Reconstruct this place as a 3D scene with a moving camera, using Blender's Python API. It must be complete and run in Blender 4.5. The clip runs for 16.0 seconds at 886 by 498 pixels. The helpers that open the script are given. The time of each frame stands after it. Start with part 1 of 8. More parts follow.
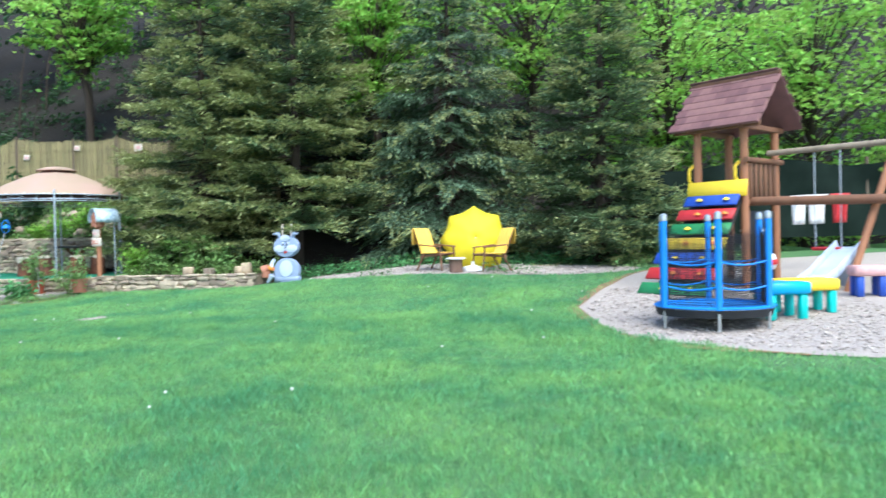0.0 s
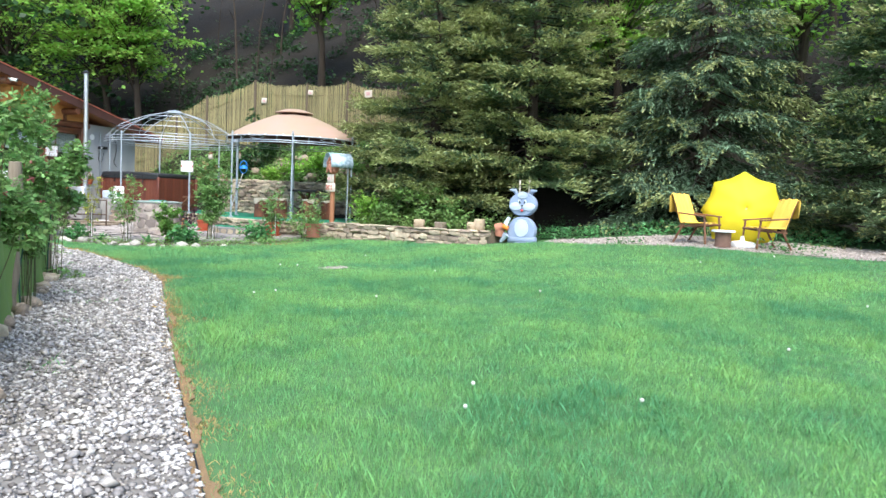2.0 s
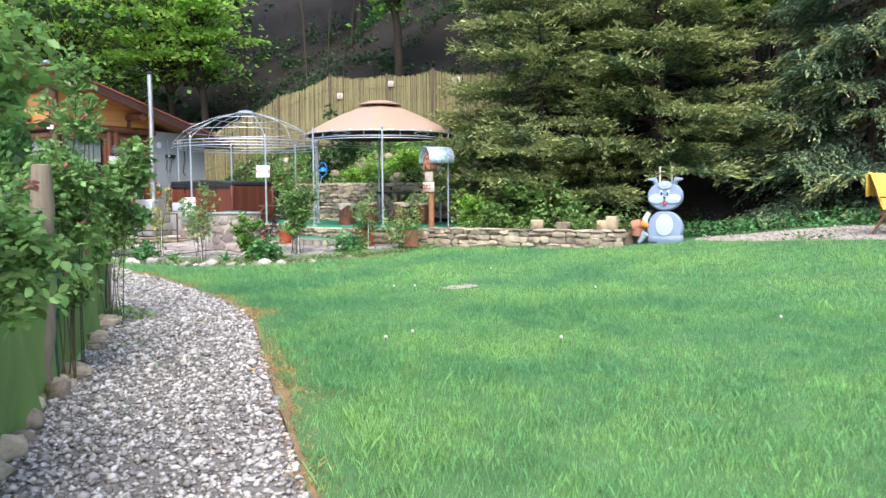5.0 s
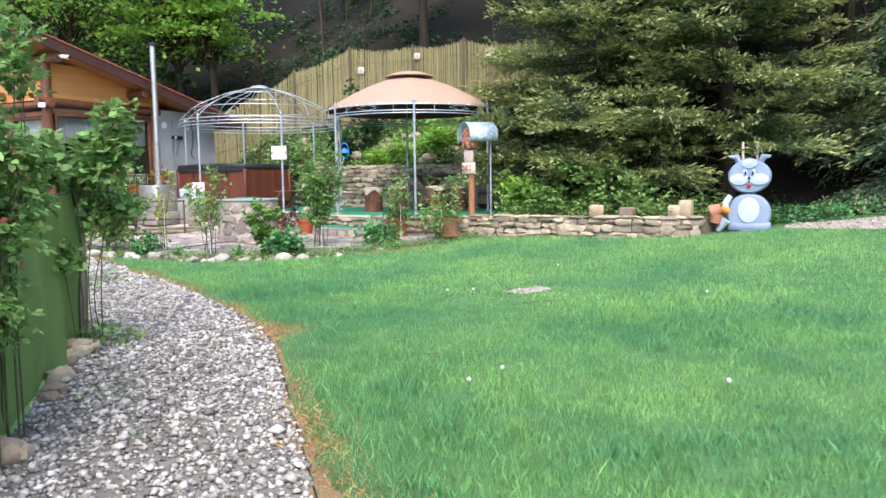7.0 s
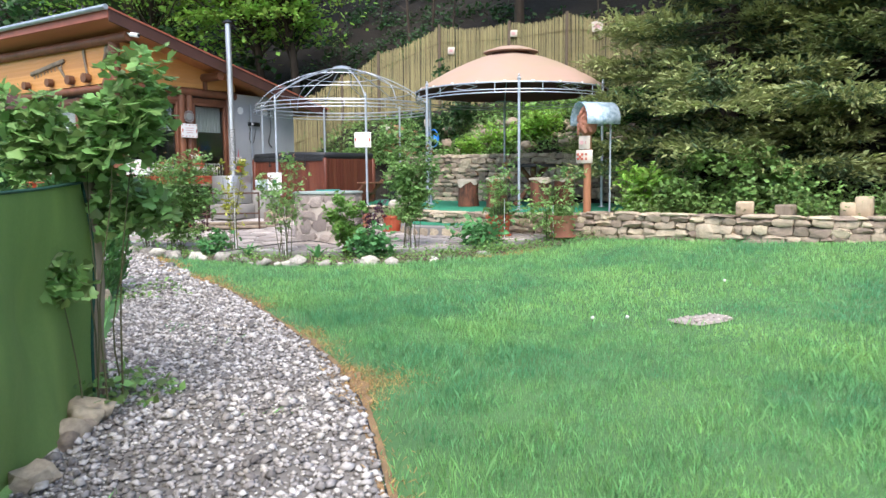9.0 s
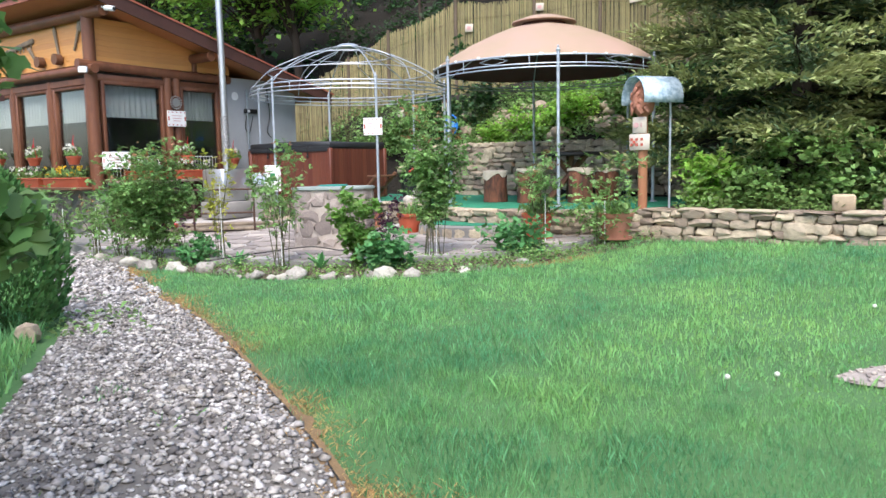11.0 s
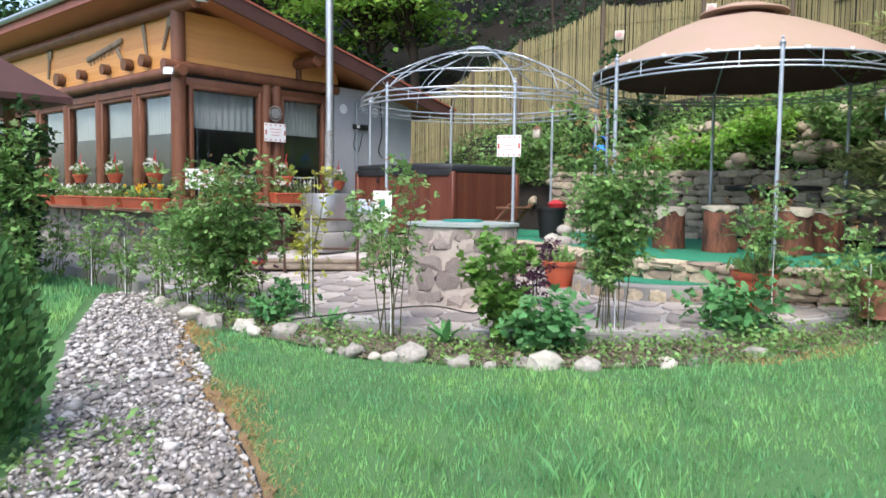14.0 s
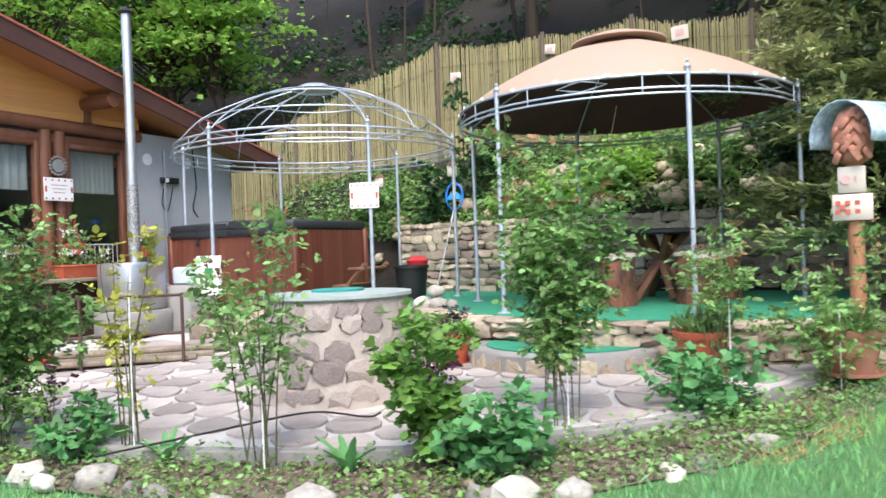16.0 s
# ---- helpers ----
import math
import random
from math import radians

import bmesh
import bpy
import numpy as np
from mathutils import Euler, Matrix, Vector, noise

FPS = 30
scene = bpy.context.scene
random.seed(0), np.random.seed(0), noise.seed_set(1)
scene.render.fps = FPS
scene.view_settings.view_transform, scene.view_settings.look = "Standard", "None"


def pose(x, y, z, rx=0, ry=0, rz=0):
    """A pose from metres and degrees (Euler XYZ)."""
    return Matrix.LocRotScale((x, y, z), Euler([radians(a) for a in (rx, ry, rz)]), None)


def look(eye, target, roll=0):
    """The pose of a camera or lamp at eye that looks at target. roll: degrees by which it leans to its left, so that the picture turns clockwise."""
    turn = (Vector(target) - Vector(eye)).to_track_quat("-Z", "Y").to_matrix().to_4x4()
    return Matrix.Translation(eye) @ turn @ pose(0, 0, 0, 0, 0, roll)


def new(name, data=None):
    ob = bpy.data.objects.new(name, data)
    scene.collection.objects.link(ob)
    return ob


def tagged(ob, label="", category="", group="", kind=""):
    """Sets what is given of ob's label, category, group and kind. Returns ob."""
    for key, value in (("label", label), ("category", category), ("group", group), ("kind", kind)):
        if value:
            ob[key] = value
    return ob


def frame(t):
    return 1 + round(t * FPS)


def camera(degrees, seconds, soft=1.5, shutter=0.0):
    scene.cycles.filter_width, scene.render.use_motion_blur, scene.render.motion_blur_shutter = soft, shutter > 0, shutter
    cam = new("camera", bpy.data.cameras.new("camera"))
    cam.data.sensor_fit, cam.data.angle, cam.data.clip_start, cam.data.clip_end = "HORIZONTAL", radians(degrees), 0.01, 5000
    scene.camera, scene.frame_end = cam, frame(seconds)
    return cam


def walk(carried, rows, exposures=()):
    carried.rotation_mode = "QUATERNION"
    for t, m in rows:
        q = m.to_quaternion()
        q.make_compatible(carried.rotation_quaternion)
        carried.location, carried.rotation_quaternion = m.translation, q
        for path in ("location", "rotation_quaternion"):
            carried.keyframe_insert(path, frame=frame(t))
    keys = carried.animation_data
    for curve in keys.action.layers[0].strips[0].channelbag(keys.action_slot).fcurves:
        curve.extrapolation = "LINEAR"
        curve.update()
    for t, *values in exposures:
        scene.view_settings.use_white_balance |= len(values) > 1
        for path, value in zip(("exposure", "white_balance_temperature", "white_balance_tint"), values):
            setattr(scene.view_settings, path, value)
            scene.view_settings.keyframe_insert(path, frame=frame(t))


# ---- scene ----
cam = camera(60.4, 16.0, shutter=0.25)
METRES, EYE, TILT, LEAN, TURN = 16.1, 1.35, 0.0, 0.0, 8.5
ROWS = [
    (0.0, 0.0, 0.0, 0.0, -0.02, -0.72, 1.29),
    (0.5, -0.026, 0.0276, -0.0009, 6.89, -2.22, -0.73),
    (1.0, -0.0484, 0.0462, 0.0003, 8.85, -2.23, -1.25),
    (1.5, -0.0681, 0.0735, -0.0016, 12.36, -2.89, -0.91),
    (2.0, -0.0897, 0.0988, -0.002, 14.09, -3.79, -2.4),
    (2.5, -0.1067, 0.125, -0.0024, 15.99, -3.78, -1.3),
    (3.0, -0.1254, 0.1506, -0.0034, 20.07, -3.55, -2.0),
    (3.5, -0.1452, 0.1735, -0.0027, 20.47, -3.49, -0.55),
    (6.0, -0.2408, 0.3013, -0.0058, 18.09, -4.26, 0.24),
    (6.5, -0.2571, 0.3288, -0.0066, 18.59, -4.41, 0.35),
    (7.0, -0.2782, 0.3548, -0.0056, 19.53, -5.16, 0.73),
    (7.5, -0.2941, 0.3811, -0.0079, 20.5, -6.17, 1.39),
    (8.0, -0.3135, 0.4094, -0.0086, 21.49, -7.04, 0.22),
    (8.5, -0.3329, 0.4341, -0.0075, 21.95, -6.71, 0.54),
    (9.0, -0.3507, 0.4612, -0.0067, 25.29, -5.7, 0.54),
    (11.5, -0.4354, 0.5883, -0.0074, 25.92, -6.44, 1.08),
    (12.0, -0.4542, 0.6117, -0.0071, 26.52, -6.59, 0.58),
    (12.5, -0.4728, 0.6367, -0.0082, 29.22, -7.06, 1.57),
    (13.0, -0.4901, 0.6597, -0.0076, 32.22, -7.17, 1.42),
    (13.5, -0.5104, 0.6802, -0.0066, 32.13, -6.42, 0.11),
    (14.0, -0.5292, 0.7033, -0.0061, 33.76, -4.17, -0.72),
    (14.5, -0.5509, 0.7219, -0.0045, 31.27, -0.02, -2.32),
    (15.0, -0.5695, 0.7409, -0.0046, 24.46, 0.67, 0.15),
    (15.5, -0.5906, 0.7638, -0.0043, 17.78, 1.18, 0.64),
    (16.0, -0.6166, 0.7791, -0.0046, 19.01, -0.1, 2.09),
]
walk(cam, [(t, pose(0, 0, EYE, TILT, LEAN, TURN) @ pose(METRES * x, METRES * y, METRES * z, 90 + pitch, roll, yaw)) for t, x, y, z, yaw, pitch, roll in ROWS],
     [(0.0, 1.36, 5650, 4), (1.5, 1.42, 6000, 6), (3.0, 1.38, 6200, 10), (6.0, 1.37, 6300, 12.5), (9.0, 1.30, 6300, 13), (11.5, 1.22, 6250, 13), (12.5, 1.24, 6250, 13), (14.0, 1.16, 6250, 13), (14.5, 1.26, 6250, 13), (15.0, 1.34, 6250, 13), (16.0, 1.42, 6250, 13)])

# ---------------------------------------------------------------- light
world = bpy.data.worlds.new("sky")
scene.world = world
world.use_nodes = True
wn = world.node_tree.nodes
sky = wn.new("ShaderNodeTexSky")
sky.sky_type, sky.sun_disc = "NISHITA", False
sky.sun_elevation, sky.sun_rotation = radians(56), radians(153)
sky.air_density, sky.dust_density = 1.0, 2.0
world.node_tree.links.new(sky.outputs[0], wn["Background"].inputs[0])
wn["Background"].inputs[1].default_value = 0.15
sun_data = bpy.data.lights.new("sun", "SUN")
sun_data.energy, sun_data.angle, sun_data.color = 2.0, radians(50), (1.0, 0.94, 0.82)
sun = new("sun", sun_data)
sun.matrix_world = look((9, -18, 30), (0, 0, 0))

# ---------------------------------------------------------------- materials
MATS = {}


def mat(name, col, col2=None, rough=0.8, scale=6.0, fine=60.0, bump=0.3, metal=0.0, island=0.0, obj=0.0,
        stretch=(1, 1, 1), spec=0.4, trans=0.0, dist=0.01, amount=1.0):
    """Principled surface: two noise scales between two colours, relief, and variation from piece to piece."""
    m = bpy.data.materials.new(name)
    m.use_nodes = True
    n, l = m.node_tree.nodes, m.node_tree.links
    b = n["Principled BSDF"]
    tc, mp = n.new("ShaderNodeTexCoord"), n.new("ShaderNodeMapping")
    mp.inputs["Scale"].default_value = stretch
    l.new(tc.outputs["Object"], mp.inputs[0])
    n1, n2 = n.new("ShaderNodeTexNoise"), n.new("ShaderNodeTexNoise")
    n1.inputs["Scale"].default_value, n1.inputs["Detail"].default_value = scale, 5
    n2.inputs["Scale"].default_value, n2.inputs["Detail"].default_value = fine, 4
    for q in (n1, n2):
        l.new(mp.outputs[0], q.inputs["Vector"])
    add = n.new("ShaderNodeMath")
    add.operation = "MULTIPLY_ADD"
    l.new(n2.outputs[0], add.inputs[0])
    add.inputs[1].default_value = 0.5
    l.new(n1.outputs[0], add.inputs[2])
    ramp = n.new("ShaderNodeMapRange")
    ramp.inputs[1].default_value, ramp.inputs[2].default_value = 0.75 - 0.3 / amount, 0.75 + 0.3 / amount
    l.new(add.outputs[0], ramp.inputs[0])
    mix = n.new("ShaderNodeMix")
    mix.data_type = "RGBA"
    c2 = col2 or tuple(c * 0.6 for c in col)
    mix.inputs[6].default_value, mix.inputs[7].default_value = (*col, 1), (*c2, 1)
    l.new(ramp.outputs[0], mix.inputs[0])
    out = mix.outputs[2]
    if island or obj:
        hsv = n.new("ShaderNodeHueSaturation")
        l.new(out, hsv.inputs["Color"])
        src = n.new("ShaderNodeNewGeometry").outputs["Random Per Island"] if island else n.new("ShaderNodeObjectInfo").outputs["Random"]
        k = island or obj
        for key, lo, hi in (("Value", 1 - k, 1 + k), ("Hue", 0.5 - 0.035 * k, 0.5 + 0.035 * k)):
            r = n.new("ShaderNodeMapRange")
            r.inputs[3].default_value, r.inputs[4].default_value = lo, hi
            l.new(src, r.inputs[0])
            l.new(r.outputs[0], hsv.inputs[key])
        out = hsv.outputs[0]
    l.new(out, b.inputs["Base Color"])
    b.inputs["Roughness"].default_value, b.inputs["Metallic"].default_value = rough, metal
    b.inputs["Specular IOR Level"].default_value = spec
    if bump:
        bp = n.new("ShaderNodeBump")
        bp.inputs["Strength"].default_value, bp.inputs["Distance"].default_value = bump, dist
        l.new(add.outputs[0], bp.inputs["Height"])
        l.new(bp.outputs[0], b.inputs["Normal"])
    if trans:
        tr, ms = n.new("ShaderNodeBsdfTranslucent"), n.new("ShaderNodeMixShader")
        l.new(out, tr.inputs["Color"])
        ms.inputs[0].default_value = trans
        l.new(b.outputs[0], ms.inputs[1])
        l.new(tr.outputs[0], ms.inputs[2])
        l.new(ms.outputs[0], n["Material Output"].inputs[0])
    MATS[name] = m
    return m


def glass_mat(name, tint, rough=0.02):
    m = bpy.data.materials.new(name)
    m.use_nodes = True
    b = m.node_tree.nodes["Principled BSDF"]
    b.inputs["Base Color"].default_value = (*tint, 1)
    b.inputs["Roughness"].default_value = rough
    b.inputs["Transmission Weight"].default_value = 1.0
    b.inputs["IOR"].default_value = 1.5
    return m


LAWN = mat("lawn_soil", (0.085, 0.185, 0.062), (0.05, 0.12, 0.042), 0.95, 1.2, 40, 0.6, dist=0.02)
BLADE = mat("grass_blade", (0.29, 0.52, 0.17), (0.12, 0.33, 0.15), 0.55, 0.6, 5, 0, island=0.36, amount=1.8, trans=0.35, spec=0.3)
THATCH = mat("dry_thatch", (0.3, 0.19, 0.09), (0.13, 0.09, 0.05), 0.95, 5, 80, 0.8, dist=0.02)
# Brown leaf litter, blackened so the trees' shade sits in the colour.
FOREST = mat("shaded_forest_floor", (0.019, 0.015, 0.011), (0.009, 0.0075, 0.006), 1.0, 0.8, 14, 0.9, dist=0.06)
SOIL = mat("bed_soil", (0.20, 0.155, 0.11), (0.10, 0.078, 0.056), 1.0, 4, 60, 0.8, dist=0.02)
GRAVEL_BED = mat("gravel_bed", (0.22, 0.205, 0.185), (0.12, 0.11, 0.10), 0.95, 10, 60, 0.8, dist=0.01)
PEBBLE = mat("pebble", (0.46, 0.44, 0.43), (0.23, 0.205, 0.18), 0.75, 9, 70, 0.2, island=0.6, amount=1.4)
FINE_GRAVEL = mat("play_gravel", (0.44, 0.385, 0.345), (0.29, 0.25, 0.22), 0.95, 25, 110, 0.9, dist=0.02)
STONE = mat("field_stone", (0.48, 0.39, 0.285), (0.26, 0.21, 0.16), 0.9, 5, 45, 0.6, obj=0.4, dist=0.02)
PALE_STONE = mat("pale_stone", (0.48, 0.45, 0.395), (0.30, 0.275, 0.235), 0.9, 6, 50, 0.5, obj=0.35, dist=0.02)
FLAG = mat("flagstone", (0.42, 0.37, 0.335), (0.27, 0.24, 0.225), 0.8, 3, 40, 0.4, obj=0.35, dist=0.01)
MORTAR = mat("pale_mortar", (0.50, 0.475, 0.46), (0.36, 0.34, 0.325), 0.95, 6, 70, 0.6)
DARK_JOINT = mat("dark_joint", (0.075, 0.06, 0.045), (0.04, 0.034, 0.028), 1.0, 5, 50, 0.5)
CONCRETE = mat("concrete", (0.28, 0.27, 0.25), (0.2, 0.19, 0.18), 0.9, 3, 60, 0.4)
RENDER_GREY = mat("grey_plaster", (0.40, 0.41, 0.42), (0.31, 0.32, 0.335), 0.9, 1.6, 45, 0.25)
CARPET = mat("green_carpet", (0.03, 0.25, 0.14), (0.018, 0.165, 0.09), 0.95, 5, 120, 0.6)
GALV = mat("galvanised_tube", (0.50, 0.545, 0.60), (0.34, 0.37, 0.42), 0.42, 8, 60, 0.1, metal=0.55)
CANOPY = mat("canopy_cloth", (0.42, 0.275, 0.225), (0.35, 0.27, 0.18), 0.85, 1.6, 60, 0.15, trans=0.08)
CANOPY_UNDER = mat("canopy_under_skin", (0.14, 0.055, 0.05), (0.095, 0.038, 0.036), 0.9, 3, 60, 0.1)
REED = mat("reed", (0.33, 0.285, 0.14), (0.235, 0.205, 0.105), 0.85, 2, 30, 0.3, island=0.22)
REED_POST = mat("weathered_post", (0.16, 0.12, 0.085), (0.09, 0.07, 0.05), 0.9, 6, 60, 0.5, stretch=(1, 1, 0.15))
LOG_RED = mat("stained_log", (0.21, 0.082, 0.04), (0.11, 0.042, 0.024), 0.5, 5, 30, 0.3, stretch=(1, 1, 0.25))
TUB_WOOD = mat("tub_cladding", (0.16, 0.047, 0.026), (0.09, 0.028, 0.018), 0.45, 4, 30, 0.25, stretch=(1, 1, 0.12), obj=0.15)
ORANGE = mat("orange_boarding", (0.66, 0.32, 0.105), (0.55, 0.25, 0.075), 0.5, 3, 25, 0.15, stretch=(0.2, 0.2, 1), obj=0.1)
SOFFIT = mat("soffit_boarding", (0.46, 0.19, 0.085), (0.36, 0.14, 0.06), 0.55, 3, 25, 0.2, stretch=(0.2, 1, 1))
FASCIA = mat("dark_fascia", (0.085, 0.035, 0.028), (0.055, 0.025, 0.02), 0.6, 3, 30, 0.2)
ROOF_RED = mat("red_sheet_roof", (0.42, 0.13, 0.08), (0.30, 0.09, 0.06), 0.5, 3, 30, 0.15)
TIMBER = mat("brown_timber", (0.20, 0.095, 0.05), (0.12, 0.055, 0.03), 0.7, 5, 40, 0.4, stretch=(1, 1, 0.2))
OLD_WOOD = mat("old_grey_wood", (0.33, 0.27, 0.20), (0.15, 0.115, 0.085), 0.9, 5, 45, 0.6, stretch=(1, 1, 0.15))
PLAY_WOOD = mat("play_post_wood", (0.36, 0.16, 0.08), (0.25, 0.11, 0.055), 0.7, 5, 40, 0.3, stretch=(1, 1, 0.2))
SHINGLE = mat("roof_shingle", (0.20, 0.095, 0.09), (0.13, 0.065, 0.065), 0.8, 4, 50, 0.4, obj=0.25)
TERRACOTTA = mat("terracotta_pot", (0.5, 0.115, 0.055), (0.4, 0.085, 0.042), 0.55, 5, 50, 0.1)
CLAY = mat("faded_clay_pot", (0.46, 0.20, 0.13), (0.36, 0.155, 0.10), 0.8, 5, 50, 0.2)
BLACK_VINYL = mat("black_vinyl", (0.028, 0.03, 0.034), (0.018, 0.02, 0.023), 0.5, 4, 50, 0.2)
WHITE = mat("white_paint", (0.80, 0.80, 0.79), (0.70, 0.70, 0.69), 0.5, 4, 50, 0.05)
STEEL = mat("brushed_steel", (0.55, 0.56, 0.57), (0.42, 0.43, 0.44), 0.38, 5, 60, 0.05, metal=0.8)
SHED_BLUE = mat("speckled_tin", (0.50, 0.60, 0.68), (0.26, 0.36, 0.44), 0.45, 14, 30, 0.2, metal=0.3, amount=2.5)
BARK = mat("bark", (0.06, 0.044, 0.032), (0.03, 0.023, 0.017), 0.95, 5, 40, 0.8, stretch=(1, 1, 0.3), dist=0.02)
NEEDLE = mat("spruce_needle", (0.165, 0.245, 0.115), (0.08, 0.135, 0.07), 0.6, 0.7, 8, 0, island=0.45, trans=0.2)
# Pale new shoots, spread outward so sky-lit bough tops are in the colour.
NEEDLE_TIP = mat("spruce_lit_fresh_growth", (0.38, 0.41, 0.165), (0.24, 0.29, 0.115), 0.6, 0.7, 8, 0, island=0.35, trans=0.25)
NEEDLE_BLUE = mat("spruce_needle_grey", (0.155, 0.24, 0.14), (0.09, 0.15, 0.09), 0.6, 0.7, 8, 0, island=0.45, trans=0.2)
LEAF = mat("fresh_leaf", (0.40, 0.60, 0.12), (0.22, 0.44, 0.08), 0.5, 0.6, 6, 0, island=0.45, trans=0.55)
# Dark-leaved shrubs, and shaded trees whose shade is put into the leaf green.
LEAF_DARK = mat("shaded_dark_leaf", (0.045, 0.108, 0.034), (0.026, 0.068, 0.024), 0.55, 0.6, 6, 0, island=0.45, trans=0.35)
LEAF_ROSE = mat("rose_leaf", (0.25, 0.40, 0.12), (0.13, 0.25, 0.08), 0.5, 2, 12, 0, island=0.5, trans=0.35)
LEAF_BANK = mat("bank_leaf", (0.23, 0.36, 0.10), (0.11, 0.20, 0.06), 0.55, 1.5, 9, 0, island=0.5, trans=0.35)
LEAF_RED = mat("young_rose_leaf", (0.34, 0.16, 0.09), (0.24, 0.15, 0.06), 0.5, 3, 12, 0, island=0.4, trans=0.35)
LEAF_YELLOW = mat("yellowed_leaf", (0.42, 0.42, 0.06), (0.28, 0.30, 0.05), 0.5, 3, 12, 0, island=0.4, trans=0.4)
LEAF_THUJA = mat("thuja_leaf", (0.09, 0.205, 0.055), (0.05, 0.135, 0.04), 0.6, 2, 12, 0, island=0.4, trans=0.25)
LEAF_PURPLE = mat("purple_leaf", (0.085, 0.032, 0.065), (0.055, 0.02, 0.04), 0.5, 3, 12, 0, island=0.4, trans=0.3)
PETAL = mat("white_petal", (0.80, 0.80, 0.75), (0.70, 0.70, 0.62), 0.6, 4, 20, 0, trans=0.3)
PETAL_YELLOW = mat("yellow_petal", (0.80, 0.55, 0.04), (0.70, 0.42, 0.03), 0.6, 4, 20, 0, trans=0.3)
PETAL_PINK = mat("pink_petal", (0.62, 0.22, 0.22), (0.50, 0.14, 0.14), 0.6, 4, 20, 0, trans=0.3)
STEM = mat("green_stem", (0.10, 0.11, 0.045), (0.07, 0.06, 0.03), 0.7, 5, 30, 0.2)
NETTING = mat("green_netting", (0.20, 0.30, 0.085), (0.10, 0.18, 0.05), 0.8, 3.0, 200, 0.5, trans=0.12, dist=0.004, stretch=(1, 1, 0.3))
NETTING_DARK = mat("dark_netting", (0.018, 0.028, 0.022), (0.01, 0.016, 0.013), 1.0, 2, 60, 0.4, trans=0.1, spec=0.05)
NET_EDGE = mat("netting_hem", (0.02, 0.085, 0.06), None, 0.8, 5, 60, 0.2)
BLUE = mat("blue_foam", (0.03, 0.24, 0.72), (0.02, 0.18, 0.58), 0.5, 4, 40, 0.1)
BLUE_DARK = mat("blue_plastic", (0.03, 0.085, 0.42), (0.02, 0.06, 0.32), 0.45, 4, 40, 0.05)
TURQUOISE = mat("turquoise_plastic", (0.04, 0.55, 0.50), (0.03, 0.46, 0.42), 0.4, 4, 40, 0.05)
YELLOW = mat("yellow_cloth", (0.80, 0.68, 0.02), (0.72, 0.58, 0.02), 0.7, 2, 60, 0.15, trans=0.15)
TOWEL = mat("yellow_towel", (0.86, 0.56, 0.10), (0.78, 0.46, 0.07), 0.9, 3, 70, 0.4)
YELLOW_PLASTIC = mat("yellow_plastic", (0.82, 0.60, 0.03), (0.74, 0.50, 0.03), 0.4, 4, 40, 0.05)
RED = mat("red_plastic", (0.50, 0.03, 0.035), (0.40, 0.025, 0.03), 0.45, 4, 40, 0.05)
GREEN = mat("green_plastic", (0.03, 0.20, 0.07), (0.025, 0.15, 0.05), 0.45, 4, 40, 0.05)
ORANGE_PAINT = mat("orange_paint", (0.80, 0.24, 0.03), (0.70, 0.19, 0.03), 0.5, 4, 40, 0.05)
GREY_BLUE = mat("blue_grey_paint", (0.29, 0.35, 0.49), (0.22, 0.28, 0.41), 0.6, 3, 40, 0.15)
PALE_BLUE = mat("pale_blue_paint", (0.5, 0.56, 0.68), (0.42, 0.48, 0.6), 0.6, 4, 40, 0.1)
BLACK = mat("black_paint", (0.015, 0.015, 0.016), None, 0.5, 4, 40, 0.05)
NET_BLACK = mat("black_safety_net", (0.02, 0.022, 0.025), None, 0.8, 5, 60, 0.2)
CURTAIN = mat("lace_curtain", (0.54, 0.57, 0.57), (0.38, 0.42, 0.43), 0.9, 9, 60, 0.3, stretch=(1, 1, 0.2), trans=0.3)
INTERIOR = mat("dark_interior", (0.17, 0.165, 0.165), (0.11, 0.105, 0.105), 0.9, 1.5, 20, 0.1)
SIGN_PAPER = mat("cream_board", (0.62, 0.55, 0.46), (0.54, 0.46, 0.38), 0.7, 8, 50, 0.05)
SIGN_RED = mat("red_print", (0.55, 0.12, 0.08), None, 0.7, 8, 50, 0.0)
SIGN_PINK = mat("pink_print", (0.72, 0.42, 0.40), None, 0.7, 8, 50, 0.0)
RUST = mat("rusty_iron", (0.12, 0.07, 0.05), (0.07, 0.045, 0.035), 0.8, 8, 50, 0.3, metal=0.4)
GLASS = glass_mat("window_glass", (0.75, 0.80, 0.80))

# ---------------------------------------------------------------- mesh tools


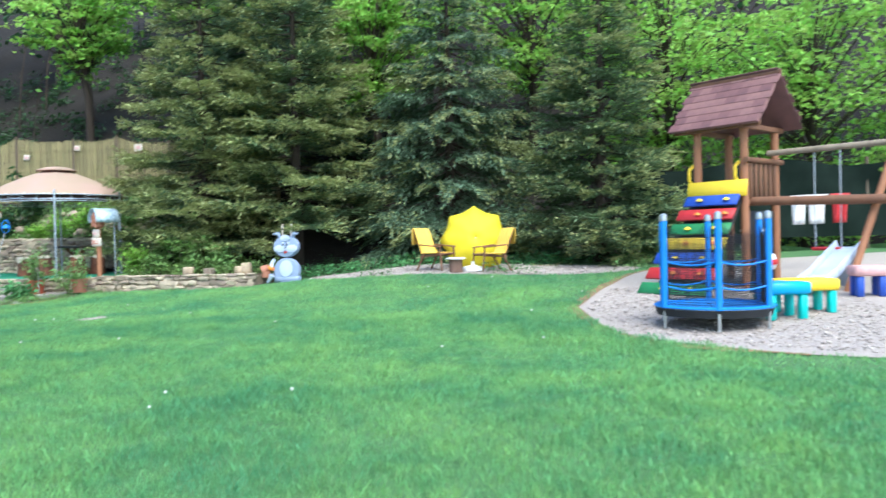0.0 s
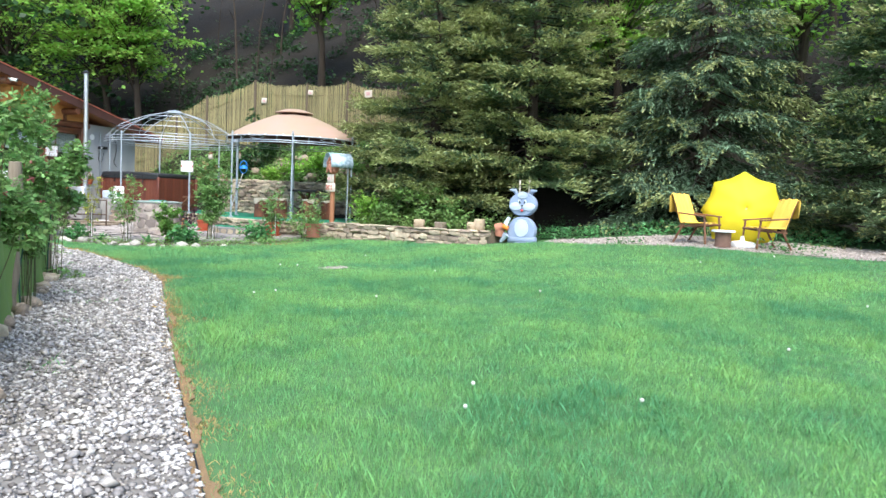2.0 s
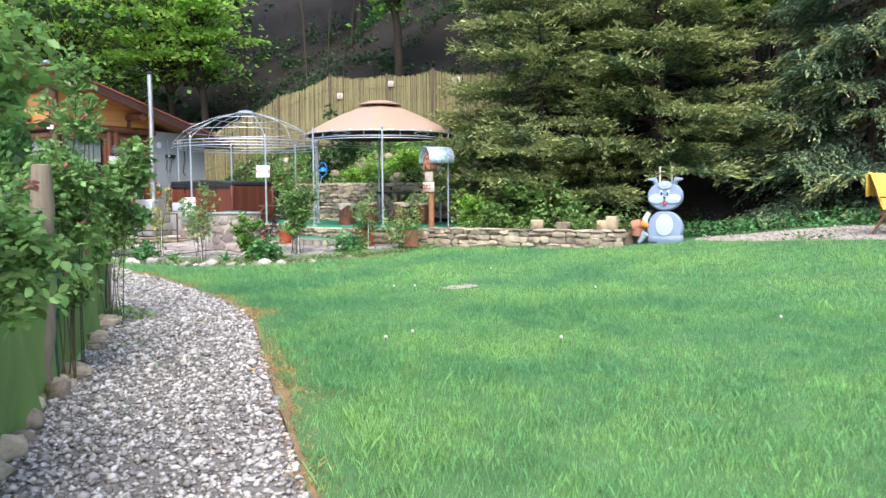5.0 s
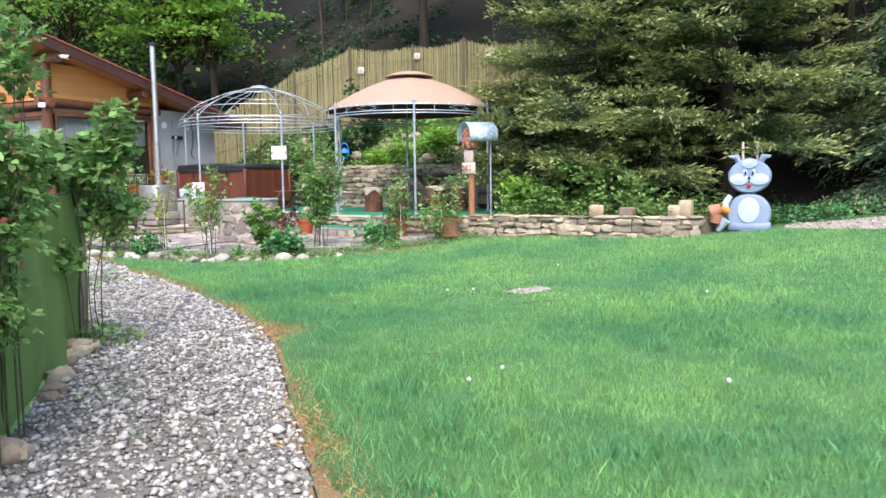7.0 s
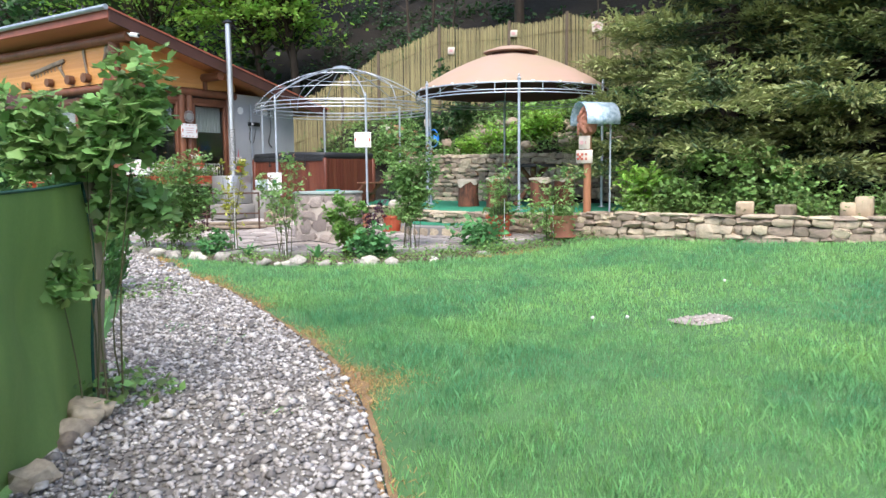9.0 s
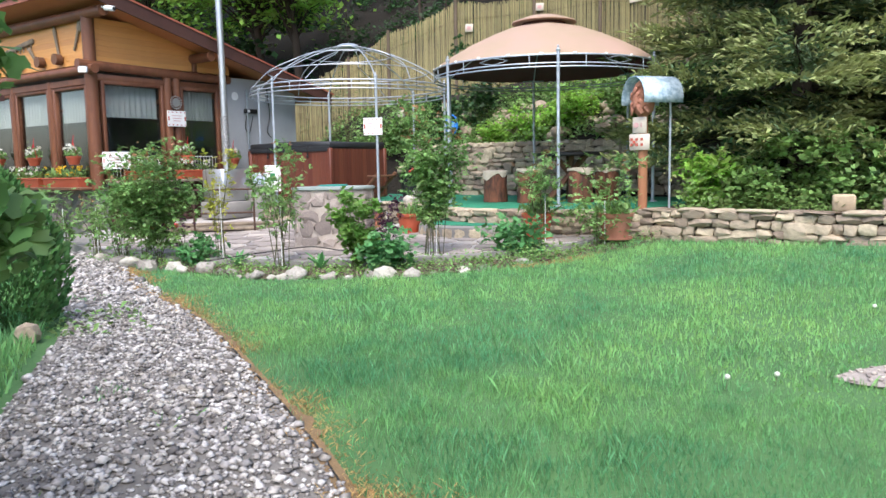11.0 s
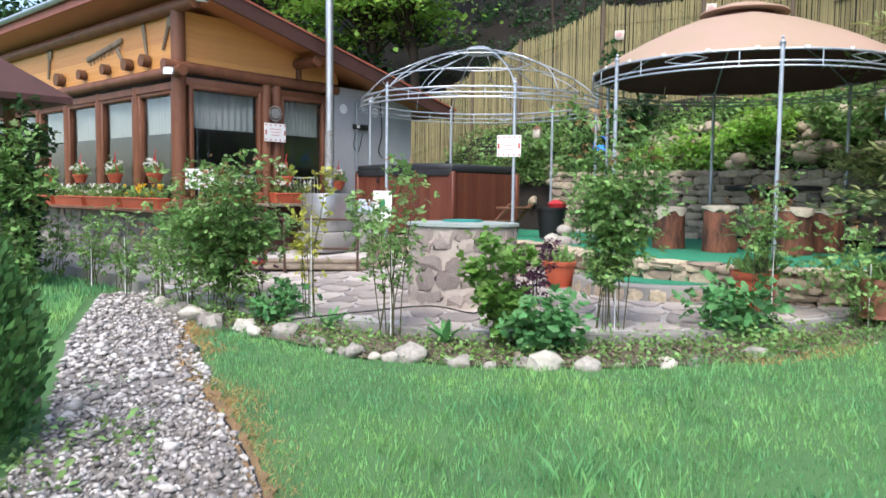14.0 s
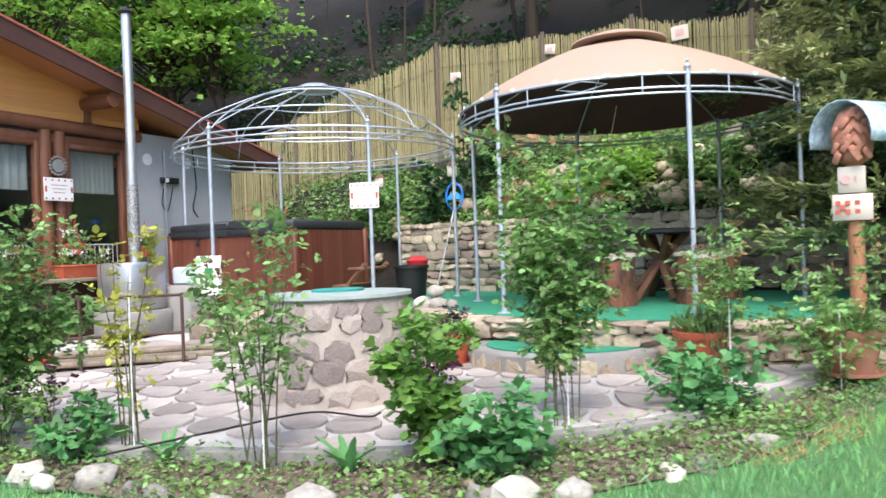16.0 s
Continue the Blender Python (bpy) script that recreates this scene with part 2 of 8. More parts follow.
class Geo:
    """Vertices and faces gathered into one mesh."""

    def __init__(self):
        self.v, self.f, self.m = [], [], []
        self.slot = 0

    def add(self, verts, faces):
        o = len(self.v)
        self.v.extend(tuple(p) for p in verts)
        self.f.extend(tuple(i + o for i in q) for q in faces)
        self.m.extend([self.slot] * len(faces))
        return self

    def box(self, c, s, rz=0.0, rx=0.0, ry=0.0, bevel=0.0):
        """A box of size s about c; bevel cuts its twelve edges."""
        q = pose(*c, rx, ry, rz)
        hx, hy, hz = (k / 2 for k in s)
        if not bevel:
            vs = [(a * hx, b * hy, d * hz) for a in (-1, 1) for b in (-1, 1) for d in (-1, 1)]
            fs = [(0, 1, 3, 2), (4, 6, 7, 5), (0, 4, 5, 1), (2, 3, 7, 6), (0, 2, 6, 4), (1, 5, 7, 3)]
        else:
            bm = bmesh.new()
            bmesh.ops.create_cube(bm, size=1)
            for p in bm.verts:
                p.co = Vector((p.co.x * s[0], p.co.y * s[1], p.co.z * s[2]))
            bmesh.ops.bevel(bm, geom=bm.edges[:], offset=min(bevel, 0.45 * min(s)), segments=1, affect="EDGES")
            bm.verts.index_update()
            vs = [p.co.copy() for p in bm.verts]
            fs = [[p.index for p in f.verts] for f in bm.faces]
            bm.free()
        return self.add([q @ Vector(p) for p in vs], fs)

    def tube(self, pts, r, n=8, caps=True):
        """A round bar along pts; r is one radius or one for each point."""
        pts = [Vector(p) for p in pts]
        rs = r if isinstance(r, (list, tuple)) else [r] * len(pts)
        vs, fs = [], []
        d0 = (pts[1] - pts[0]).normalized()
        side = d0.orthogonal().normalized()
        for i, p in enumerate(pts):
            d = (pts[min(i + 1, len(pts) - 1)] - pts[max(i - 1, 0)]).normalized()
            side = (side - d * side.dot(d)).normalized()
            up = d.cross(side)
            for k in range(n):
                a = 2 * math.pi * k / n
                vs.append(p + (side * math.cos(a) + up * math.sin(a)) * rs[i])
        for i in range(len(pts) - 1):
            for k in range(n):
                k2 = (k + 1) % n
                fs.append((i * n + k, i * n + k2, (i + 1) * n + k2, (i + 1) * n + k))
        if caps:
            fs.append(tuple(range(n - 1, -1, -1)))
            fs.append(tuple((len(pts) - 1) * n + k for k in range(n)))
        return self.add(vs, fs)

    def lathe(self, prof, n=24, c=(0, 0, 0), squash=(1, 1)):
        """A body of revolution from (radius, height) pairs."""
        vs, fs = [], []
        for r, z in prof:
            for k in range(n):
                a = 2 * math.pi * k / n
                vs.append((c[0] + r * math.cos(a) * squash[0], c[1] + r * math.sin(a) * squash[1], c[2] + z))
        for i in range(len(prof) - 1):
            for k in range(n):
                k2 = (k + 1) % n
                fs.append((i * n + k, i * n + k2, (i + 1) * n + k2, (i + 1) * n + k))
        fs.append(tuple(range(n - 1, -1, -1)))
        fs.append(tuple((len(prof) - 1) * n + k for k in range(n)))
        return self.add(vs, fs)

    def prism(self, ring, z0, z1, inset=0.0):
        """A plate over a ring of (x, y) points, its top edge drawn in by inset."""
        n = len(ring)
        cx, cy = sum(p[0] for p in ring) / n, sum(p[1] for p in ring) / n
        vs = [(x, y, z0) for x, y in ring] + [(x, y, z1 - inset) for x, y in ring]
        fs = [(i, (i + 1) % n, n + (i + 1) % n, n + i) for i in range(n)]
        if inset:
            for x, y in ring:
                d = math.hypot(x - cx, y - cy) + 1e-6
                k = max(0.2, 1 - inset * 1.2 / d)
                vs.append((cx + (x - cx) * k, cy + (y - cy) * k, z1))
            fs += [(n + i, n + (i + 1) % n, 2 * n + (i + 1) % n, 2 * n + i) for i in range(n)]
            fs.append(tuple(range(2 * n, 3 * n)))
        else:
            fs.append(tuple(range(n, 2 * n)))
        fs.append(tuple(range(n - 1, -1, -1)))
        return self.add(vs, fs)

    def mesh(self, name, *mats, smooth=False):
        me = bpy.data.meshes.new(name)
        me.from_pydata(self.v, [], self.f)
        for m in mats:
            me.materials.append(m)
        if len(mats) > 1:
            me.polygons.foreach_set("material_index", self.m)
        if smooth:
            me.polygons.foreach_set("use_smooth", [True] * len(me.polygons))
            me.set_sharp_from_angle(angle=radians(45))
        me.update()
        return me


def soup(name, verts, k, material, smooth=False):
    """A mesh of loose faces with k corners each, from an array of corner places."""
    me = bpy.data.meshes.new(name)
    n = len(verts) // k
    me.vertices.add(n * k)
    me.vertices.foreach_set("co", np.asarray(verts, dtype=np.float32).ravel())
    me.loops.add(n * k)
    me.loops.foreach_set("vertex_index", np.arange(n * k, dtype=np.int32))
    me.polygons.add(n)
    me.polygons.foreach_set("loop_start", np.arange(0, n * k, k, dtype=np.int32))
    me.materials.append(material)
    me.update(calc_edges=True)
    return me


def part(name, data, material, parent, label="", kind=""):
    """One mesh object under a thing or a part; data is a Geo or a ready mesh."""
    me = data if isinstance(data, bpy.types.Mesh) else data.mesh(name, material, smooth=True)
    ob = new(name, me)
    ob.parent = parent
    return tagged(ob, label, kind=kind)


def thing(name, m, label, category, group="", kind=""):
    """An Empty at a thing's base, which parents its parts."""
    ob = new(name)
    ob.matrix_basis = m
    ob.empty_display_size = 0.2
    return tagged(ob, label, category, group, kind)


def solid(name, data, material, label, category, group="", kind="", m=None):
    """A thing that is one mesh."""
    me = data if isinstance(data, bpy.types.Mesh) else data.mesh(name, material, smooth=True)
    ob = new(name, me)
    if m:
        ob.matrix_basis = m
    return tagged(ob, label, category, group, kind)


def stone_mesh(name, material, seed, rough=0.22):
    """A worn block of unit size with uneven, rounded faces (48 triangles)."""
    rnd = random.Random(seed)
    bm = bmesh.new()
    bmesh.ops.create_cube(bm, size=1)
    bmesh.ops.subdivide_edges(bm, edges=bm.edges[:], cuts=1, use_grid_fill=True)
    for p in bm.verts:
        d = p.co.length
        p.co *= (0.5 / d) * 0.72 + 0.28 if d > 0.5 else 1.0
        p.co += Vector((rnd.uniform(-1, 1), rnd.uniform(-1, 1), rnd.uniform(-1, 1))) * rough * 0.5
    me = bpy.data.meshes.new(name)
    bm.to_mesh(me)
    bm.free()
    me.materials.append(material)
    me.polygons.foreach_set("use_smooth", [True] * len(me.polygons))
    me.set_sharp_from_angle(angle=radians(38))
    return me


def round_stone(name, material, seed):
    """A water-worn stone of unit size."""
    rnd = random.Random(seed)
    bm = bmesh.new()
    bmesh.ops.create_icosphere(bm, subdivisions=2, radius=0.5)
    off = Vector((rnd.uniform(0, 50), rnd.uniform(0, 50), rnd.uniform(0, 50)))
    for p in bm.verts:
        p.co *= 1 + 0.5 * noise.noise(p.co * 2.4 + off) + 0.16 * noise.noise(p.co * 6 + off)
    me = bpy.data.meshes.new(name)
    bm.to_mesh(me)
    bm.free()
    me.materials.append(material)
    me.polygons.foreach_set("use_smooth", [True] * len(me.polygons))
    return me


STONES = [stone_mesh("stone", STONE, i) for i in range(10)]
PALE_STONES = [round_stone("stone", PALE_STONE, 50 + i) for i in range(6)]
ROUND_STONES = [round_stone("stone", STONE, 60 + i) for i in range(6)]


def piece(name, me, parent, m):
    ob = new(name, me)
    ob.parent = parent
    ob.matrix_basis = m
    return ob


def sized(x, y, z, sx, sy, sz, rz=0.0, rx=0.0, ry=0.0):
    return pose(x, y, z, rx, ry, rz) @ Matrix.Diagonal((sx, sy, sz, 1))


def smooth_curve(pts, per=8):
    """Points along a curve that passes through pts (Catmull-Rom)."""
    q = [2 * np.array(pts[0], float) - np.array(pts[1], float)] + [np.array(p, float) for p in pts] + [2 * np.array(pts[-1], float) - np.array(pts[-2], float)]
    out = []
    for i in range(1, len(q) - 2):
        for s in range(per):
            t = s / per
            a, b, c, d = q[i - 1:i + 3]
            out.append(0.5 * (2 * b + (c - a) * t + (2 * a - 5 * b + 4 * c - d) * t * t + (3 * b - a - 3 * c + d) * t ** 3))
    out.append(q[-2])
    return np.array(out)


def inside(poly, x, y):
    """Which of the points lie within a closed ring."""
    x, y = np.asarray(x), np.asarray(y)
    r = np.zeros(x.shape, bool)
    n = len(poly)
    for i in range(n):
        (ax, ay), (bx, by) = poly[i][:2], poly[(i + 1) % n][:2]
        c = (ay > y) != (by > y)
        r ^= c & (x < (bx - ax) * (y - ay) / ((by - ay) or 1e-9) + ax)
    return r


def softplus(v, k=12.0):
    return np.logaddexp(0, np.asarray(v, float) * k) / k


def lawn_z(x, y):
    """The lawn: level by the path, rising gently towards the spruces and the playground."""
    x, y = np.asarray(x, float), np.asarray(y, float)
    r = softplus(0.055 * (np.minimum(y, 21) - 12) + 0.025 * (np.clip(x, -16, 8) + 9) - 0.06)
    bump = 0.2 * np.exp(-((x + 3.2) / 2.5) ** 2) * np.clip((y - 13.5) / 3.5, 0, 1)
    return (r + bump) * np.clip((y - 3) / 6, 0, 1)


def ground_z(x, y):
    """Lawn in front, the wooded slope behind it, the dug-out terraces at the house."""
    x, y = np.asarray(x, float), np.asarray(y, float)
    foot = 21.4 + 1.2 * np.clip((x + 10) / 8, 0, 1) + 4.0 * np.clip((x + 1) / 8, 0, 1)
    foot = foot + 2.5 * np.clip((-21.5 - x) / 3, 0, 1)
    lift = 1.1 * np.clip((-9.5 - x) / 2, 0, 1) * np.clip((y - foot) / 0.3, 0, 1)
    hill = 0.72 * softplus(y - foot, 3) + lift
    hill = np.minimum(hill, 45 + 0 * hill)
    return lawn_z(x, y) * np.clip((26 - y) / 3, 0, 1) * np.clip((x + 17) / 3, 0, 1) + hill

# ---------------------------------------------------------------- ground, path, lawn
RIGHT = smooth_curve([(2.0, -2.2), (-2.3, 2.4), (-4.85, 5.0), (-7.2, 7.42), (-9.0, 9.3), (-9.85, 10.03), (-11.0, 10.75), (-13.0, 11.85), (-14.9, 12.6), (-16.2, 13.3), (-17.2, 13.9)])
LEFT = smooth_curve([(0.6, -3.2), (-3.7, 2.1), (-6.3, 4.7), (-7.8, 6.1), (-9.05, 7.35), (-9.85, 8.1), (-10.45, 8.65), (-12.5, 10.2), (-14.15, 11.38), (-16.4, 12.4), (-18.9, 13.75)])
PATH = [tuple(p) for p in RIGHT] + [(-18.9, 14.5)] + [tuple(p) for p in LEFT[::-1]]
PATIO = [(-19.3, 14.35), (-17.4, 14.05), (-15.9, 14.12), (-14.85, 14.32), (-13.9, 14.65), (-13.25, 15.12), (-12.65, 15.65), (-12.05, 16.55), (-11.65, 17.45), (-11.65, 17.7), (-20.8, 18.4), (-20.8, 15.9), (-20.4, 15.0)]
BED = [(-18.2, 13.9), (-16.3, 13.6), (-15.3, 13.65), (-14.24, 13.66), (-13.4, 14.05), (-12.78, 14.52), (-12.2, 15.15), (-11.92, 15.58), (-11.58, 16.4), (-11.15, 17.5), (-11.6, 17.7), (-12.0, 16.6), (-12.7, 15.7), (-13.3, 15.2), (-13.9, 14.7), (-14.9, 14.4), (-16.0, 14.2), (-17.5, 14.1)]
PLAY = [tuple(p) for p in smooth_curve([(0.30, 12.4), (0.75, 9.95), (1.9, 8.7), (3.6, 8.0), (7.5, 7.2), (11.0, 8.5), (11.0, 19.0), (6.0, 19.5), (2.3, 18.0), (1.0, 15.2), (0.3, 12.4)], 6)][:-1]
STRIP = [tuple(p) for p in smooth_curve([(-6.2, 18.35), (-4.6, 17.35), (-3.2, 17.0), (-1.0, 17.1), (1.2, 17.6), (1.9, 18.6), (0.2, 19.6), (-3.0, 19.5), (-6.2, 18.9)], 5)]
PATCH = [tuple(p) for p in smooth_curve([(-8.24, 12.38), (-8.08, 12.70), (-8.24, 12.86), (-8.42, 12.68), (-8.52, 12.46), (-8.40, 12.38), (-8.24, 12.38)], 5)][:-1]


def patio_z(x, y):
    return 0.12 + 0.045 * np.clip(np.asarray(y, float) - 14.3, -0.5, 4)


def sheet(ring, z_of, lift, step=0.35):
    """A sheet over a ring that follows the ground."""
    bm = bmesh.new()
    f = bm.faces.new([bm.verts.new((x, y, 0)) for x, y in ring])
    xs, ys = [p[0] for p in ring], [p[1] for p in ring]
    for ax, lo, hi in ((0, min(xs), max(xs)), (1, min(ys), max(ys))):
        k = lo + step
        while k < hi:
            co, no = ((k, 0, 0), (1, 0, 0)) if ax == 0 else ((0, k, 0), (0, 1, 0))
            bmesh.ops.bisect_plane(bm, geom=bm.verts[:] + bm.edges[:] + bm.faces[:], plane_co=co, plane_no=no)
            k += step
    g = Geo()
    bm.verts.index_update()
    for v in bm.verts:
        g.v.append((v.co.x, v.co.y, float(z_of(v.co.x, v.co.y)) + lift))
    for q in bm.faces:
        q.normal_update()
        ids = [v.index for v in q.verts]
        g.f.append(tuple(ids if q.normal.z > 0 else ids[::-1]))
        g.m.append(0)
    bm.free()
    return g


def build_ground():
    xs = np.concatenate([[-900, -300, -120, -70, -50, -40, -34], np.arange(-31, 14.1, 0.5), [16, 20, 26, 36, 60, 120, 300, 900]])
    ys = np.concatenate([[-900, -300, -100, -40, -20, -12], np.arange(-8, 34.1, 0.5), [36, 39, 43, 48, 56, 66, 80, 120, 300, 900]])
    X, Y = np.meshgrid(xs, ys)
    Z = ground_z(X, Y)
    Z = Z + np.where(Y > 22, 0.18 * np.sin(X * 1.3 + 2 * np.sin(Y * 0.7)) * np.sin(Y * 1.1 + X * 0.4), 0)
    deep = np.all([inside(PATIO, X + a, Y + b) for a in (-0.55, 0, 0.55) for b in (-0.55, 0, 0.55)], 0)
    Z = np.where(deep | ((X < -11.8) & (X > -21.5) & (Y > 16) & (Y < 21)), -0.1, Z)
    g = Geo()
    g.v = np.stack([X, Y, Z], -1).reshape(-1, 3).tolist()
    nx = len(xs)
    for j in range(len(ys) - 1):
        for i in range(nx - 1):
            cx, cy = (xs[i] + xs[i + 1]) / 2, (ys[j] + ys[j + 1]) / 2
            g.f.append((j * nx + i, j * nx + i + 1, (j + 1) * nx + i + 1, (j + 1) * nx + i))
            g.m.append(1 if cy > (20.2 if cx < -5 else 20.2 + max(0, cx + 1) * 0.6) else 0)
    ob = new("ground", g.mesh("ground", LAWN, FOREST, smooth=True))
    tagged(ob, "garden soil running up into a leaf-littered slope with tree shade in its colour", "ground", kind="structure")


build_ground()
tagged(new("path", sheet(PATH, lawn_z, 0.012).mesh("path", GRAVEL_BED, smooth=True)), "winding bed of grey and white river gravel", "path", kind="structure")
tagged(new("play_surface", sheet(PLAY, lawn_z, 0.012).mesh("play_surface", FINE_GRAVEL, smooth=True)), "pale fine gravel under the play equipment", "ground", kind="structure")
tagged(new("gravel_strip", sheet(STRIP, lawn_z, 0.012).mesh("gravel_strip", FINE_GRAVEL, smooth=True)), "pale gravel strip under the deck chairs", "ground", kind="structure")
tagged(new("bare_patch", sheet(PATCH, lawn_z, 0.012, 0.2).mesh("bare_patch", FINE_GRAVEL, smooth=True)), "bare sandy patch worn into the lawn", "ground", kind="structure")
tagged(new("flower_bed", sheet(BED, lawn_z, 0.014, 0.2).mesh("flower_bed", SOIL, smooth=True)), "weedy soil of the rose bed along the patio", "flower bed", kind="structure")


def edge_strip(name, line, out, width, material, label):
    """A ribbon of uneven width along one side of a line."""
    g = Geo()
    n = len(line)
    for i in range(n):
        d = line[min(i + 1, n - 1)] - line[max(i - 1, 0)]
        nrm = np.array((d[1], -d[0])) / (np.hypot(*d) + 1e-9) * out
        w = width * (0.7 + 1.3 * noise.noise((line[i][0] * 1.5, line[i][1] * 1.5, 3)) + 0.8 * noise.noise((line[i][0] * 9, line[i][1] * 9, 5)))
        for k in (-0.03, max(0.04, w)):
            p = line[i] + nrm * k
            g.v.append((p[0], p[1], float(lawn_z(*p)) + 0.014))
    for i in range(n - 1):
        g.f.append((2 * i, 2 * i + 1, 2 * i + 3, 2 * i + 2))
        g.m.append(0)
    tagged(new(name, g.mesh(name, material, smooth=True)), label, "ground", kind="structure")


edge_strip("thatch_edge", smooth_curve(RIGHT.tolist(), 12), 1, 0.075, THATCH, "strip of dry orange thatch and soil beside the path")
edge_strip("thatch_rim", np.array(PLAY[-12:] + PLAY[:16]), -1 if inside(PLAY, PLAY[3][0] - 0.1, PLAY[3][1]) else 1, 0.18, THATCH, "dry straw rim round the play gravel")

# rubber edging between path and lawn
edging = Geo()
rim = smooth_curve(RIGHT.tolist(), 3)
for i in range(len(rim) - 1):
    a, b = rim[i], rim[i + 1]
    d = (b - a) / np.hypot(*(b - a))
    nrm = np.array((d[1], -d[0])) * 0.004
    ring = [tuple(a - nrm), tuple(a + nrm), tuple(b + nrm), tuple(b - nrm)]
    z = float(lawn_z(*a))
    edging.prism(ring, z - 0.05, z + 0.02 + 0.012 * noise.noise((a[0] * 3, a[1] * 3, 0)))
tagged(new("path_edging", edging.mesh("path_edging", BLACK)), "thin black lawn edging along the gravel", "edging", kind="structure")

rng = np.random.default_rng(7)


def scatter(ring, density):
    xs, ys = [p[0] for p in ring], [p[1] for p in ring]
    n = int((max(xs) - min(xs)) * (max(ys) - min(ys)) * density)
    x, y = rng.uniform(min(xs), max(xs), n), rng.uniform(min(ys), max(ys), n)
    k = inside(ring, x, y)
    return x[k], y[k]


def pebbles(name, ring, density, size, material, label, z_of=lawn_z):
    """Rounded stones lying in many turns: squashed twelve-faced bodies."""
    x, y = scatter(ring, density)
    n = len(x)
    ring = np.arange(6) * math.pi / 3
    ico = np.concatenate([np.stack([np.cos(ring), np.sin(ring), 0.25 * np.cos(3 * ring)], -1), [(0.1, 0.0, 0.95), (0.0, 0.1, -0.95)]])
    tri = np.array([(i, (i + 1) % 6, 6) for i in range(6)] + [((i + 1) % 6, i, 7) for i in range(6)])
    s = size * rng.lognormal(0, 0.35, n)
    sc = np.stack([s * rng.uniform(0.8, 1.35, n), s * rng.uniform(0.7, 1.0, n), s * rng.uniform(0.45, 0.75, n)], -1) / 2
    v = ico[None] * sc[:, None] * rng.uniform(0.8, 1.15, (n, 8, 1))
    a, b = rng.uniform(0, 6.283, n), rng.normal(0, 0.35, n)
    cb, sb, ca, sa = np.cos(b)[:, None], np.sin(b)[:, None], np.cos(a)[:, None], np.sin(a)[:, None]
    vy, vz = v[..., 1] * cb - v[..., 2] * sb, v[..., 1] * sb + v[..., 2] * cb
    vx, vy = v[..., 0] * ca - vy * sa, v[..., 0] * sa + vy * ca
    z = z_of(x, y) + 0.012 + sc[:, 2] * rng.uniform(0.2, 1.0, n)
    v = np.stack([vx + x[:, None], vy + y[:, None], vz + z[:, None]], -1).reshape(-1, 3)
    me = bpy.data.meshes.new(name)
    me.vertices.add(n * 8)
    me.vertices.foreach_set("co", v.astype(np.float32).ravel())
    f = (tri[None] + 8 * np.arange(n)[:, None, None]).reshape(-1)
    me.loops.add(len(f))
    me.loops.foreach_set("vertex_index", f.astype(np.int32))
    me.polygons.add(len(f) // 3)
    me.polygons.foreach_set("loop_start", np.arange(0, len(f), 3, dtype=np.int32))
    me.polygons.foreach_set("use_smooth", np.ones(len(f) // 3, bool))
    me.materials.append(material)
    me.update(calc_edges=True)
    tagged(new(name, me), label, "gravel", kind="stuff")


NEAR = [q for q in PATH if q[0] > -14.5]
pebbles("gravel", NEAR, 1450, 0.0285, PEBBLE, "loose grey and white river pebbles on the path")
pebbles("gravel", [(-14.3, 12.5), (-16.2, 13.3), (-17.2, 13.9), (-18.9, 14.5), (-18.9, 13.75), (-16.4, 12.4), (-14.2, 11.4)], 550, 0.042, PEBBLE, "loose grey and white river pebbles on the path")
pebbles("gravel", [(0.45, 12.3), (0.8, 10.1), (1.95, 8.85), (4.2, 7.95), (4.6, 12.5), (2.0, 15.0), (1.0, 14.6)], 260, 0.028, mat("play_pebble", (0.47, 0.41, 0.37), (0.33, 0.285, 0.25), 0.9, 8, 60, 0.2, island=0.4), "loose pale stones on the play gravel")
pebbles("gravel", STRIP, 170, 0.034, MATS["play_pebble"], "loose pale stones on the gravel strip")
pebbles("gravel", PATCH, 300, 0.03, MATS["play_pebble"], "small pebbles in the bare patch of lawn")


def blades(name, x, y, height, width, label, z_of=lawn_z, material=None, lean=0.42):
    """Grass: one bent, tapering blade of three corners pairs at each place."""
    n = len(x)
    z = z_of(x, y)
    a = rng.uniform(0, 6.283, n)
    patch = np.array([noise.noise((u * 0.55, w * 0.55, 0)) for u, w in zip(x, y)])
    tuft = np.array([noise.noise((u * 3.1, w * 3.1, 7)) for u, w in zip(x, y)])
    h = height * rng.uniform(0.5, 1.3, n) * (1 + 0.5 * patch) * (1 + 0.75 * tuft)
    w = width * rng.uniform(0.7, 1.3, n)
    dx, dy = np.cos(a), np.sin(a)
    b = rng.uniform(0, 6.283, n)
    lx, ly = np.cos(b) * h * lean * rng.uniform(0.2, 1.4, n), np.sin(b) * h * lean * rng.uniform(0.2, 1.4, n)
    c = np.empty((n, 4, 3))
    c[:, 0] = np.stack([x - dx * w / 2, y - dy * w / 2, z], -1)
    c[:, 1] = np.stack([x + dx * w / 2, y + dy * w / 2, z], -1)
    c[:, 2] = np.stack([x + lx * 0.45 + dx * w * 0.4, y + ly * 0.45 + dy * w * 0.4, z + h * 0.62], -1)
    c[:, 3] = np.stack([x + lx, y + ly, z + h], -1)
    tagged(new(name, soup(name, c.reshape(-1, 3), 4, material or BLADE)), label, "grass", kind="stuff")


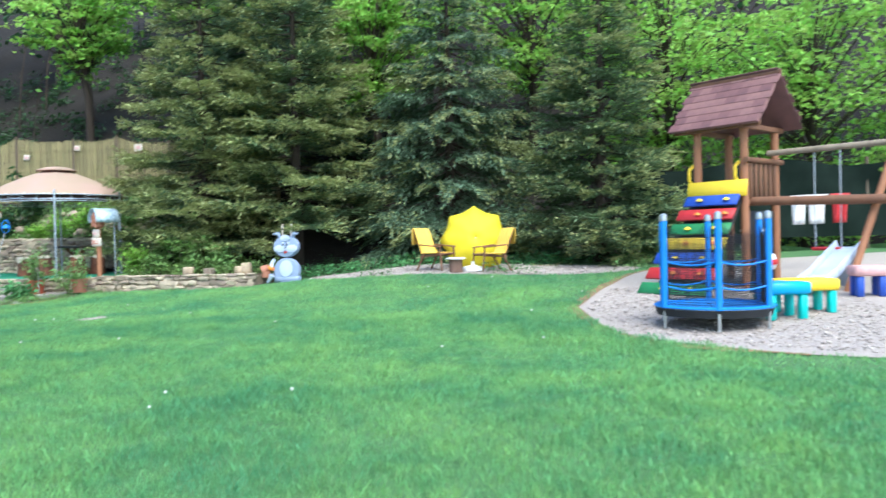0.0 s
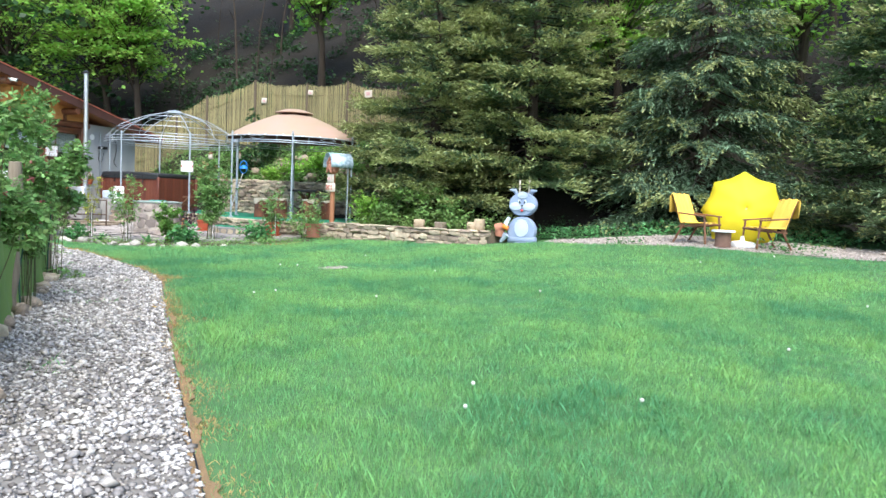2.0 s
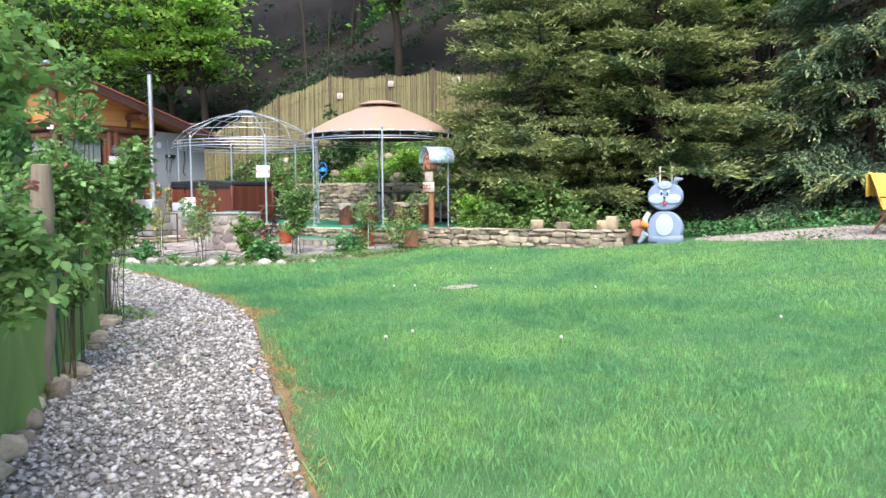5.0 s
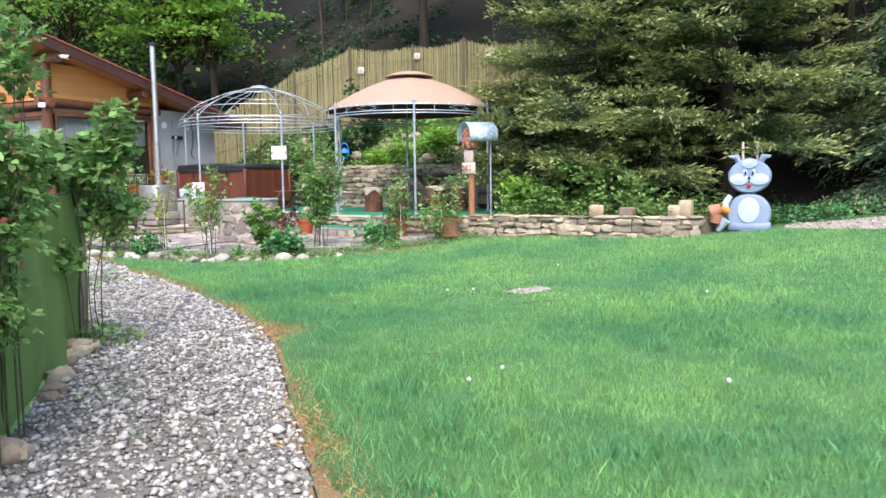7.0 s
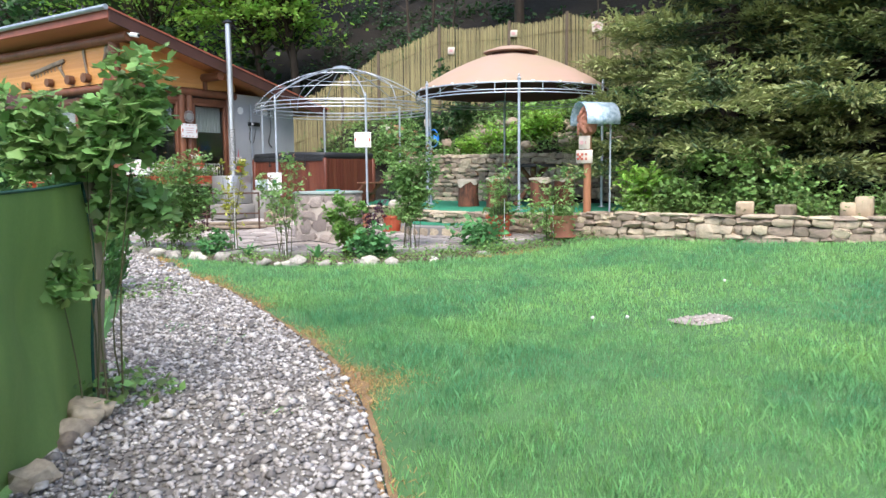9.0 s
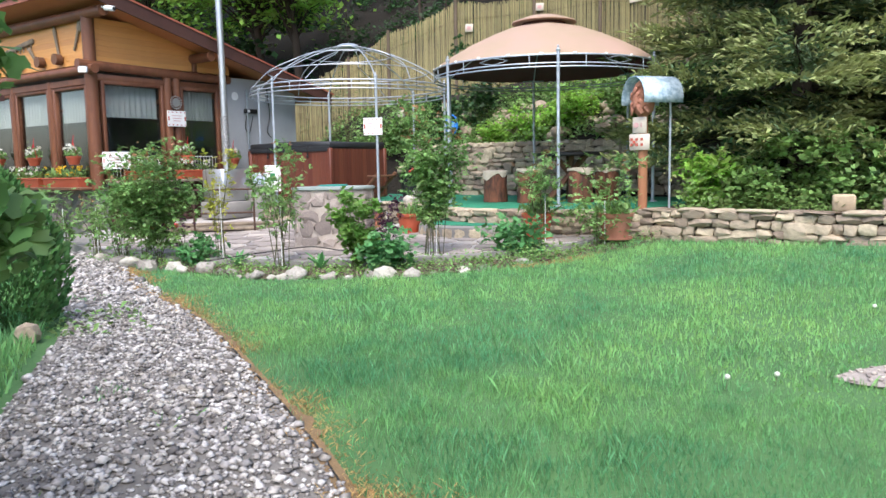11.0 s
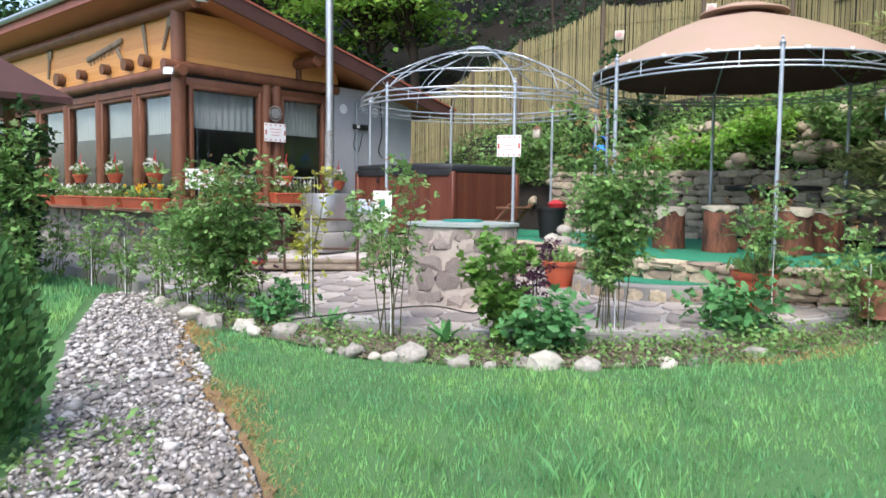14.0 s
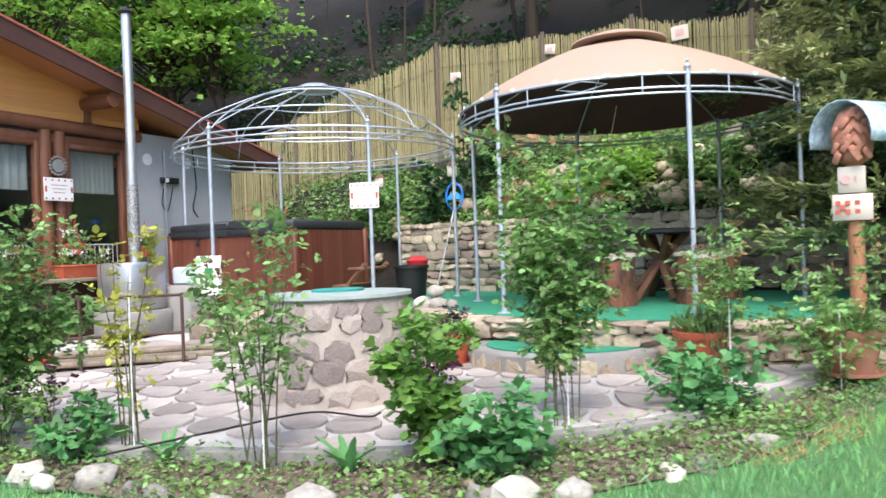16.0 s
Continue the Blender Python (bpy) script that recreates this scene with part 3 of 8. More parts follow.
def lawn_points(n, x0, x1, y0, y1):
    x, y = rng.uniform(x0, x1, n), rng.uniform(y0, y1, n)
    k = np.ones(n, bool)
    for ring in (PATH, PATIO, PLAY, STRIP, PATCH):
        k &= ~inside(ring, x, y)
    lawn = [tuple(p) for p in RIGHT[:-2]] + [(-16.3, 13.62), (-15.3, 13.68), (-14.24, 13.7), (-13.4, 14.1), (-12.8, 14.56), (-12.25, 15.18), (-11.95, 15.62), (-11.6, 16.4), (-11.2, 17.6), (-7.4, 17.6), (-6.2, 18.4), (-3.2, 17.0), (1.2, 17.6), (2.5, 18.5), (9, 19), (9, -2.2)]
    k &= inside(lawn, x, y)
    x, y = x[k], y[k]
    near = np.min(np.hypot(x[:, None] - rim[None, ::3, 0], y[:, None] - rim[None, ::3, 1]), 1)
    k = rng.uniform(size=len(x)) < np.clip((near - 0.05) / 0.35, 0.06, 1)
    return x[k], y[k]


for lo, hi, dens, hh, ww in ((0.0, 6.5, 3900, 0.052, 0.0030), (6.5, 12.0, 3600, 0.05, 0.0034), (12.0, 21.0, 1400, 0.046, 0.0075)):
    x, y = lawn_points(int(17 * (hi - lo) * dens), -17, 0 if lo else 1.5, lo, hi)
    blades("lawn_grass", x, y, hh, ww, "lush mown green lawn grass")
def dry_tufts():
    """Straw along the edging, thick in some places and thin in others."""
    n = 42000
    k = rng.integers(0, len(rim), n)
    thick = np.array([0.5 + 1.1 * noise.noise((u * 1.5, w * 1.5, 3)) for u, w in rim])
    k = k[rng.uniform(size=n) < np.clip(thick[k], 0.06, 1)]
    n = len(k)
    d = np.abs(rng.normal(0, 0.19, n)) * np.clip(thick[k], 0.3, 1.3) - 0.02
    t = rim[np.minimum(k + 1, len(rim) - 1)] - rim[np.maximum(k - 1, 0)]
    t /= np.hypot(t[:, 0], t[:, 1])[:, None] + 1e-9
    x = rim[k, 0] + t[:, 1] * d + rng.normal(0, 0.06, n)
    y = rim[k, 1] - t[:, 0] * d + rng.normal(0, 0.06, n)
    blades("dry_grass", x, y, 0.022, 0.0035, "dry straw-coloured grass beside the edging", material=STRAW, lean=1.6)


STRAW = mat("straw", (0.58, 0.38, 0.16), (0.34, 0.22, 0.10), 0.8, 2, 20, 0, island=0.4, trans=0.2)
dry_tufts()
x, y = lawn_points(26000, -17, 0, 3.5, 14)
blades("lawn_grass", x, y, 0.075, 0.0024, "longer blades standing above the mown lawn", lean=0.6)
side = [(-18.9, 13.6), (-16.4, 12.3), (-14.2, 11.3), (-12.6, 10.2), (-11.0, 9.0), (-13, 8.5), (-24, 8.5), (-24, 13.9), (-19.4, 14.2)]
x, y = scatter(side, 900)
blades("lawn_grass", x, y, 0.09, 0.012, "rough grass beside the thuja")
x, y = lawn_points(50000, 1.5, 5.0, 0, 7.5)
blades("lawn_grass", x, y, 0.06, 0.0065, "lush mown green lawn grass")
x, y = lawn_points(22000, 0, 2.0, 6.5, 13.0)
blades("lawn_grass", x, y, 0.06, 0.008, "lush mown green lawn grass")
x, y = lawn_points(75000, 0, 9, -2.2, 19)
blades("lawn_grass", x, y, 0.055, 0.013, "lush mown green lawn grass")

# weeds pushing up through the gravel
spots = [(-7.6, 6.6), (-9.2, 8.0), (-9.6, 9.2), (-10.7, 9.2), (-11.8, 10.3), (-14.9, 12.0), (-6.2, 5.2), (-8.3, 7.6), (-11.1, 10.2)]
k = rng.integers(0, len(spots), 320)
c = np.array(spots)[k]
x, y = c[:, 0] + rng.normal(0, 0.10, len(k)), c[:, 1] + rng.normal(0, 0.10, len(k))
keep = inside(PATH, x, y)
blades("path_weeds", x[keep], y[keep], 0.04, 0.006, "thin grass and weeds growing in the gravel", lean=1.1)

# ---------------------------------------------------------------- plants


def diamonds(P, D, N, length, width, bend=0.15):
    """Leaf shapes: corners base, side, tip, side, along D, lying across N."""
    D = D / (np.linalg.norm(D, axis=1, keepdims=True) + 1e-9)
    S = np.cross(D, N)
    S /= np.linalg.norm(S, axis=1, keepdims=True) + 1e-9
    U = np.cross(S, D)
    length, width = np.asarray(length).reshape(-1, 1), np.asarray(width).reshape(-1, 1)
    mid = P + D * length * 0.5
    c = np.stack([P, mid + S * width / 2 + U * length * bend, P + D * length, mid - S * width / 2 + U * length * bend], 1)
    return c.reshape(-1, 3)


def ovals(P, D, N, length, width, lobed=False):
    """Leaves of six corners: pointed ovals, or broad wedges with a notched tip."""
    D = D / (np.linalg.norm(D, axis=1, keepdims=True) + 1e-9)
    S = np.cross(D, N)
    S /= np.linalg.norm(S, axis=1, keepdims=True) + 1e-9
    U = np.cross(S, D)
    length, width = np.asarray(length).reshape(-1, 1), np.asarray(width).reshape(-1, 1)
    shape = ((0, 0, 0), (0.62, 0.5, 0.06), (1.0, 0.34, 0.0), (0.86, 0, -0.04), (1.0, -0.34, 0.0), (0.62, -0.5, 0.06)) if lobed else ((0, 0, 0), (0.3, 0.42, 0.05), (0.68, 0.38, 0.03), (1.0, 0, -0.08), (0.68, -0.38, 0.03), (0.3, -0.42, 0.05))
    return np.stack([P + D * length * a + S * width * b + U * length * c for a, b, c in shape], 1).reshape(-1, 3)


def leafage(P, D, N, size, q, kind):
    """Compound leaves: a rose's five leaflets on a stalk, or three broad lobes at a stalk's end."""
    n = len(P)
    D = D / (np.linalg.norm(D, axis=1, keepdims=True) + 1e-9)
    S = np.cross(D, N)
    S /= np.linalg.norm(S, axis=1, keepdims=True) + 1e-9
    big = size * q.uniform(0.65, 1.3, (n, 1))
    plan = ((0.4, -1, 0.75), (0.4, 1, 0.75), (0.85, -1, 0.9), (0.85, 1, 0.9), (1.15, 0, 1.0)) if kind == "rose" else ((0.6, -1, 0.9), (0.6, 1, 0.9), (0.6, 0, 1.0))
    out = []
    for along, side, k in plan:
        d = D * (0.45 if side else 1.0) + S * side * 0.9 + q.normal(0, 0.16, (n, 3))
        ln = big * k * q.uniform(0.8, 1.15, (n, 1))
        out.append(ovals(P + D * big * along, d, N + q.normal(0, 0.2, (n, 3)), ln, ln * (0.72 if kind == "rose" else 1.1), kind != "rose").reshape(n, 6, 3))
    return np.concatenate(out).reshape(-1, 3)


def spruce(x, y, h, r, seed, needle, label, bare=0.5, spacing=0.27, tips=0.3, z0=None, sprig=0.15, droop=0.0):
    """A spruce: trunk, whorls of drooping boughs, and side twigs set with sprigs of needles."""
    q = np.random.default_rng(seed)
    base = float(ground_z(x, y)) - 0.1 if z0 is None else z0
    t = thing("spruce_tree", pose(x, y, base), label, "tree", "spruces behind the lawn")
    part("trunk", Geo().tube([(0, 0, 0), (0.02, 0, h * 0.5), (0, 0, h)], [0.16 + r * 0.02, 0.10, 0.015], 8), BARK, t)
    old, young, wood = [], [], Geo()
    z = bare
    while z < h - 0.15:
        k = 1 - z / h
        reach = r * min(1.0, 1.15 * k ** 0.75)
        count = 8
        turn = q.uniform(0, 6.28)
        for i in range(count):
            az = turn + 6.283 * i / count + q.normal(0, 0.14)
            if q.uniform() < 0.08:
                continue
            ln = reach * q.uniform(0.68, 1.18) + 0.12
            bright = q.normal(0, 0.16)
            sag = ln * (0.20 + 0.25 * droop) * min(1, k * 1.5) * q.uniform(0.6, 1.4)
            s = np.linspace(0.0, 1, 9)
            out = np.array((math.cos(az), math.sin(az), 0.0))
            zz = z + q.uniform(-0.24, 0.24) + ln * s * q.normal(0.02, 0.16) * (1 - droop) - sag * s * 1.4 + sag * (1.1 - droop) * s ** 2.5
            pts = out[None] * (ln * s)[:, None]
            pts[:, 2] = zz
            wood.tube(pts[[0, 3, 6, 8]], [0.022 + 0.006 * ln, 0.016, 0.009, 0.003], 3, False)
            m = max(5, int(ln / (0.14 if out[1] > 0.45 else 0.075)))
            sb = np.sort(q.uniform(0.16, 1.0, m * 2) ** 0.8)
            root = np.stack([np.interp(sb, s, pts[:, j]) for j in range(3)], -1)
            side = np.where(q.uniform(size=len(sb)) < 0.5, 1.0, -1.0)
            perp = np.array((-out[1], out[0], 0.0))
            tl = (0.14 + 0.44 * ln * np.sin(np.clip(sb, 0.1, 1) * 2.6) ** 1.0 * 0.75 + 0.03) * q.uniform(0.6, 1.2, len(sb))
            dv = perp[None] * side[:, None] * q.uniform(0.55, 0.95, (len(sb), 1)) + out[None] * q.uniform(0.5, 0.95, (len(sb), 1))
            dv[:, 2] = q.normal(0.0 - 0.5 * droop, 0.12, len(sb))
            dv /= np.linalg.norm(dv, axis=1, keepdims=True)
            steps = np.maximum(2, (tl / (sprig * 0.42)).astype(int))
            idx = np.repeat(np.arange(len(sb)), steps)
            f = (np.concatenate([np.arange(c) for c in steps]) + q.uniform(0, 0.8, len(idx))) / np.repeat(steps, steps)
            P = root[idx] + dv[idx] * (tl[idx] * f)[:, None]
            P[:, 2] -= (0.06 + 0.3 * droop) * tl[idx] * f ** 2 - q.normal(0, 0.012, len(idx))
            D = dv[idx] + q.normal(0, 0.33, (len(idx), 3))
            D[:, 2] += 0.16 - 0.5 * droop
            N = q.normal(0, 0.42, (len(idx), 3)) + (0, -0.1, 1)
            L = sprig * q.uniform(0.7, 1.3, len(idx))
            c = diamonds(P, D, N, L, L * 0.32)
            # Outer sprigs take the pale colour, as new growth and as painted skylight.
            fresh = (f * 0.6 + sb[idx] * 0.6 + q.uniform(-0.25, 0.25, len(idx)) + bright > 1.12 - tips * 0.6)
            cc = c.reshape(-1, 4, 3)
            old.append(cc[~fresh])
            young.append(cc[fresh])
        z += spacing * q.uniform(0.8, 1.2) * (0.8 + 0.5 * z / h)
    part("branchwork", wood, BARK, t, kind="stuff")
    part("needles", soup("needles", np.concatenate(old).reshape(-1, 3), 4, needle), None, t, "dark green needle foliage", "stuff")
    part("new_growth", soup("new_growth", np.concatenate(young).reshape(-1, 3), 4, NEEDLE_TIP), None, t, "paler yellow-green shoot tips and outer sprigs coloured as sky-lit", "stuff")
    return t


def leaf_tree(x, y, h, crown, seed, leaf, label, clumps=60, per=105, size=0.13, low=0.45, lean=(0, 0), z0=None, flat=0.15):
    """A broadleaf tree: forked trunk and limbs, each limb end holding a tier of drooping leaves."""
    q = np.random.default_rng(seed)
    base = float(ground_z(x, y)) - 0.15 if z0 is None else z0
    t = thing("leafy_tree", pose(x, y, base), label, "tree", "trees on the wooded slope")
    wood, leaves = Geo(), []
    top = np.array((lean[0], lean[1], h * 0.92))
    part("trunk", Geo().tube([(0, 0, 0), top * 0.35 + (0.1, 0, 0), top * 0.7 - (0.08, 0.05, 0), top], [0.17, 0.13, 0.08, 0.02], 8), BARK, t)
    for _ in range(clumps):
        u = q.normal(size=3)
        u /= np.linalg.norm(u)
        c = np.array((lean[0], lean[1], 0)) * 0.7 + np.array((u[0] * crown, u[1] * crown, h * (low + 1) / 2 + u[2] * h * (1 - low) / 2)) * (1, 1, 1) * 1.0
        c[:2] *= q.uniform(0.2, 1.25)
        c += q.normal(0, 0.12, 3) * crown
        f = np.clip((c[2] / h) * 0.75, 0.15, 0.9)
        root = top * f
        mid = (root + c) / 2 + (0, 0, 0.25)
        wood.tube([root, mid, c], [0.045, 0.025, 0.008], 4, False)
        n = int(per * q.uniform(0.5, 1.4))
        rad = crown * q.uniform(0.18, 0.5)
        o = q.normal(0, 0.5, (n, 3)) * (rad, rad, rad * flat)
        o[:, 2] -= 0.25 * (o[:, 0] ** 2 + o[:, 1] ** 2) / rad
        P = c + o
        D = q.normal(0, 1, (n, 3)) * (1, 1, 0.4) + (0, 0, -0.25)
        N = q.normal(0, 0.45, (n, 3)) + (0, 0, 1)
        L = size * q.uniform(0.6, 1.35, n)
        leaves.append(diamonds(P, D, N, L, L * 0.72, 0.06))
    part("branchwork", wood, BARK, t, kind="stuff")
    part("crown", soup("crown", np.concatenate(leaves), 4, leaf), None, t, kind="stuff")
    return t


def shrub(name, x, y, z, h, r, seed, leaf, label, category="shrub", stems=7, n=900, size=0.055, bare=0.25, group="", flower=None, flowers=0, stake=None, lumps=9, upright=0.5, kind="rose"):
    """A bush: several arching stems with leaves gathered in loose clumps along their upper parts."""
    q = np.random.default_rng(seed)
    t = thing(name, pose(x, y, z), label, category, group)
    pts = []
    for i in range(stems):
        a = 6.283 * i / stems + q.uniform(-0.5, 0.5)
        d = np.array((math.cos(a), math.sin(a), 0)) * r * q.uniform(0.35, 1.0)
        hh = h * (q.uniform(0.55, 1.0) if i else 1.0)
        foot = r * q.uniform(0.1, 0.3)
        path = [np.array((foot * math.cos(a), foot * math.sin(a), 0)), d * 0.35 * (1 - upright * 0.4) + (0, 0, hh * 0.4) + q.normal(0, 0.1 * r, 3), d * 0.75 + (0, 0, hh * 0.78) + q.normal(0, 0.1 * r, 3), d + (0, 0, hh)]
        part("stem", Geo().tube(smooth_curve(path, 3).tolist(), [0.0055 * (1 - 0.08 * j) for j in range(10)], 4, False), STEM, t)
        s = q.uniform(bare, 1.0, max(2, lumps // 2))
        for k in s:
            j = min(2, int(k * 3))
            f = k * 3 - j
            pts.append(path[j] * (1 - f) + path[j + 1] * f)
    pts = np.array(pts)
    n = n // (5 if kind == "rose" else 3)
    k = q.integers(0, len(pts), n)
    rad = r * 0.42
    P = pts[k] + np.clip(q.normal(0, 0.5, (n, 3)), -0.85, 0.85) * (rad, rad, rad * 0.8)
    P[:, 2] = np.maximum(P[:, 2], 0.02)
    D = q.normal(0, 1, (n, 3)) * (1, 1, 0.5) + (0, 0, -0.1)
    N = q.normal(0, 0.5, (n, 3)) + (0, 0, 1)
    D += (P - pts.mean(0)) * (1, 1, 0.3) / (r + 0.05) * 0.8
    fresh = (P[:, 2] > 0.72 * h) & (q.uniform(size=n) < 0.22) if name == "rose_bush" and leaf is LEAF_ROSE else np.zeros(n, bool)
    part("leaves", soup("leaves", leafage(P[~fresh], D[~fresh], N[~fresh], size * 0.8, q, kind), 6, leaf), None, t, kind="stuff")
    if fresh.any():
        part("young_leaves", soup("young_leaves", leafage(P[fresh], D[fresh], N[fresh], size * 0.6, q, kind), 6, LEAF_RED), None, t, "reddish young shoots", "stuff")
    if flowers:
        k = q.integers(0, len(pts), flowers)
        F = pts[k] + q.normal(0, 0.5, (flowers, 3)) * (rad, rad, rad * 0.5) + (0, 0, rad * 0.35)
        k = np.repeat(np.arange(flowers), 6)
        D = q.normal(0, 1, (len(k), 3)) + (0, 0, 0.3)
        part("flowers", soup("flowers", diamonds(F[k], D, q.normal(0, 0.4, (len(k), 3)) + (0, 0, 1), np.full(len(k), 0.035), np.full(len(k), 0.03)), 4, flower), None, t, kind="stuff")
    if stake:
        part("stake", Geo().tube([(0.06, -0.03, 0), (0.06, -0.03, stake)], 0.0048, 6), WHITE, t, "thin white support stake")
    return t


def cover(name, ring, n, size, leaf, label, z_of, height=0.25, seed=1, slope=0.0, category="ground cover"):
    """Low leafy growth over a stretch of ground, in uneven tufts."""
    q = np.random.default_rng(seed)
    xs, ys = [p[0] for p in ring], [p[1] for p in ring]
    m = max(6, n // 60)
    cx, cy = q.uniform(min(xs), max(xs), m), q.uniform(min(ys), max(ys), m)
    k = q.integers(0, m, n)
    hh = height * q.uniform(0.3, 1.2, m)
    x, y = cx[k] + q.normal(0, 0.2, n), cy[k] + q.normal(0, 0.2, n)
    keep = inside(ring, x, y)
    x, y, k = x[keep], y[keep], k[keep]
    z = z_of(x, y) + hh[k] * q.uniform(0.05, 1.0, len(k))
    P = np.stack([x, y, z], -1)
    D = q.normal(0, 1, (len(k), 3)) * (1, 1, 0.4) + (0, -0.2, 0.15)
    N = q.normal(0, 0.5, (len(k), 3)) + (0, -0.25, 1)
    L = size * q.uniform(0.5, 1.4, len(k))
    tagged(new(name, soup(name, diamonds(P, D, N, L, L * 0.6, 0.08), 4, leaf)), label, category, kind="stuff")


# ---------------------------------------------------------------- spruces and wooded slope
q = random.Random(40)
for i in range(26):
    x, y = q.uniform(-28, 8), q.uniform(25.5, 33)
    z, h = float(ground_z(x, y)) - 0.2, q.uniform(3, 7)
    r, dx = q.uniform(0.02, 0.07), q.uniform(-0.8, 0.8)
    t = thing("bare_sapling", pose(x, y, z), "thin bare shaded sapling on the wooded slope", "tree", "saplings on the slope")
    part("trunk", Geo().tube([(0, 0, 0), (dx * 0.3, 0, h * 0.5), (dx, 0.1, h)], [r, r * 0.8, 0.008], 5), BARK, t)
    for k in range(5):
        f, a = q.uniform(0.25, 0.9), q.uniform(0, 6.28)
        part("branch", Geo().tube([(dx * f * 0.8, 0, h * f), (dx * f + 0.5 * math.cos(a), 0.5 * math.sin(a), h * f + 0.35)], [r * 0.4, 0.004], 4), BARK, t)
spruce(-10.1, 20.85, 10.5, 2.5, 11, NEEDLE, "broad old spruce with layered boughs and yellowish tips", bare=1.35, tips=0.8, sprig=0.125, spacing=0.4)
spruce(-7.5, 21.4, 11.0, 2.55, 15, NEEDLE, "broad spruce whose boughs hang high over the lawn's edge", bare=1.6, tips=0.7, sprig=0.125, spacing=0.38)
spruce(-3.1, 22.4, 10.0, 2.45, 12, NEEDLE_BLUE, "tall blue-green spruce with hanging twigs", bare=0.5, tips=0.26, sprig=0.125, spacing=0.36, droop=0.55)
spruce(1.2, 20.6, 9.2, 1.9, 13, NEEDLE, "dense conical spruce with olive shoot tips", bare=0.3, tips=0.3, sprig=0.12, spacing=0.3)
spruce(-9.6, 25.6, 12.0, 2.6, 14, NEEDLE_BLUE, "shaded spruce standing behind the other spruces", bare=1.5, tips=0.03, spacing=0.42, sprig=0.24)

for i, (x, y, h, c, leaf, lean, low, cl) in enumerate((
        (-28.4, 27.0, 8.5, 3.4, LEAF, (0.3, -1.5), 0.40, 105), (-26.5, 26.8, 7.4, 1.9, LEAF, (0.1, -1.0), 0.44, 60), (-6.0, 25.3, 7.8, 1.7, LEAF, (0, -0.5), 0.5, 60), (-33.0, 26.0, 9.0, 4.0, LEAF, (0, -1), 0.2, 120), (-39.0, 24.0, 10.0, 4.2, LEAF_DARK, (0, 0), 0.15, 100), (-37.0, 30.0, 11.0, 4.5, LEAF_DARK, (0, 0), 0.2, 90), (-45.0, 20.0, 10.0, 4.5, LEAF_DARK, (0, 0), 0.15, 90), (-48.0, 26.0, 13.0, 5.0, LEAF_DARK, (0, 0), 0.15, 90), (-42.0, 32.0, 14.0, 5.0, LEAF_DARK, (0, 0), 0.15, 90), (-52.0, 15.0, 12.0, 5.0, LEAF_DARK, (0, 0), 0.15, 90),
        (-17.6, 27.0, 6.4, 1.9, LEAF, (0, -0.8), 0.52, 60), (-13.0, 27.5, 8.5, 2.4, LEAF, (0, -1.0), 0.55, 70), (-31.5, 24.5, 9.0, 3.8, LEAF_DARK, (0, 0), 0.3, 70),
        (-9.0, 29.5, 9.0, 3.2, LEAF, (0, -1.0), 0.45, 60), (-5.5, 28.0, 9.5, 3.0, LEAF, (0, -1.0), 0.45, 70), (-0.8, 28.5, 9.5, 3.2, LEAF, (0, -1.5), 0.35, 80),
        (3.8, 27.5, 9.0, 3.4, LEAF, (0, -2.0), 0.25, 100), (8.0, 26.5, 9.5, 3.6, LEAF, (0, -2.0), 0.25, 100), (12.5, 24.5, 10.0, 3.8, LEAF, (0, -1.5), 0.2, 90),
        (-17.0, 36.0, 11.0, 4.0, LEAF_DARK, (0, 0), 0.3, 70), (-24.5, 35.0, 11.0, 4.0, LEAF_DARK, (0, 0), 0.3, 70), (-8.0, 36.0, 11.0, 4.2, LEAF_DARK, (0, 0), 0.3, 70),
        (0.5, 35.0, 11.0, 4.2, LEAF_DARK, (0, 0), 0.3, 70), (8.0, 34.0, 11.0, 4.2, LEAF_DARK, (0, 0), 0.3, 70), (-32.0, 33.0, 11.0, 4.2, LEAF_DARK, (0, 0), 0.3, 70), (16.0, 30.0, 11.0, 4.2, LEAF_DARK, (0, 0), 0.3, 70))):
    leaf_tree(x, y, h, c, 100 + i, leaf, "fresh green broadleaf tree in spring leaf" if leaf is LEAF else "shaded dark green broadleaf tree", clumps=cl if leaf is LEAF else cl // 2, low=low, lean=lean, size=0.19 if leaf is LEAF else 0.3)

# ---------------------------------------------------------------- patio, terrace, walls
TERRACE_Z = 0.6
TERRACE = [(-20.8, 19.0), (-17.2, 18.9), (-15.9, 18.5), (-15.0, 17.75), (-13.8, 17.3), (-12.4, 17.45), (-11.6, 17.8), (-11.3, 18.6), (-11.3, 21.4), (-20.8, 21.6)]
patio = sheet(PATIO, patio_z, -0.012).mesh("patio", MORTAR, smooth=True)
patio_ob = tagged(new("patio", patio), "irregular grey flagstones laid in pale mortar", "patio", kind="structure")
kerb = Geo()
edge = smooth_curve(PATIO[:10], 4)
for i in range(len(edge) - 1):
    a, b = edge[i], edge[i + 1]
    d = (b - a) / np.hypot(*(b - a))
    nrm = np.array((-d[1], d[0])) * 0.09
    z = float(patio_z(*a))
    kerb.prism([tuple(a), tuple(b), tuple(b + nrm), tuple(a + nrm)], -0.1, z + 0.008, 0.01)
tagged(new("patio_kerb", kerb.mesh("patio_kerb", CONCRETE)), "rough concrete kerb round the patio", "kerb", kind="structure")
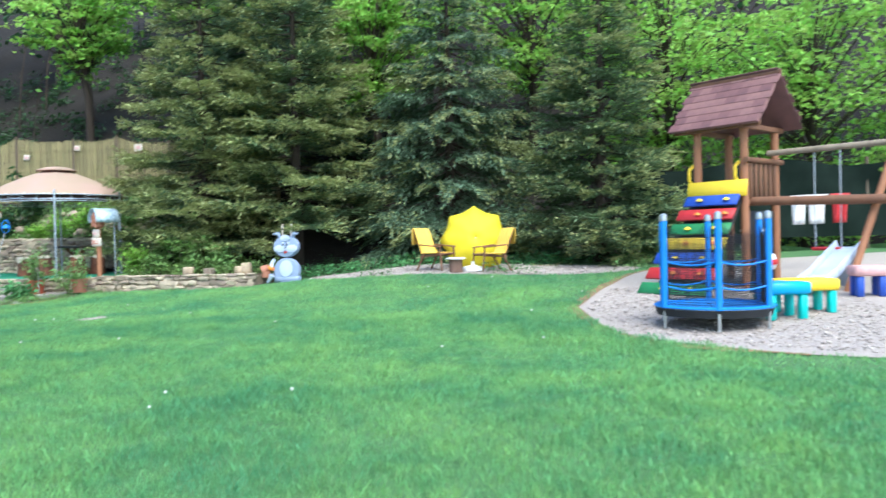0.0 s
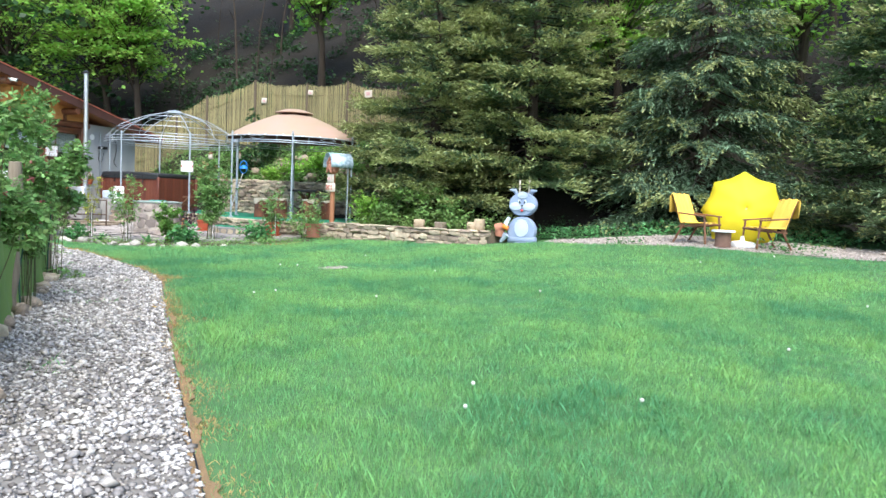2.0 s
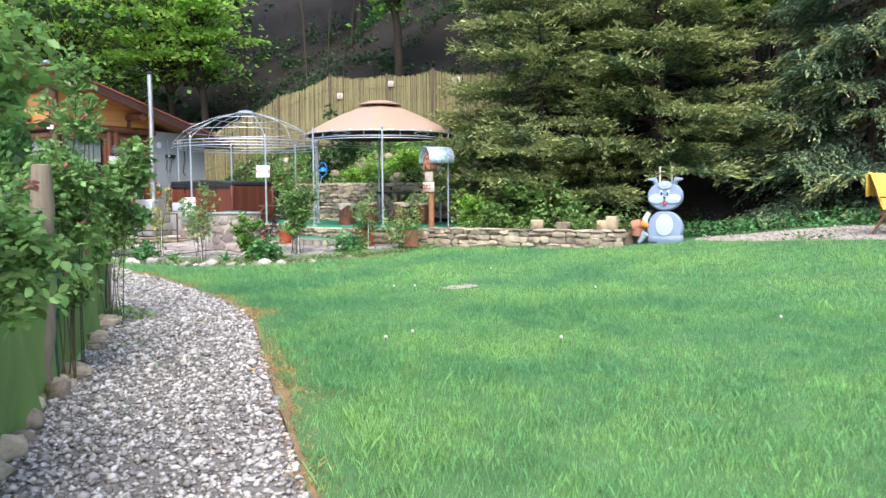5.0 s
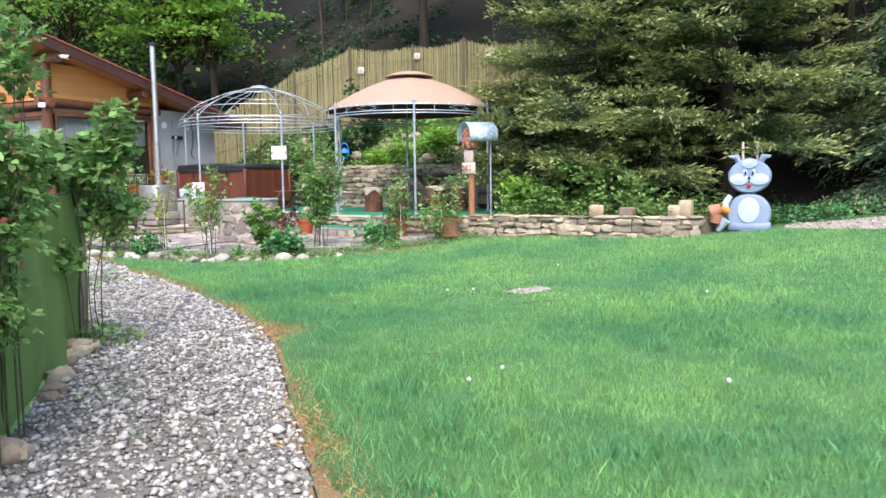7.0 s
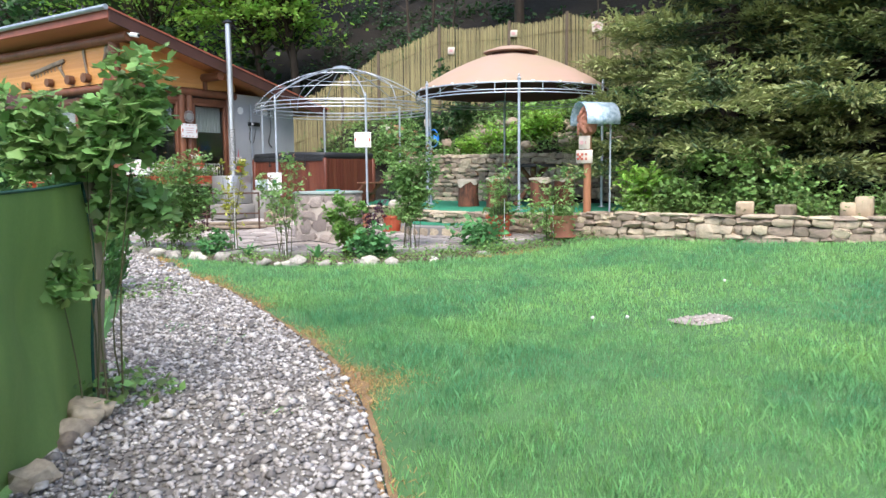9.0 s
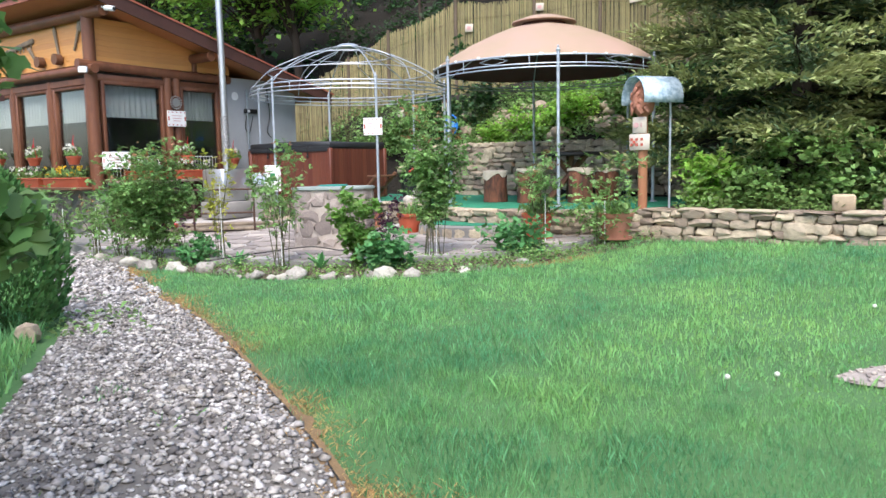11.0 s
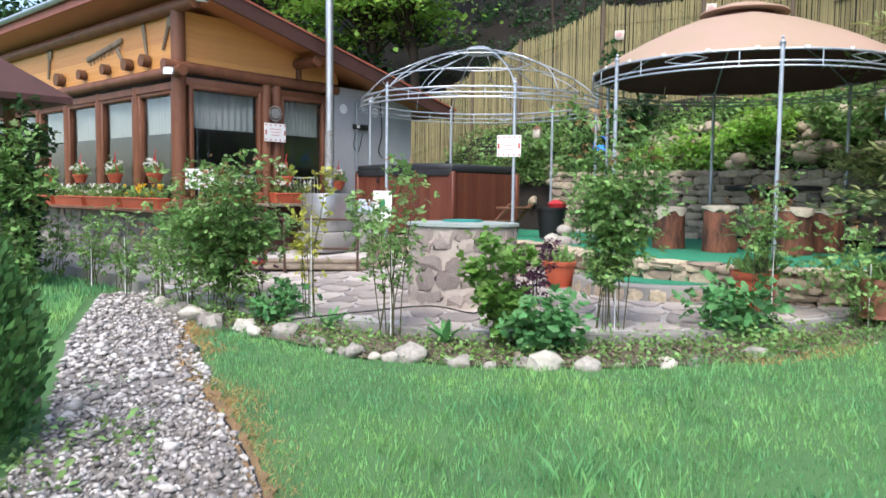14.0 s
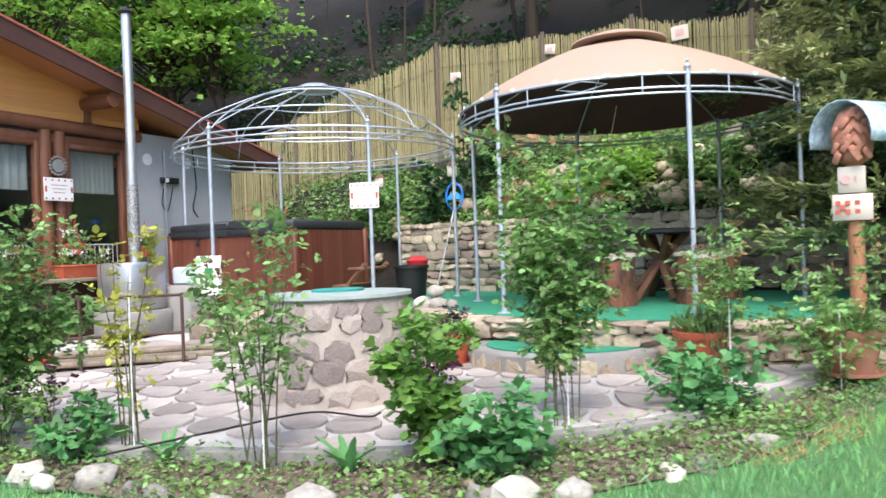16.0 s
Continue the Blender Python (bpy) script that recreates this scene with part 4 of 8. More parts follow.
walkway = Geo().prism([(-34, 14.55), (-19.2, 14.3), (-18.6, 14.6), (-20.2, 15.25), (-34, 15.5)], -0.1, 0.16, 0.02)
tagged(new("walkway", walkway.mesh("walkway", CONCRETE)), "grey concrete walkway in front of the house", "pavement", kind="structure")
tagged(new("terrace", Geo().prism(TERRACE, 0.0, TERRACE_Z - 0.012).mesh("terrace", DARK_JOINT)), "raised terrace behind a dry stone wall", "terrace", kind="structure")
tagged(new("terrace_carpet", Geo().prism([(x + 0.12 * (0 if x < -20 else 1) * (1 if x < -14 else -1), y + 0.12) for x, y in TERRACE], TERRACE_Z - 0.02, TERRACE_Z, 0.006).mesh("terrace_carpet", CARPET)), "bright green outdoor carpet on the terrace", "carpet", kind="structure")


def stone_wall(name, line, z0, z1, label, course=0.10, depth=0.26, seed=1, cap=True, limit=290, out=1, meshes=None):
    """Dry stone walling along a line: a dark core, courses of uneven stones, and flat capping slabs."""
    q = random.Random(seed)
    pts = [np.array(p, float) for p in line]
    core = Geo()
    for a, b in zip(pts[:-1], pts[1:]):
        d = (b - a) / np.hypot(*(b - a))
        nrm = np.array((-d[1], d[0])) * out
        ring = [tuple(a + nrm * 0.05), tuple(b + nrm * 0.05), tuple(b + nrm * depth), tuple(a + nrm * depth)]
        core.prism(ring if out > 0 else ring[::-1], z0 - 0.1, z1 - 0.03)
    wall = tagged(new(name, core.mesh(name, DARK_JOINT)), label, "stone wall", kind="structure")
    made = 0
    for a, b in zip(pts[:-1], pts[1:]):
        ln = np.hypot(*(b - a))
        d = (b - a) / ln
        nrm = np.array((-d[1], d[0])) * out
        ang = math.degrees(math.atan2(d[1], d[0]))
        z = z0
        while z < z1 - 0.05:
            hh = min(course * q.uniform(0.75, 1.35), z1 - z)
            s = -q.uniform(0, 0.1)
            while s < ln:
                w = q.uniform(0.13, 0.34) * (course / 0.1) ** 0.6
                c = a + d * min(s + w / 2, ln) + nrm * (0.07 + q.uniform(-0.025, 0.02))
                tall = hh * (1.75 if q.random() < 0.10 and z + hh * 1.9 < z1 else 1.0)
                if made < limit:
                    piece("stone", q.choice(meshes or STONES), wall, sized(c[0], c[1], z + tall / 2, w * 1.16, 0.22, tall * 1.2, ang + q.uniform(-5, 5), q.uniform(-5, 5), q.uniform(-5, 5)))
                    made += 1
                s += w * 0.98
            z += hh
        if cap:
            s = 0.0
            while s < ln:
                w = q.uniform(0.22, 0.5)
                c = a + d * min(s + w / 2, ln) + nrm * 0.13
                piece("stone", q.choice(meshes or STONES), wall, sized(c[0], c[1], z1 + 0.0, w * 1.06, 0.36, 0.055, ang + q.uniform(-6, 6), q.uniform(-3, 3), q.uniform(-2, 2)))
                s += w
    return wall


stone_wall("stone_wall_front", [(-11.45, 17.62), (-9.6, 17.55), (-7.9, 17.6), (-7.45, 17.8)], 0.2, 0.6, "low dry wall of tan field stones by the lawn", 0.092, seed=3)
stone_wall("stone_wall_terrace", [(-16.9, 18.7), (-15.85, 18.4), (-15.0, 17.62), (-13.8, 17.2), (-12.4, 17.32), (-11.5, 17.62)], 0.2, 0.57, "dry stone terrace wall with flat capping slabs", 0.085, seed=4)
stone_wall("stone_wall_back", [(-17.9, 21.5), (-16.0, 21.3), (-13.9, 21.4), (-11.9, 21.2), (-10.9, 20.6)], 0.58, 1.65, "tall dry stone wall behind the terrace", 0.1, seed=5, cap=False, limit=330)
tagged(new("bank", Geo().prism([(-11.45, 17.75), (-7.5, 17.8), (-6.9, 19.0), (-6.9, 21.0), (-11.3, 21.0)], 0.1, 0.56).mesh("bank", SOIL)), "planted soil bank behind the low wall", "flower bed", kind="structure")

# half-round step
step = thing("half_round_step", pose(-13.85, 17.35, 0.2), "half-round stone step topped with green carpet", "step")
arc = [(0.85 * math.cos(a), 0.72 * math.sin(a)) for a in np.linspace(math.pi, 2 * math.pi, 19)]
part("masonry", Geo().prism(arc + [(0.85, 0.1), (-0.85, 0.1)], -0.1, 0.19, 0.02), CONCRETE, step)
part("carpet_top", Geo().prism([(x * 0.82, y * 0.82) for x, y in arc] + [(0.7, 0.05), (-0.7, 0.05)], 0.18, 0.2), CARPET, step, "green carpet top")
q = random.Random(9)
for i, a in enumerate(np.linspace(math.pi * 1.03, math.pi * 1.97, 13)):
    piece("stone", q.choice(STONES), step, sized(0.83 * math.cos(a), 0.70 * math.sin(a), 0.08, 0.19, 0.05, 0.17 + q.uniform(-0.03, 0.02), math.degrees(a) + 90))


def round_well():
    t = thing("round_well", pose(-15.08, 15.72, 0.17), "round masonry well of pinkish stones in pale mortar", "well")
    r, h = 0.54, 0.76
    part("drum", Geo().lathe([(r + 0.02, -0.1), (r, 0.02), (r - 0.012, h * 0.5), (r - 0.005, h), (r - 0.07, h + 0.01)], 40), mat("tan_mortar", (0.50, 0.435, 0.385), (0.36, 0.305, 0.265), 0.95, 6, 70, 0.6), t, "tan mortar drum")
    part("cover", Geo().lathe([(r + 0.015, h), (r + 0.025, h + 0.012), (r + 0.02, h + 0.035), (0.03, h + 0.05)], 40), mat("well_cover", (0.33, 0.36, 0.34), (0.21, 0.27, 0.245), 0.8, 5, 40, 0.3), t, "greenish weathered round cover")
    part("edge_mat", Geo().lathe([(0.20, h + 0.045), (0.20, h + 0.062), (0.03, h + 0.065)], 20), mat("teal_cloth", (0.04, 0.30, 0.26), None, 0.9, 6, 60, 0.3), t, "small teal cloth")
    q = random.Random(21)
    z = 0.02
    while z < h - 0.06:
        hh = q.uniform(0.13, 0.2)
        a = q.uniform(0, 0.3)
        while a < 6.1:
            w = q.uniform(0.15, 0.28)
            m = sized((r - 0.016) * math.cos(a), (r - 0.016) * math.sin(a), min(z + hh / 2 + q.uniform(-0.03, 0.03), h - 0.08), w * q.uniform(0.88, 1.05), 0.045, hh * q.uniform(0.85, 1.12), math.degrees(a) + 90 + q.uniform(-3, 3), 0, q.uniform(-22, 22))
            piece("stone", q.choice(WELL_STONES), t, m)
            a += w / r
        z += hh


WELL_STONE = mat("well_stone", (0.40, 0.33, 0.295), (0.23, 0.195, 0.18), 0.9, 9, 45, 0.5, obj=0.3)
WELL_STONES = [stone_mesh("stone", WELL_STONE, 80 + i, 0.3) for i in range(8)]
round_well()

# ---------------------------------------------------------------- gazebos


def gazebo(cx, cy, turn, r, floor, eave, apex, label, roofed):
    """Round garden gazebo of steel tube on six posts."""
    t = thing("round_gazebo", pose(cx, cy, floor, 0, 0, turn), label, "gazebo")
    e, a = eave - floor, apex - floor
    for k in range(6):
        an = math.radians(60 * k)
        x, y = r * math.cos(an), r * math.sin(an)
        p = part("post", Geo().tube([(x, y, 0), (x, y, e + 0.02)], 0.024, 10), GALV, t)
        part("foot", Geo().lathe([(0.07, 0), (0.07, 0.008), (0.03, 0.02), (0.028, 0.05)], 12, (x, y, 0)), GALV, p)
        part("finial", Geo().lathe([(0.03, 0), (0.035, 0.02), (0.012, 0.05), (0.018, 0.07), (0.004, 0.09)], 10, (x, y, e + 0.02)), GALV, p)
    levels = (e - 0.02, e - 0.10, e - 0.17) if not roofed else (e - 0.02, e - 0.14, e - 0.19)
    for i, z in enumerate(levels):
        ring = [((r + 0.02 * i * (not roofed)) * math.cos(s), (r + 0.02 * i * (not roofed)) * math.sin(s), z) for s in np.linspace(0, 2 * math.pi, 49)]
        part("hoop", Geo().tube(ring, 0.011 if i else 0.014, 6, False), GALV, t)
    # small scrolls between the hoops
    for k in range(6):
        an = math.radians(60 * k + 30)
        for s in (-1, 1):
            bend = [(r * math.cos(an + s * w), r * math.sin(an + s * w), z) for w, z in ((0.0, e - 0.03), (0.06, e - 0.05), (0.13, e - 0.08), (0.06, e - 0.11), (0.0, e - 0.13))]
            part("scroll", Geo().tube(bend, 0.007, 5, False), GALV, t)
            part("upright", Geo().tube([(r * math.cos(an + s * 0.3), r * math.sin(an + s * 0.3), e - 0.02), (r * math.cos(an + s * 0.3), r * math.sin(an + s * 0.3), levels[-1])], 0.008, 5), GALV, t)
    prof = [(1.0, -0.02), (0.88, 0.16), (0.72, 0.36), (0.54, 0.55), (0.36, 0.71), (0.16, 0.84)] if roofed else [(1.0, 0.0), (0.9, 0.22), (0.75, 0.44), (0.55, 0.66), (0.35, 0.83), (0.16, 0.94)]
    rise = a - e
    for k in range(12 if not roofed else 6):
        an = math.radians((30 if not roofed else 60) * k)
        rib = [(r * w * math.cos(an), r * w * math.sin(an), e + rise * z - (0.0 if not roofed else 0.03)) for w, z in prof]
        if roofed or k % 2 == 0:
            part("rib", Geo().tube(smooth_curve(rib, 3).tolist(), 0.011, 6), GALV, t)
    hub = [(0.16 * r * math.cos(s), 0.16 * r * math.sin(s), e + rise * 0.94) for s in np.linspace(0, 2 * math.pi, 25)]
    part("hub", Geo().tube([(u, v, w - (0.1 * rise if roofed else 0)) for u, v, w in hub], 0.013, 6, False), GALV, t)
    if not roofed:
        for w, z in ((0.82, 0.34), (0.45, 0.75)):
            part("hoop", Geo().tube([(w * r * math.cos(s), w * r * math.sin(s), e + rise * z) for s in np.linspace(0, 2 * math.pi, 41)], 0.009, 5, False), GALV, t)
        part("crown_cap", Geo().lathe([(0.15 * r, 0), (0.09 * r, 0.07), (0.02, 0.1)], 16, (0, 0, e + rise * 0.94)), GALV, t)
        for k in range(6):
            an = math.radians(60 * k + 22)
            arch = [(r * w * math.cos(an + o), r * w * math.sin(an + o), e + rise * z) for w, z, o in ((0.98, 0.02, 0), (0.80, 0.40, 0.10), (0.55, 0.66, 0.22), (0.40, 0.80, 0.14), (0.2, 0.92, 0))]
            part("arch", Geo().tube(smooth_curve(arch, 4).tolist(), 0.009, 5), GALV, t)
        return t
    # cloth roof: six panels, slightly sunk between the ribs
    n, g, under = 72, Geo(), Geo()
    rows = [(1.0, -0.03), (0.995, 0.02), (0.88, 0.19), (0.72, 0.39), (0.54, 0.58), (0.36, 0.74), (0.2, 0.84)]
    for j, (w, z) in enumerate(rows):
        for k in range(n):
            an = 2 * math.pi * k / n
            dip = 1 - 0.03 * abs(math.sin(3 * an)) * (1 if 0 < j < 6 else 0.3)
            flap = 0.004 * math.sin(24 * an) if j == 0 else 0.0
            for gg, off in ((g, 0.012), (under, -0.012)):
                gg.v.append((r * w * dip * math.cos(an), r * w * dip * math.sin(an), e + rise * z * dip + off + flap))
    for gg, flip in ((g, False), (under, True)):
        for j in range(len(rows) - 1):
            for k in range(n):
                k2 = (k + 1) % n
                f = (j * n + k, j * n + k2, (j + 1) * n + k2, (j + 1) * n + k)
                gg.f.append(f[::-1] if flip else f)
                gg.m.append(0)
    part("canopy", g, CANOPY, t, "faded salmon-beige cloth canopy")
    # Second skin just below the cloth, in a darker brown.
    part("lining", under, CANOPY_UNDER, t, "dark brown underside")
    # Dark drum fills the vent gap, giving its shade as a colour.
    part("vent_collar", Geo().lathe([(r * 0.2, e + rise * 0.8), (r * 0.19, e + rise * 0.96)], 24), CANOPY_UNDER, t, "dark brown drum standing in for the shaded vent gap")
    part("vent_cap", Geo().lathe([(r * 0.285, e + rise * 0.90), (r * 0.29, e + rise * 0.905), (r * 0.285, e + rise * 0.93), (r * 0.15, e + rise * 1.03), (0.02, e + rise * 1.07)], 24), CANOPY, t, "small raised beige vent cap")
    for k in range(24):
        an = 2 * math.pi * (k + 0.5) / 24
        part("tie", Geo().box((r * 1.008 * math.cos(an), r * 1.008 * math.sin(an), e - 0.01), (0.012, 0.05, 0.035), math.degrees(an), bevel=0.004), WHITE, t)
    return t


gazebo(-13.82, 19.54, -117.0, 1.82, TERRACE_Z, 2.78, 3.58, "round gazebo with a faded beige canopy on steel posts", True)
gazebo(-18.08, 19.55, -34.9, 1.89, TERRACE_Z, 2.75, 3.58, "round gazebo frame of bare galvanised tube without canopy", False)

# ---------------------------------------------------------------- hot tub


def hot_tub():
    t = thing("hot_tub", pose(-18.85, 19.4, TERRACE_Z), "square reddish-brown hot tub with a closed black cover", "hot tub")
    w, d, h = 2.15, 1.6, 0.97
    part("cabinet", Geo().box((0, 0, h / 2 + 0.03), (w - 0.03, d - 0.03, h - 0.04)), BLACK_VINYL, t)
    for side, ln, off in ((0, w, -d / 2), (180, w, d / 2), (90, d, w / 2), (270, d, -w / 2)):
        n = int(ln / 0.11)
        for i in range(n):
            s = (i + 0.5) * ln / n - ln / 2
            m = pose(0, 0, 0, 0, 0, 0 if side in (0, 180) else 90) @ pose(s, off if side in (0, 180) else -off, h / 2 + 0.03)
            piece("slat", SLAT, t, m @ Matrix.Diagonal((ln / n - 0.004, 0.03, h - 0.06, 1)))
    for x in (-1, 1):
        for y in (-1, 1):
            part("corner_panel", Geo().box((x * w / 2, y * d / 2, h / 2 + 0.02), (0.09, 0.09, h), bevel=0.02), TUB_WOOD, t)
    part("skirting", Geo().box((0, 0, 0.03), (w + 0.02, d + 0.02, 0.06), bevel=0.01), TIMBER, t)
    for s in (-1, 1):
        c = part("cover_half", Geo().box((s * w / 4, 0, h + 0.085), (w / 2 + 0.02, d + 0.06, 0.13), ry=s * 1.5, bevel=0.03), BLACK_VINYL, t, "padded black vinyl cover")
        part("cover_skirt", Geo().box((s * w / 4, -d / 2 - 0.035, h + 0.0), (w / 2 + 0.02, 0.012, 0.09), bevel=0.004), BLACK_VINYL, c)
        part("strap", Geo().box((s * w / 4, -d / 2 - 0.045, h - 0.05), (0.03, 0.01, 0.22), bevel=0.003), BLACK, c)
        part("buckle", Geo().box((s * w / 4, -d / 2 - 0.052, h - 0.13), (0.05, 0.016, 0.05), bevel=0.005), BLACK, c)


SLAT = Geo().box((0, 0, 0), (1, 1, 1), bevel=0.06).mesh("slat", TUB_WOOD)
hot_tub()

# ---------------------------------------------------------------- reed fence
FENCE = [(-23.2, 23.0, 3.35, 0.2), (-21.6, 23.6, 4.05, 0.6), (-20.4, 23.8, 4.62, 0.9), (-18.45, 24.0, 5.17, 1.6), (-16.3, 24.0, 5.02, 1.8), (-14.7, 24.0, 5.06, 1.9), (-12.8, 24.0, 4.82, 1.9), (-10.6, 23.8, 4.5, 1.8), (-8.8, 23.6, 4.2, 1.7)]


def reed_panel(a, b, seed):
    q = random.Random(seed)
    (ax, ay, at, ab), (bx, by, bt, bb) = a, b
    ln = math.hypot(bx - ax, by - ay)
    t = thing("reed_screen", pose(ax, ay, 0), "weathered straw-coloured reed screen fixed between posts", "fence", "reed screens on the slope")
    dx, dy = (bx - ax) / ln, (by - ay) / ln
    g = Geo()
    n = int(ln / 0.0135)
    for i in range(n):
        s = (i + q.uniform(0.2, 0.8)) / n
        x, y = dx * ln * s, dy * ln * s + q.uniform(-0.012, 0.012)
        top = at + (bt - at) * s - 0.10 * math.sin(math.pi * s) + q.uniform(-0.05, 0.05)
        bot = ab + (bb - ab) * s
        w = q.uniform(0.0065, 0.0105)
        lean = q.uniform(-0.02, 0.02)
        g.add([(x - w, y, bot), (x + w, y, bot), (x, y - w, bot), (x - w + lean, y, top), (x + w + lean, y, top), (x + lean, y - w, top)],
              [(0, 2, 5, 3), (2, 1, 4, 5), (1, 0, 3, 4), (3, 5, 4)])
    part("reeds", g, REED, t)
    for f in (0.25, 0.6, 0.88):
        z0, z1 = ab + (at - ab) * f, bb + (bt - bb) * f
        part("wire", Geo().tube([(0, -0.02, z0), (dx * ln, dy * ln - 0.02, z1)], 0.004, 4), RUST, t)
    part("post", Geo().tube([(0, -0.04, ab - 0.5), (0.01, -0.04, at + 0.06)], [0.05, 0.04], 7), REED_POST, t)


for i in range(len(FENCE) - 1):
    reed_panel(FENCE[i], FENCE[i + 1], 30 + i)
for x, z, s in ((-18.05, 4.5, 0.22), (-16.15, 4.75, 0.20), (-13.9, 4.68, 0.28), (-11.9, 4.35, 0.24)):
    g = thing("fence_plaque", pose(x, 23.95, z, 0, q.uniform(-6, 6), 0), "small cream decorative plaque hung on the reed screen", "plaque", "plaques on the reed screen")
    part("board", Geo().box((0, 0, 0), (s, 0.02, s * 0.85), bevel=0.006), SIGN_PAPER, g)
    part("picture", Geo().box((0, -0.0125, 0), (s * 0.5, 0.004, s * 0.4)), SIGN_PINK, g, "faded printed picture")

# ---------------------------------------------------------------- house
HX, HY = -20.85, 15.85


def log(g, a, b, r, n=10):
    """A slightly uneven round log."""
    a, b = Vector(a), Vector(b)
    k = 5
    pts = [a.lerp(b, i / k) for i in range(k + 1)]
    return g.tube(pts, [r * (1 + 0.05 * noise.noise((p.x * 2, p.y * 2, p.z * 2 + i))) for i, p in enumerate(pts)], n)


def window(parent_name, x0, y0, x1, y1, z0, z1, label):
    """A fixed window between posts: frame, pane, lace curtain. Runs from (x0, y0) to (x1, y1); outside is on its right."""
    w = math.hypot(x1 - x0, y1 - y0)
    t = thing(parent_name, pose((x0 + x1) / 2, (y0 + y1) / 2, z0, 0, 0, math.degrees(math.atan2(y1 - y0, x1 - x0))), label, "window", "windows of the house", "structure")
    h = z1 - z0
    for n, c, s in (("frame_side", (-w / 2 + 0.035, 0, h / 2), (0.07, 0.10, h)), ("frame_side", (w / 2 - 0.035, 0, h / 2), (0.07, 0.10, h)),
                    ("frame_head", (0, 0, h - 0.035), (w - 0.14, 0.10, 0.07)), ("window_sill", (0, -0.03, 0.03), (w - 0.14, 0.16, 0.06))):
        part(n, Geo().box(c, s, bevel=0.008), LOG_RED, t)
    pane = part("pane", Geo().box((0, 0.02, h / 2), (w - 0.14, 0.006, h - 0.12)), GLASS, t)
    pane.visible_shadow = False
    cur = Geo()
    n = 60
    for i in range(n + 1):
        x = -w / 2 + 0.08 + (w - 0.16) * i / n
        yy = 0.10 + 0.018 * math.sin(i * 1.05)
        cur.v += [(x, yy, h - 0.08), (x, yy, h - 0.08 - 0.56 - 0.012 * (i % 2))]
    for i in range(n):
        cur.f.append((2 * i, 2 * i + 1, 2 * i + 3, 2 * i + 2))
        cur.m.append(0)
    part("curtain", cur, CURTAIN, t, "short white lace curtain")
    # Row of thin white bars under a crossbar, behind the pane.
    if parent_name == "window_2":
        part("inner_rail", Geo().box((0, 0.16, 0.50), (w - 0.16, 0.012, 0.02)), WHITE, t)
        for i in range(int(w / 0.075)):
            part("baluster", Geo().tube([(-w / 2 + 0.11 + 0.075 * i, 0.16, 0.10), (-w / 2 + 0.11 + 0.075 * i, 0.16, 0.50)], [0.006, 0.009], 6), WHITE, t)
    return t


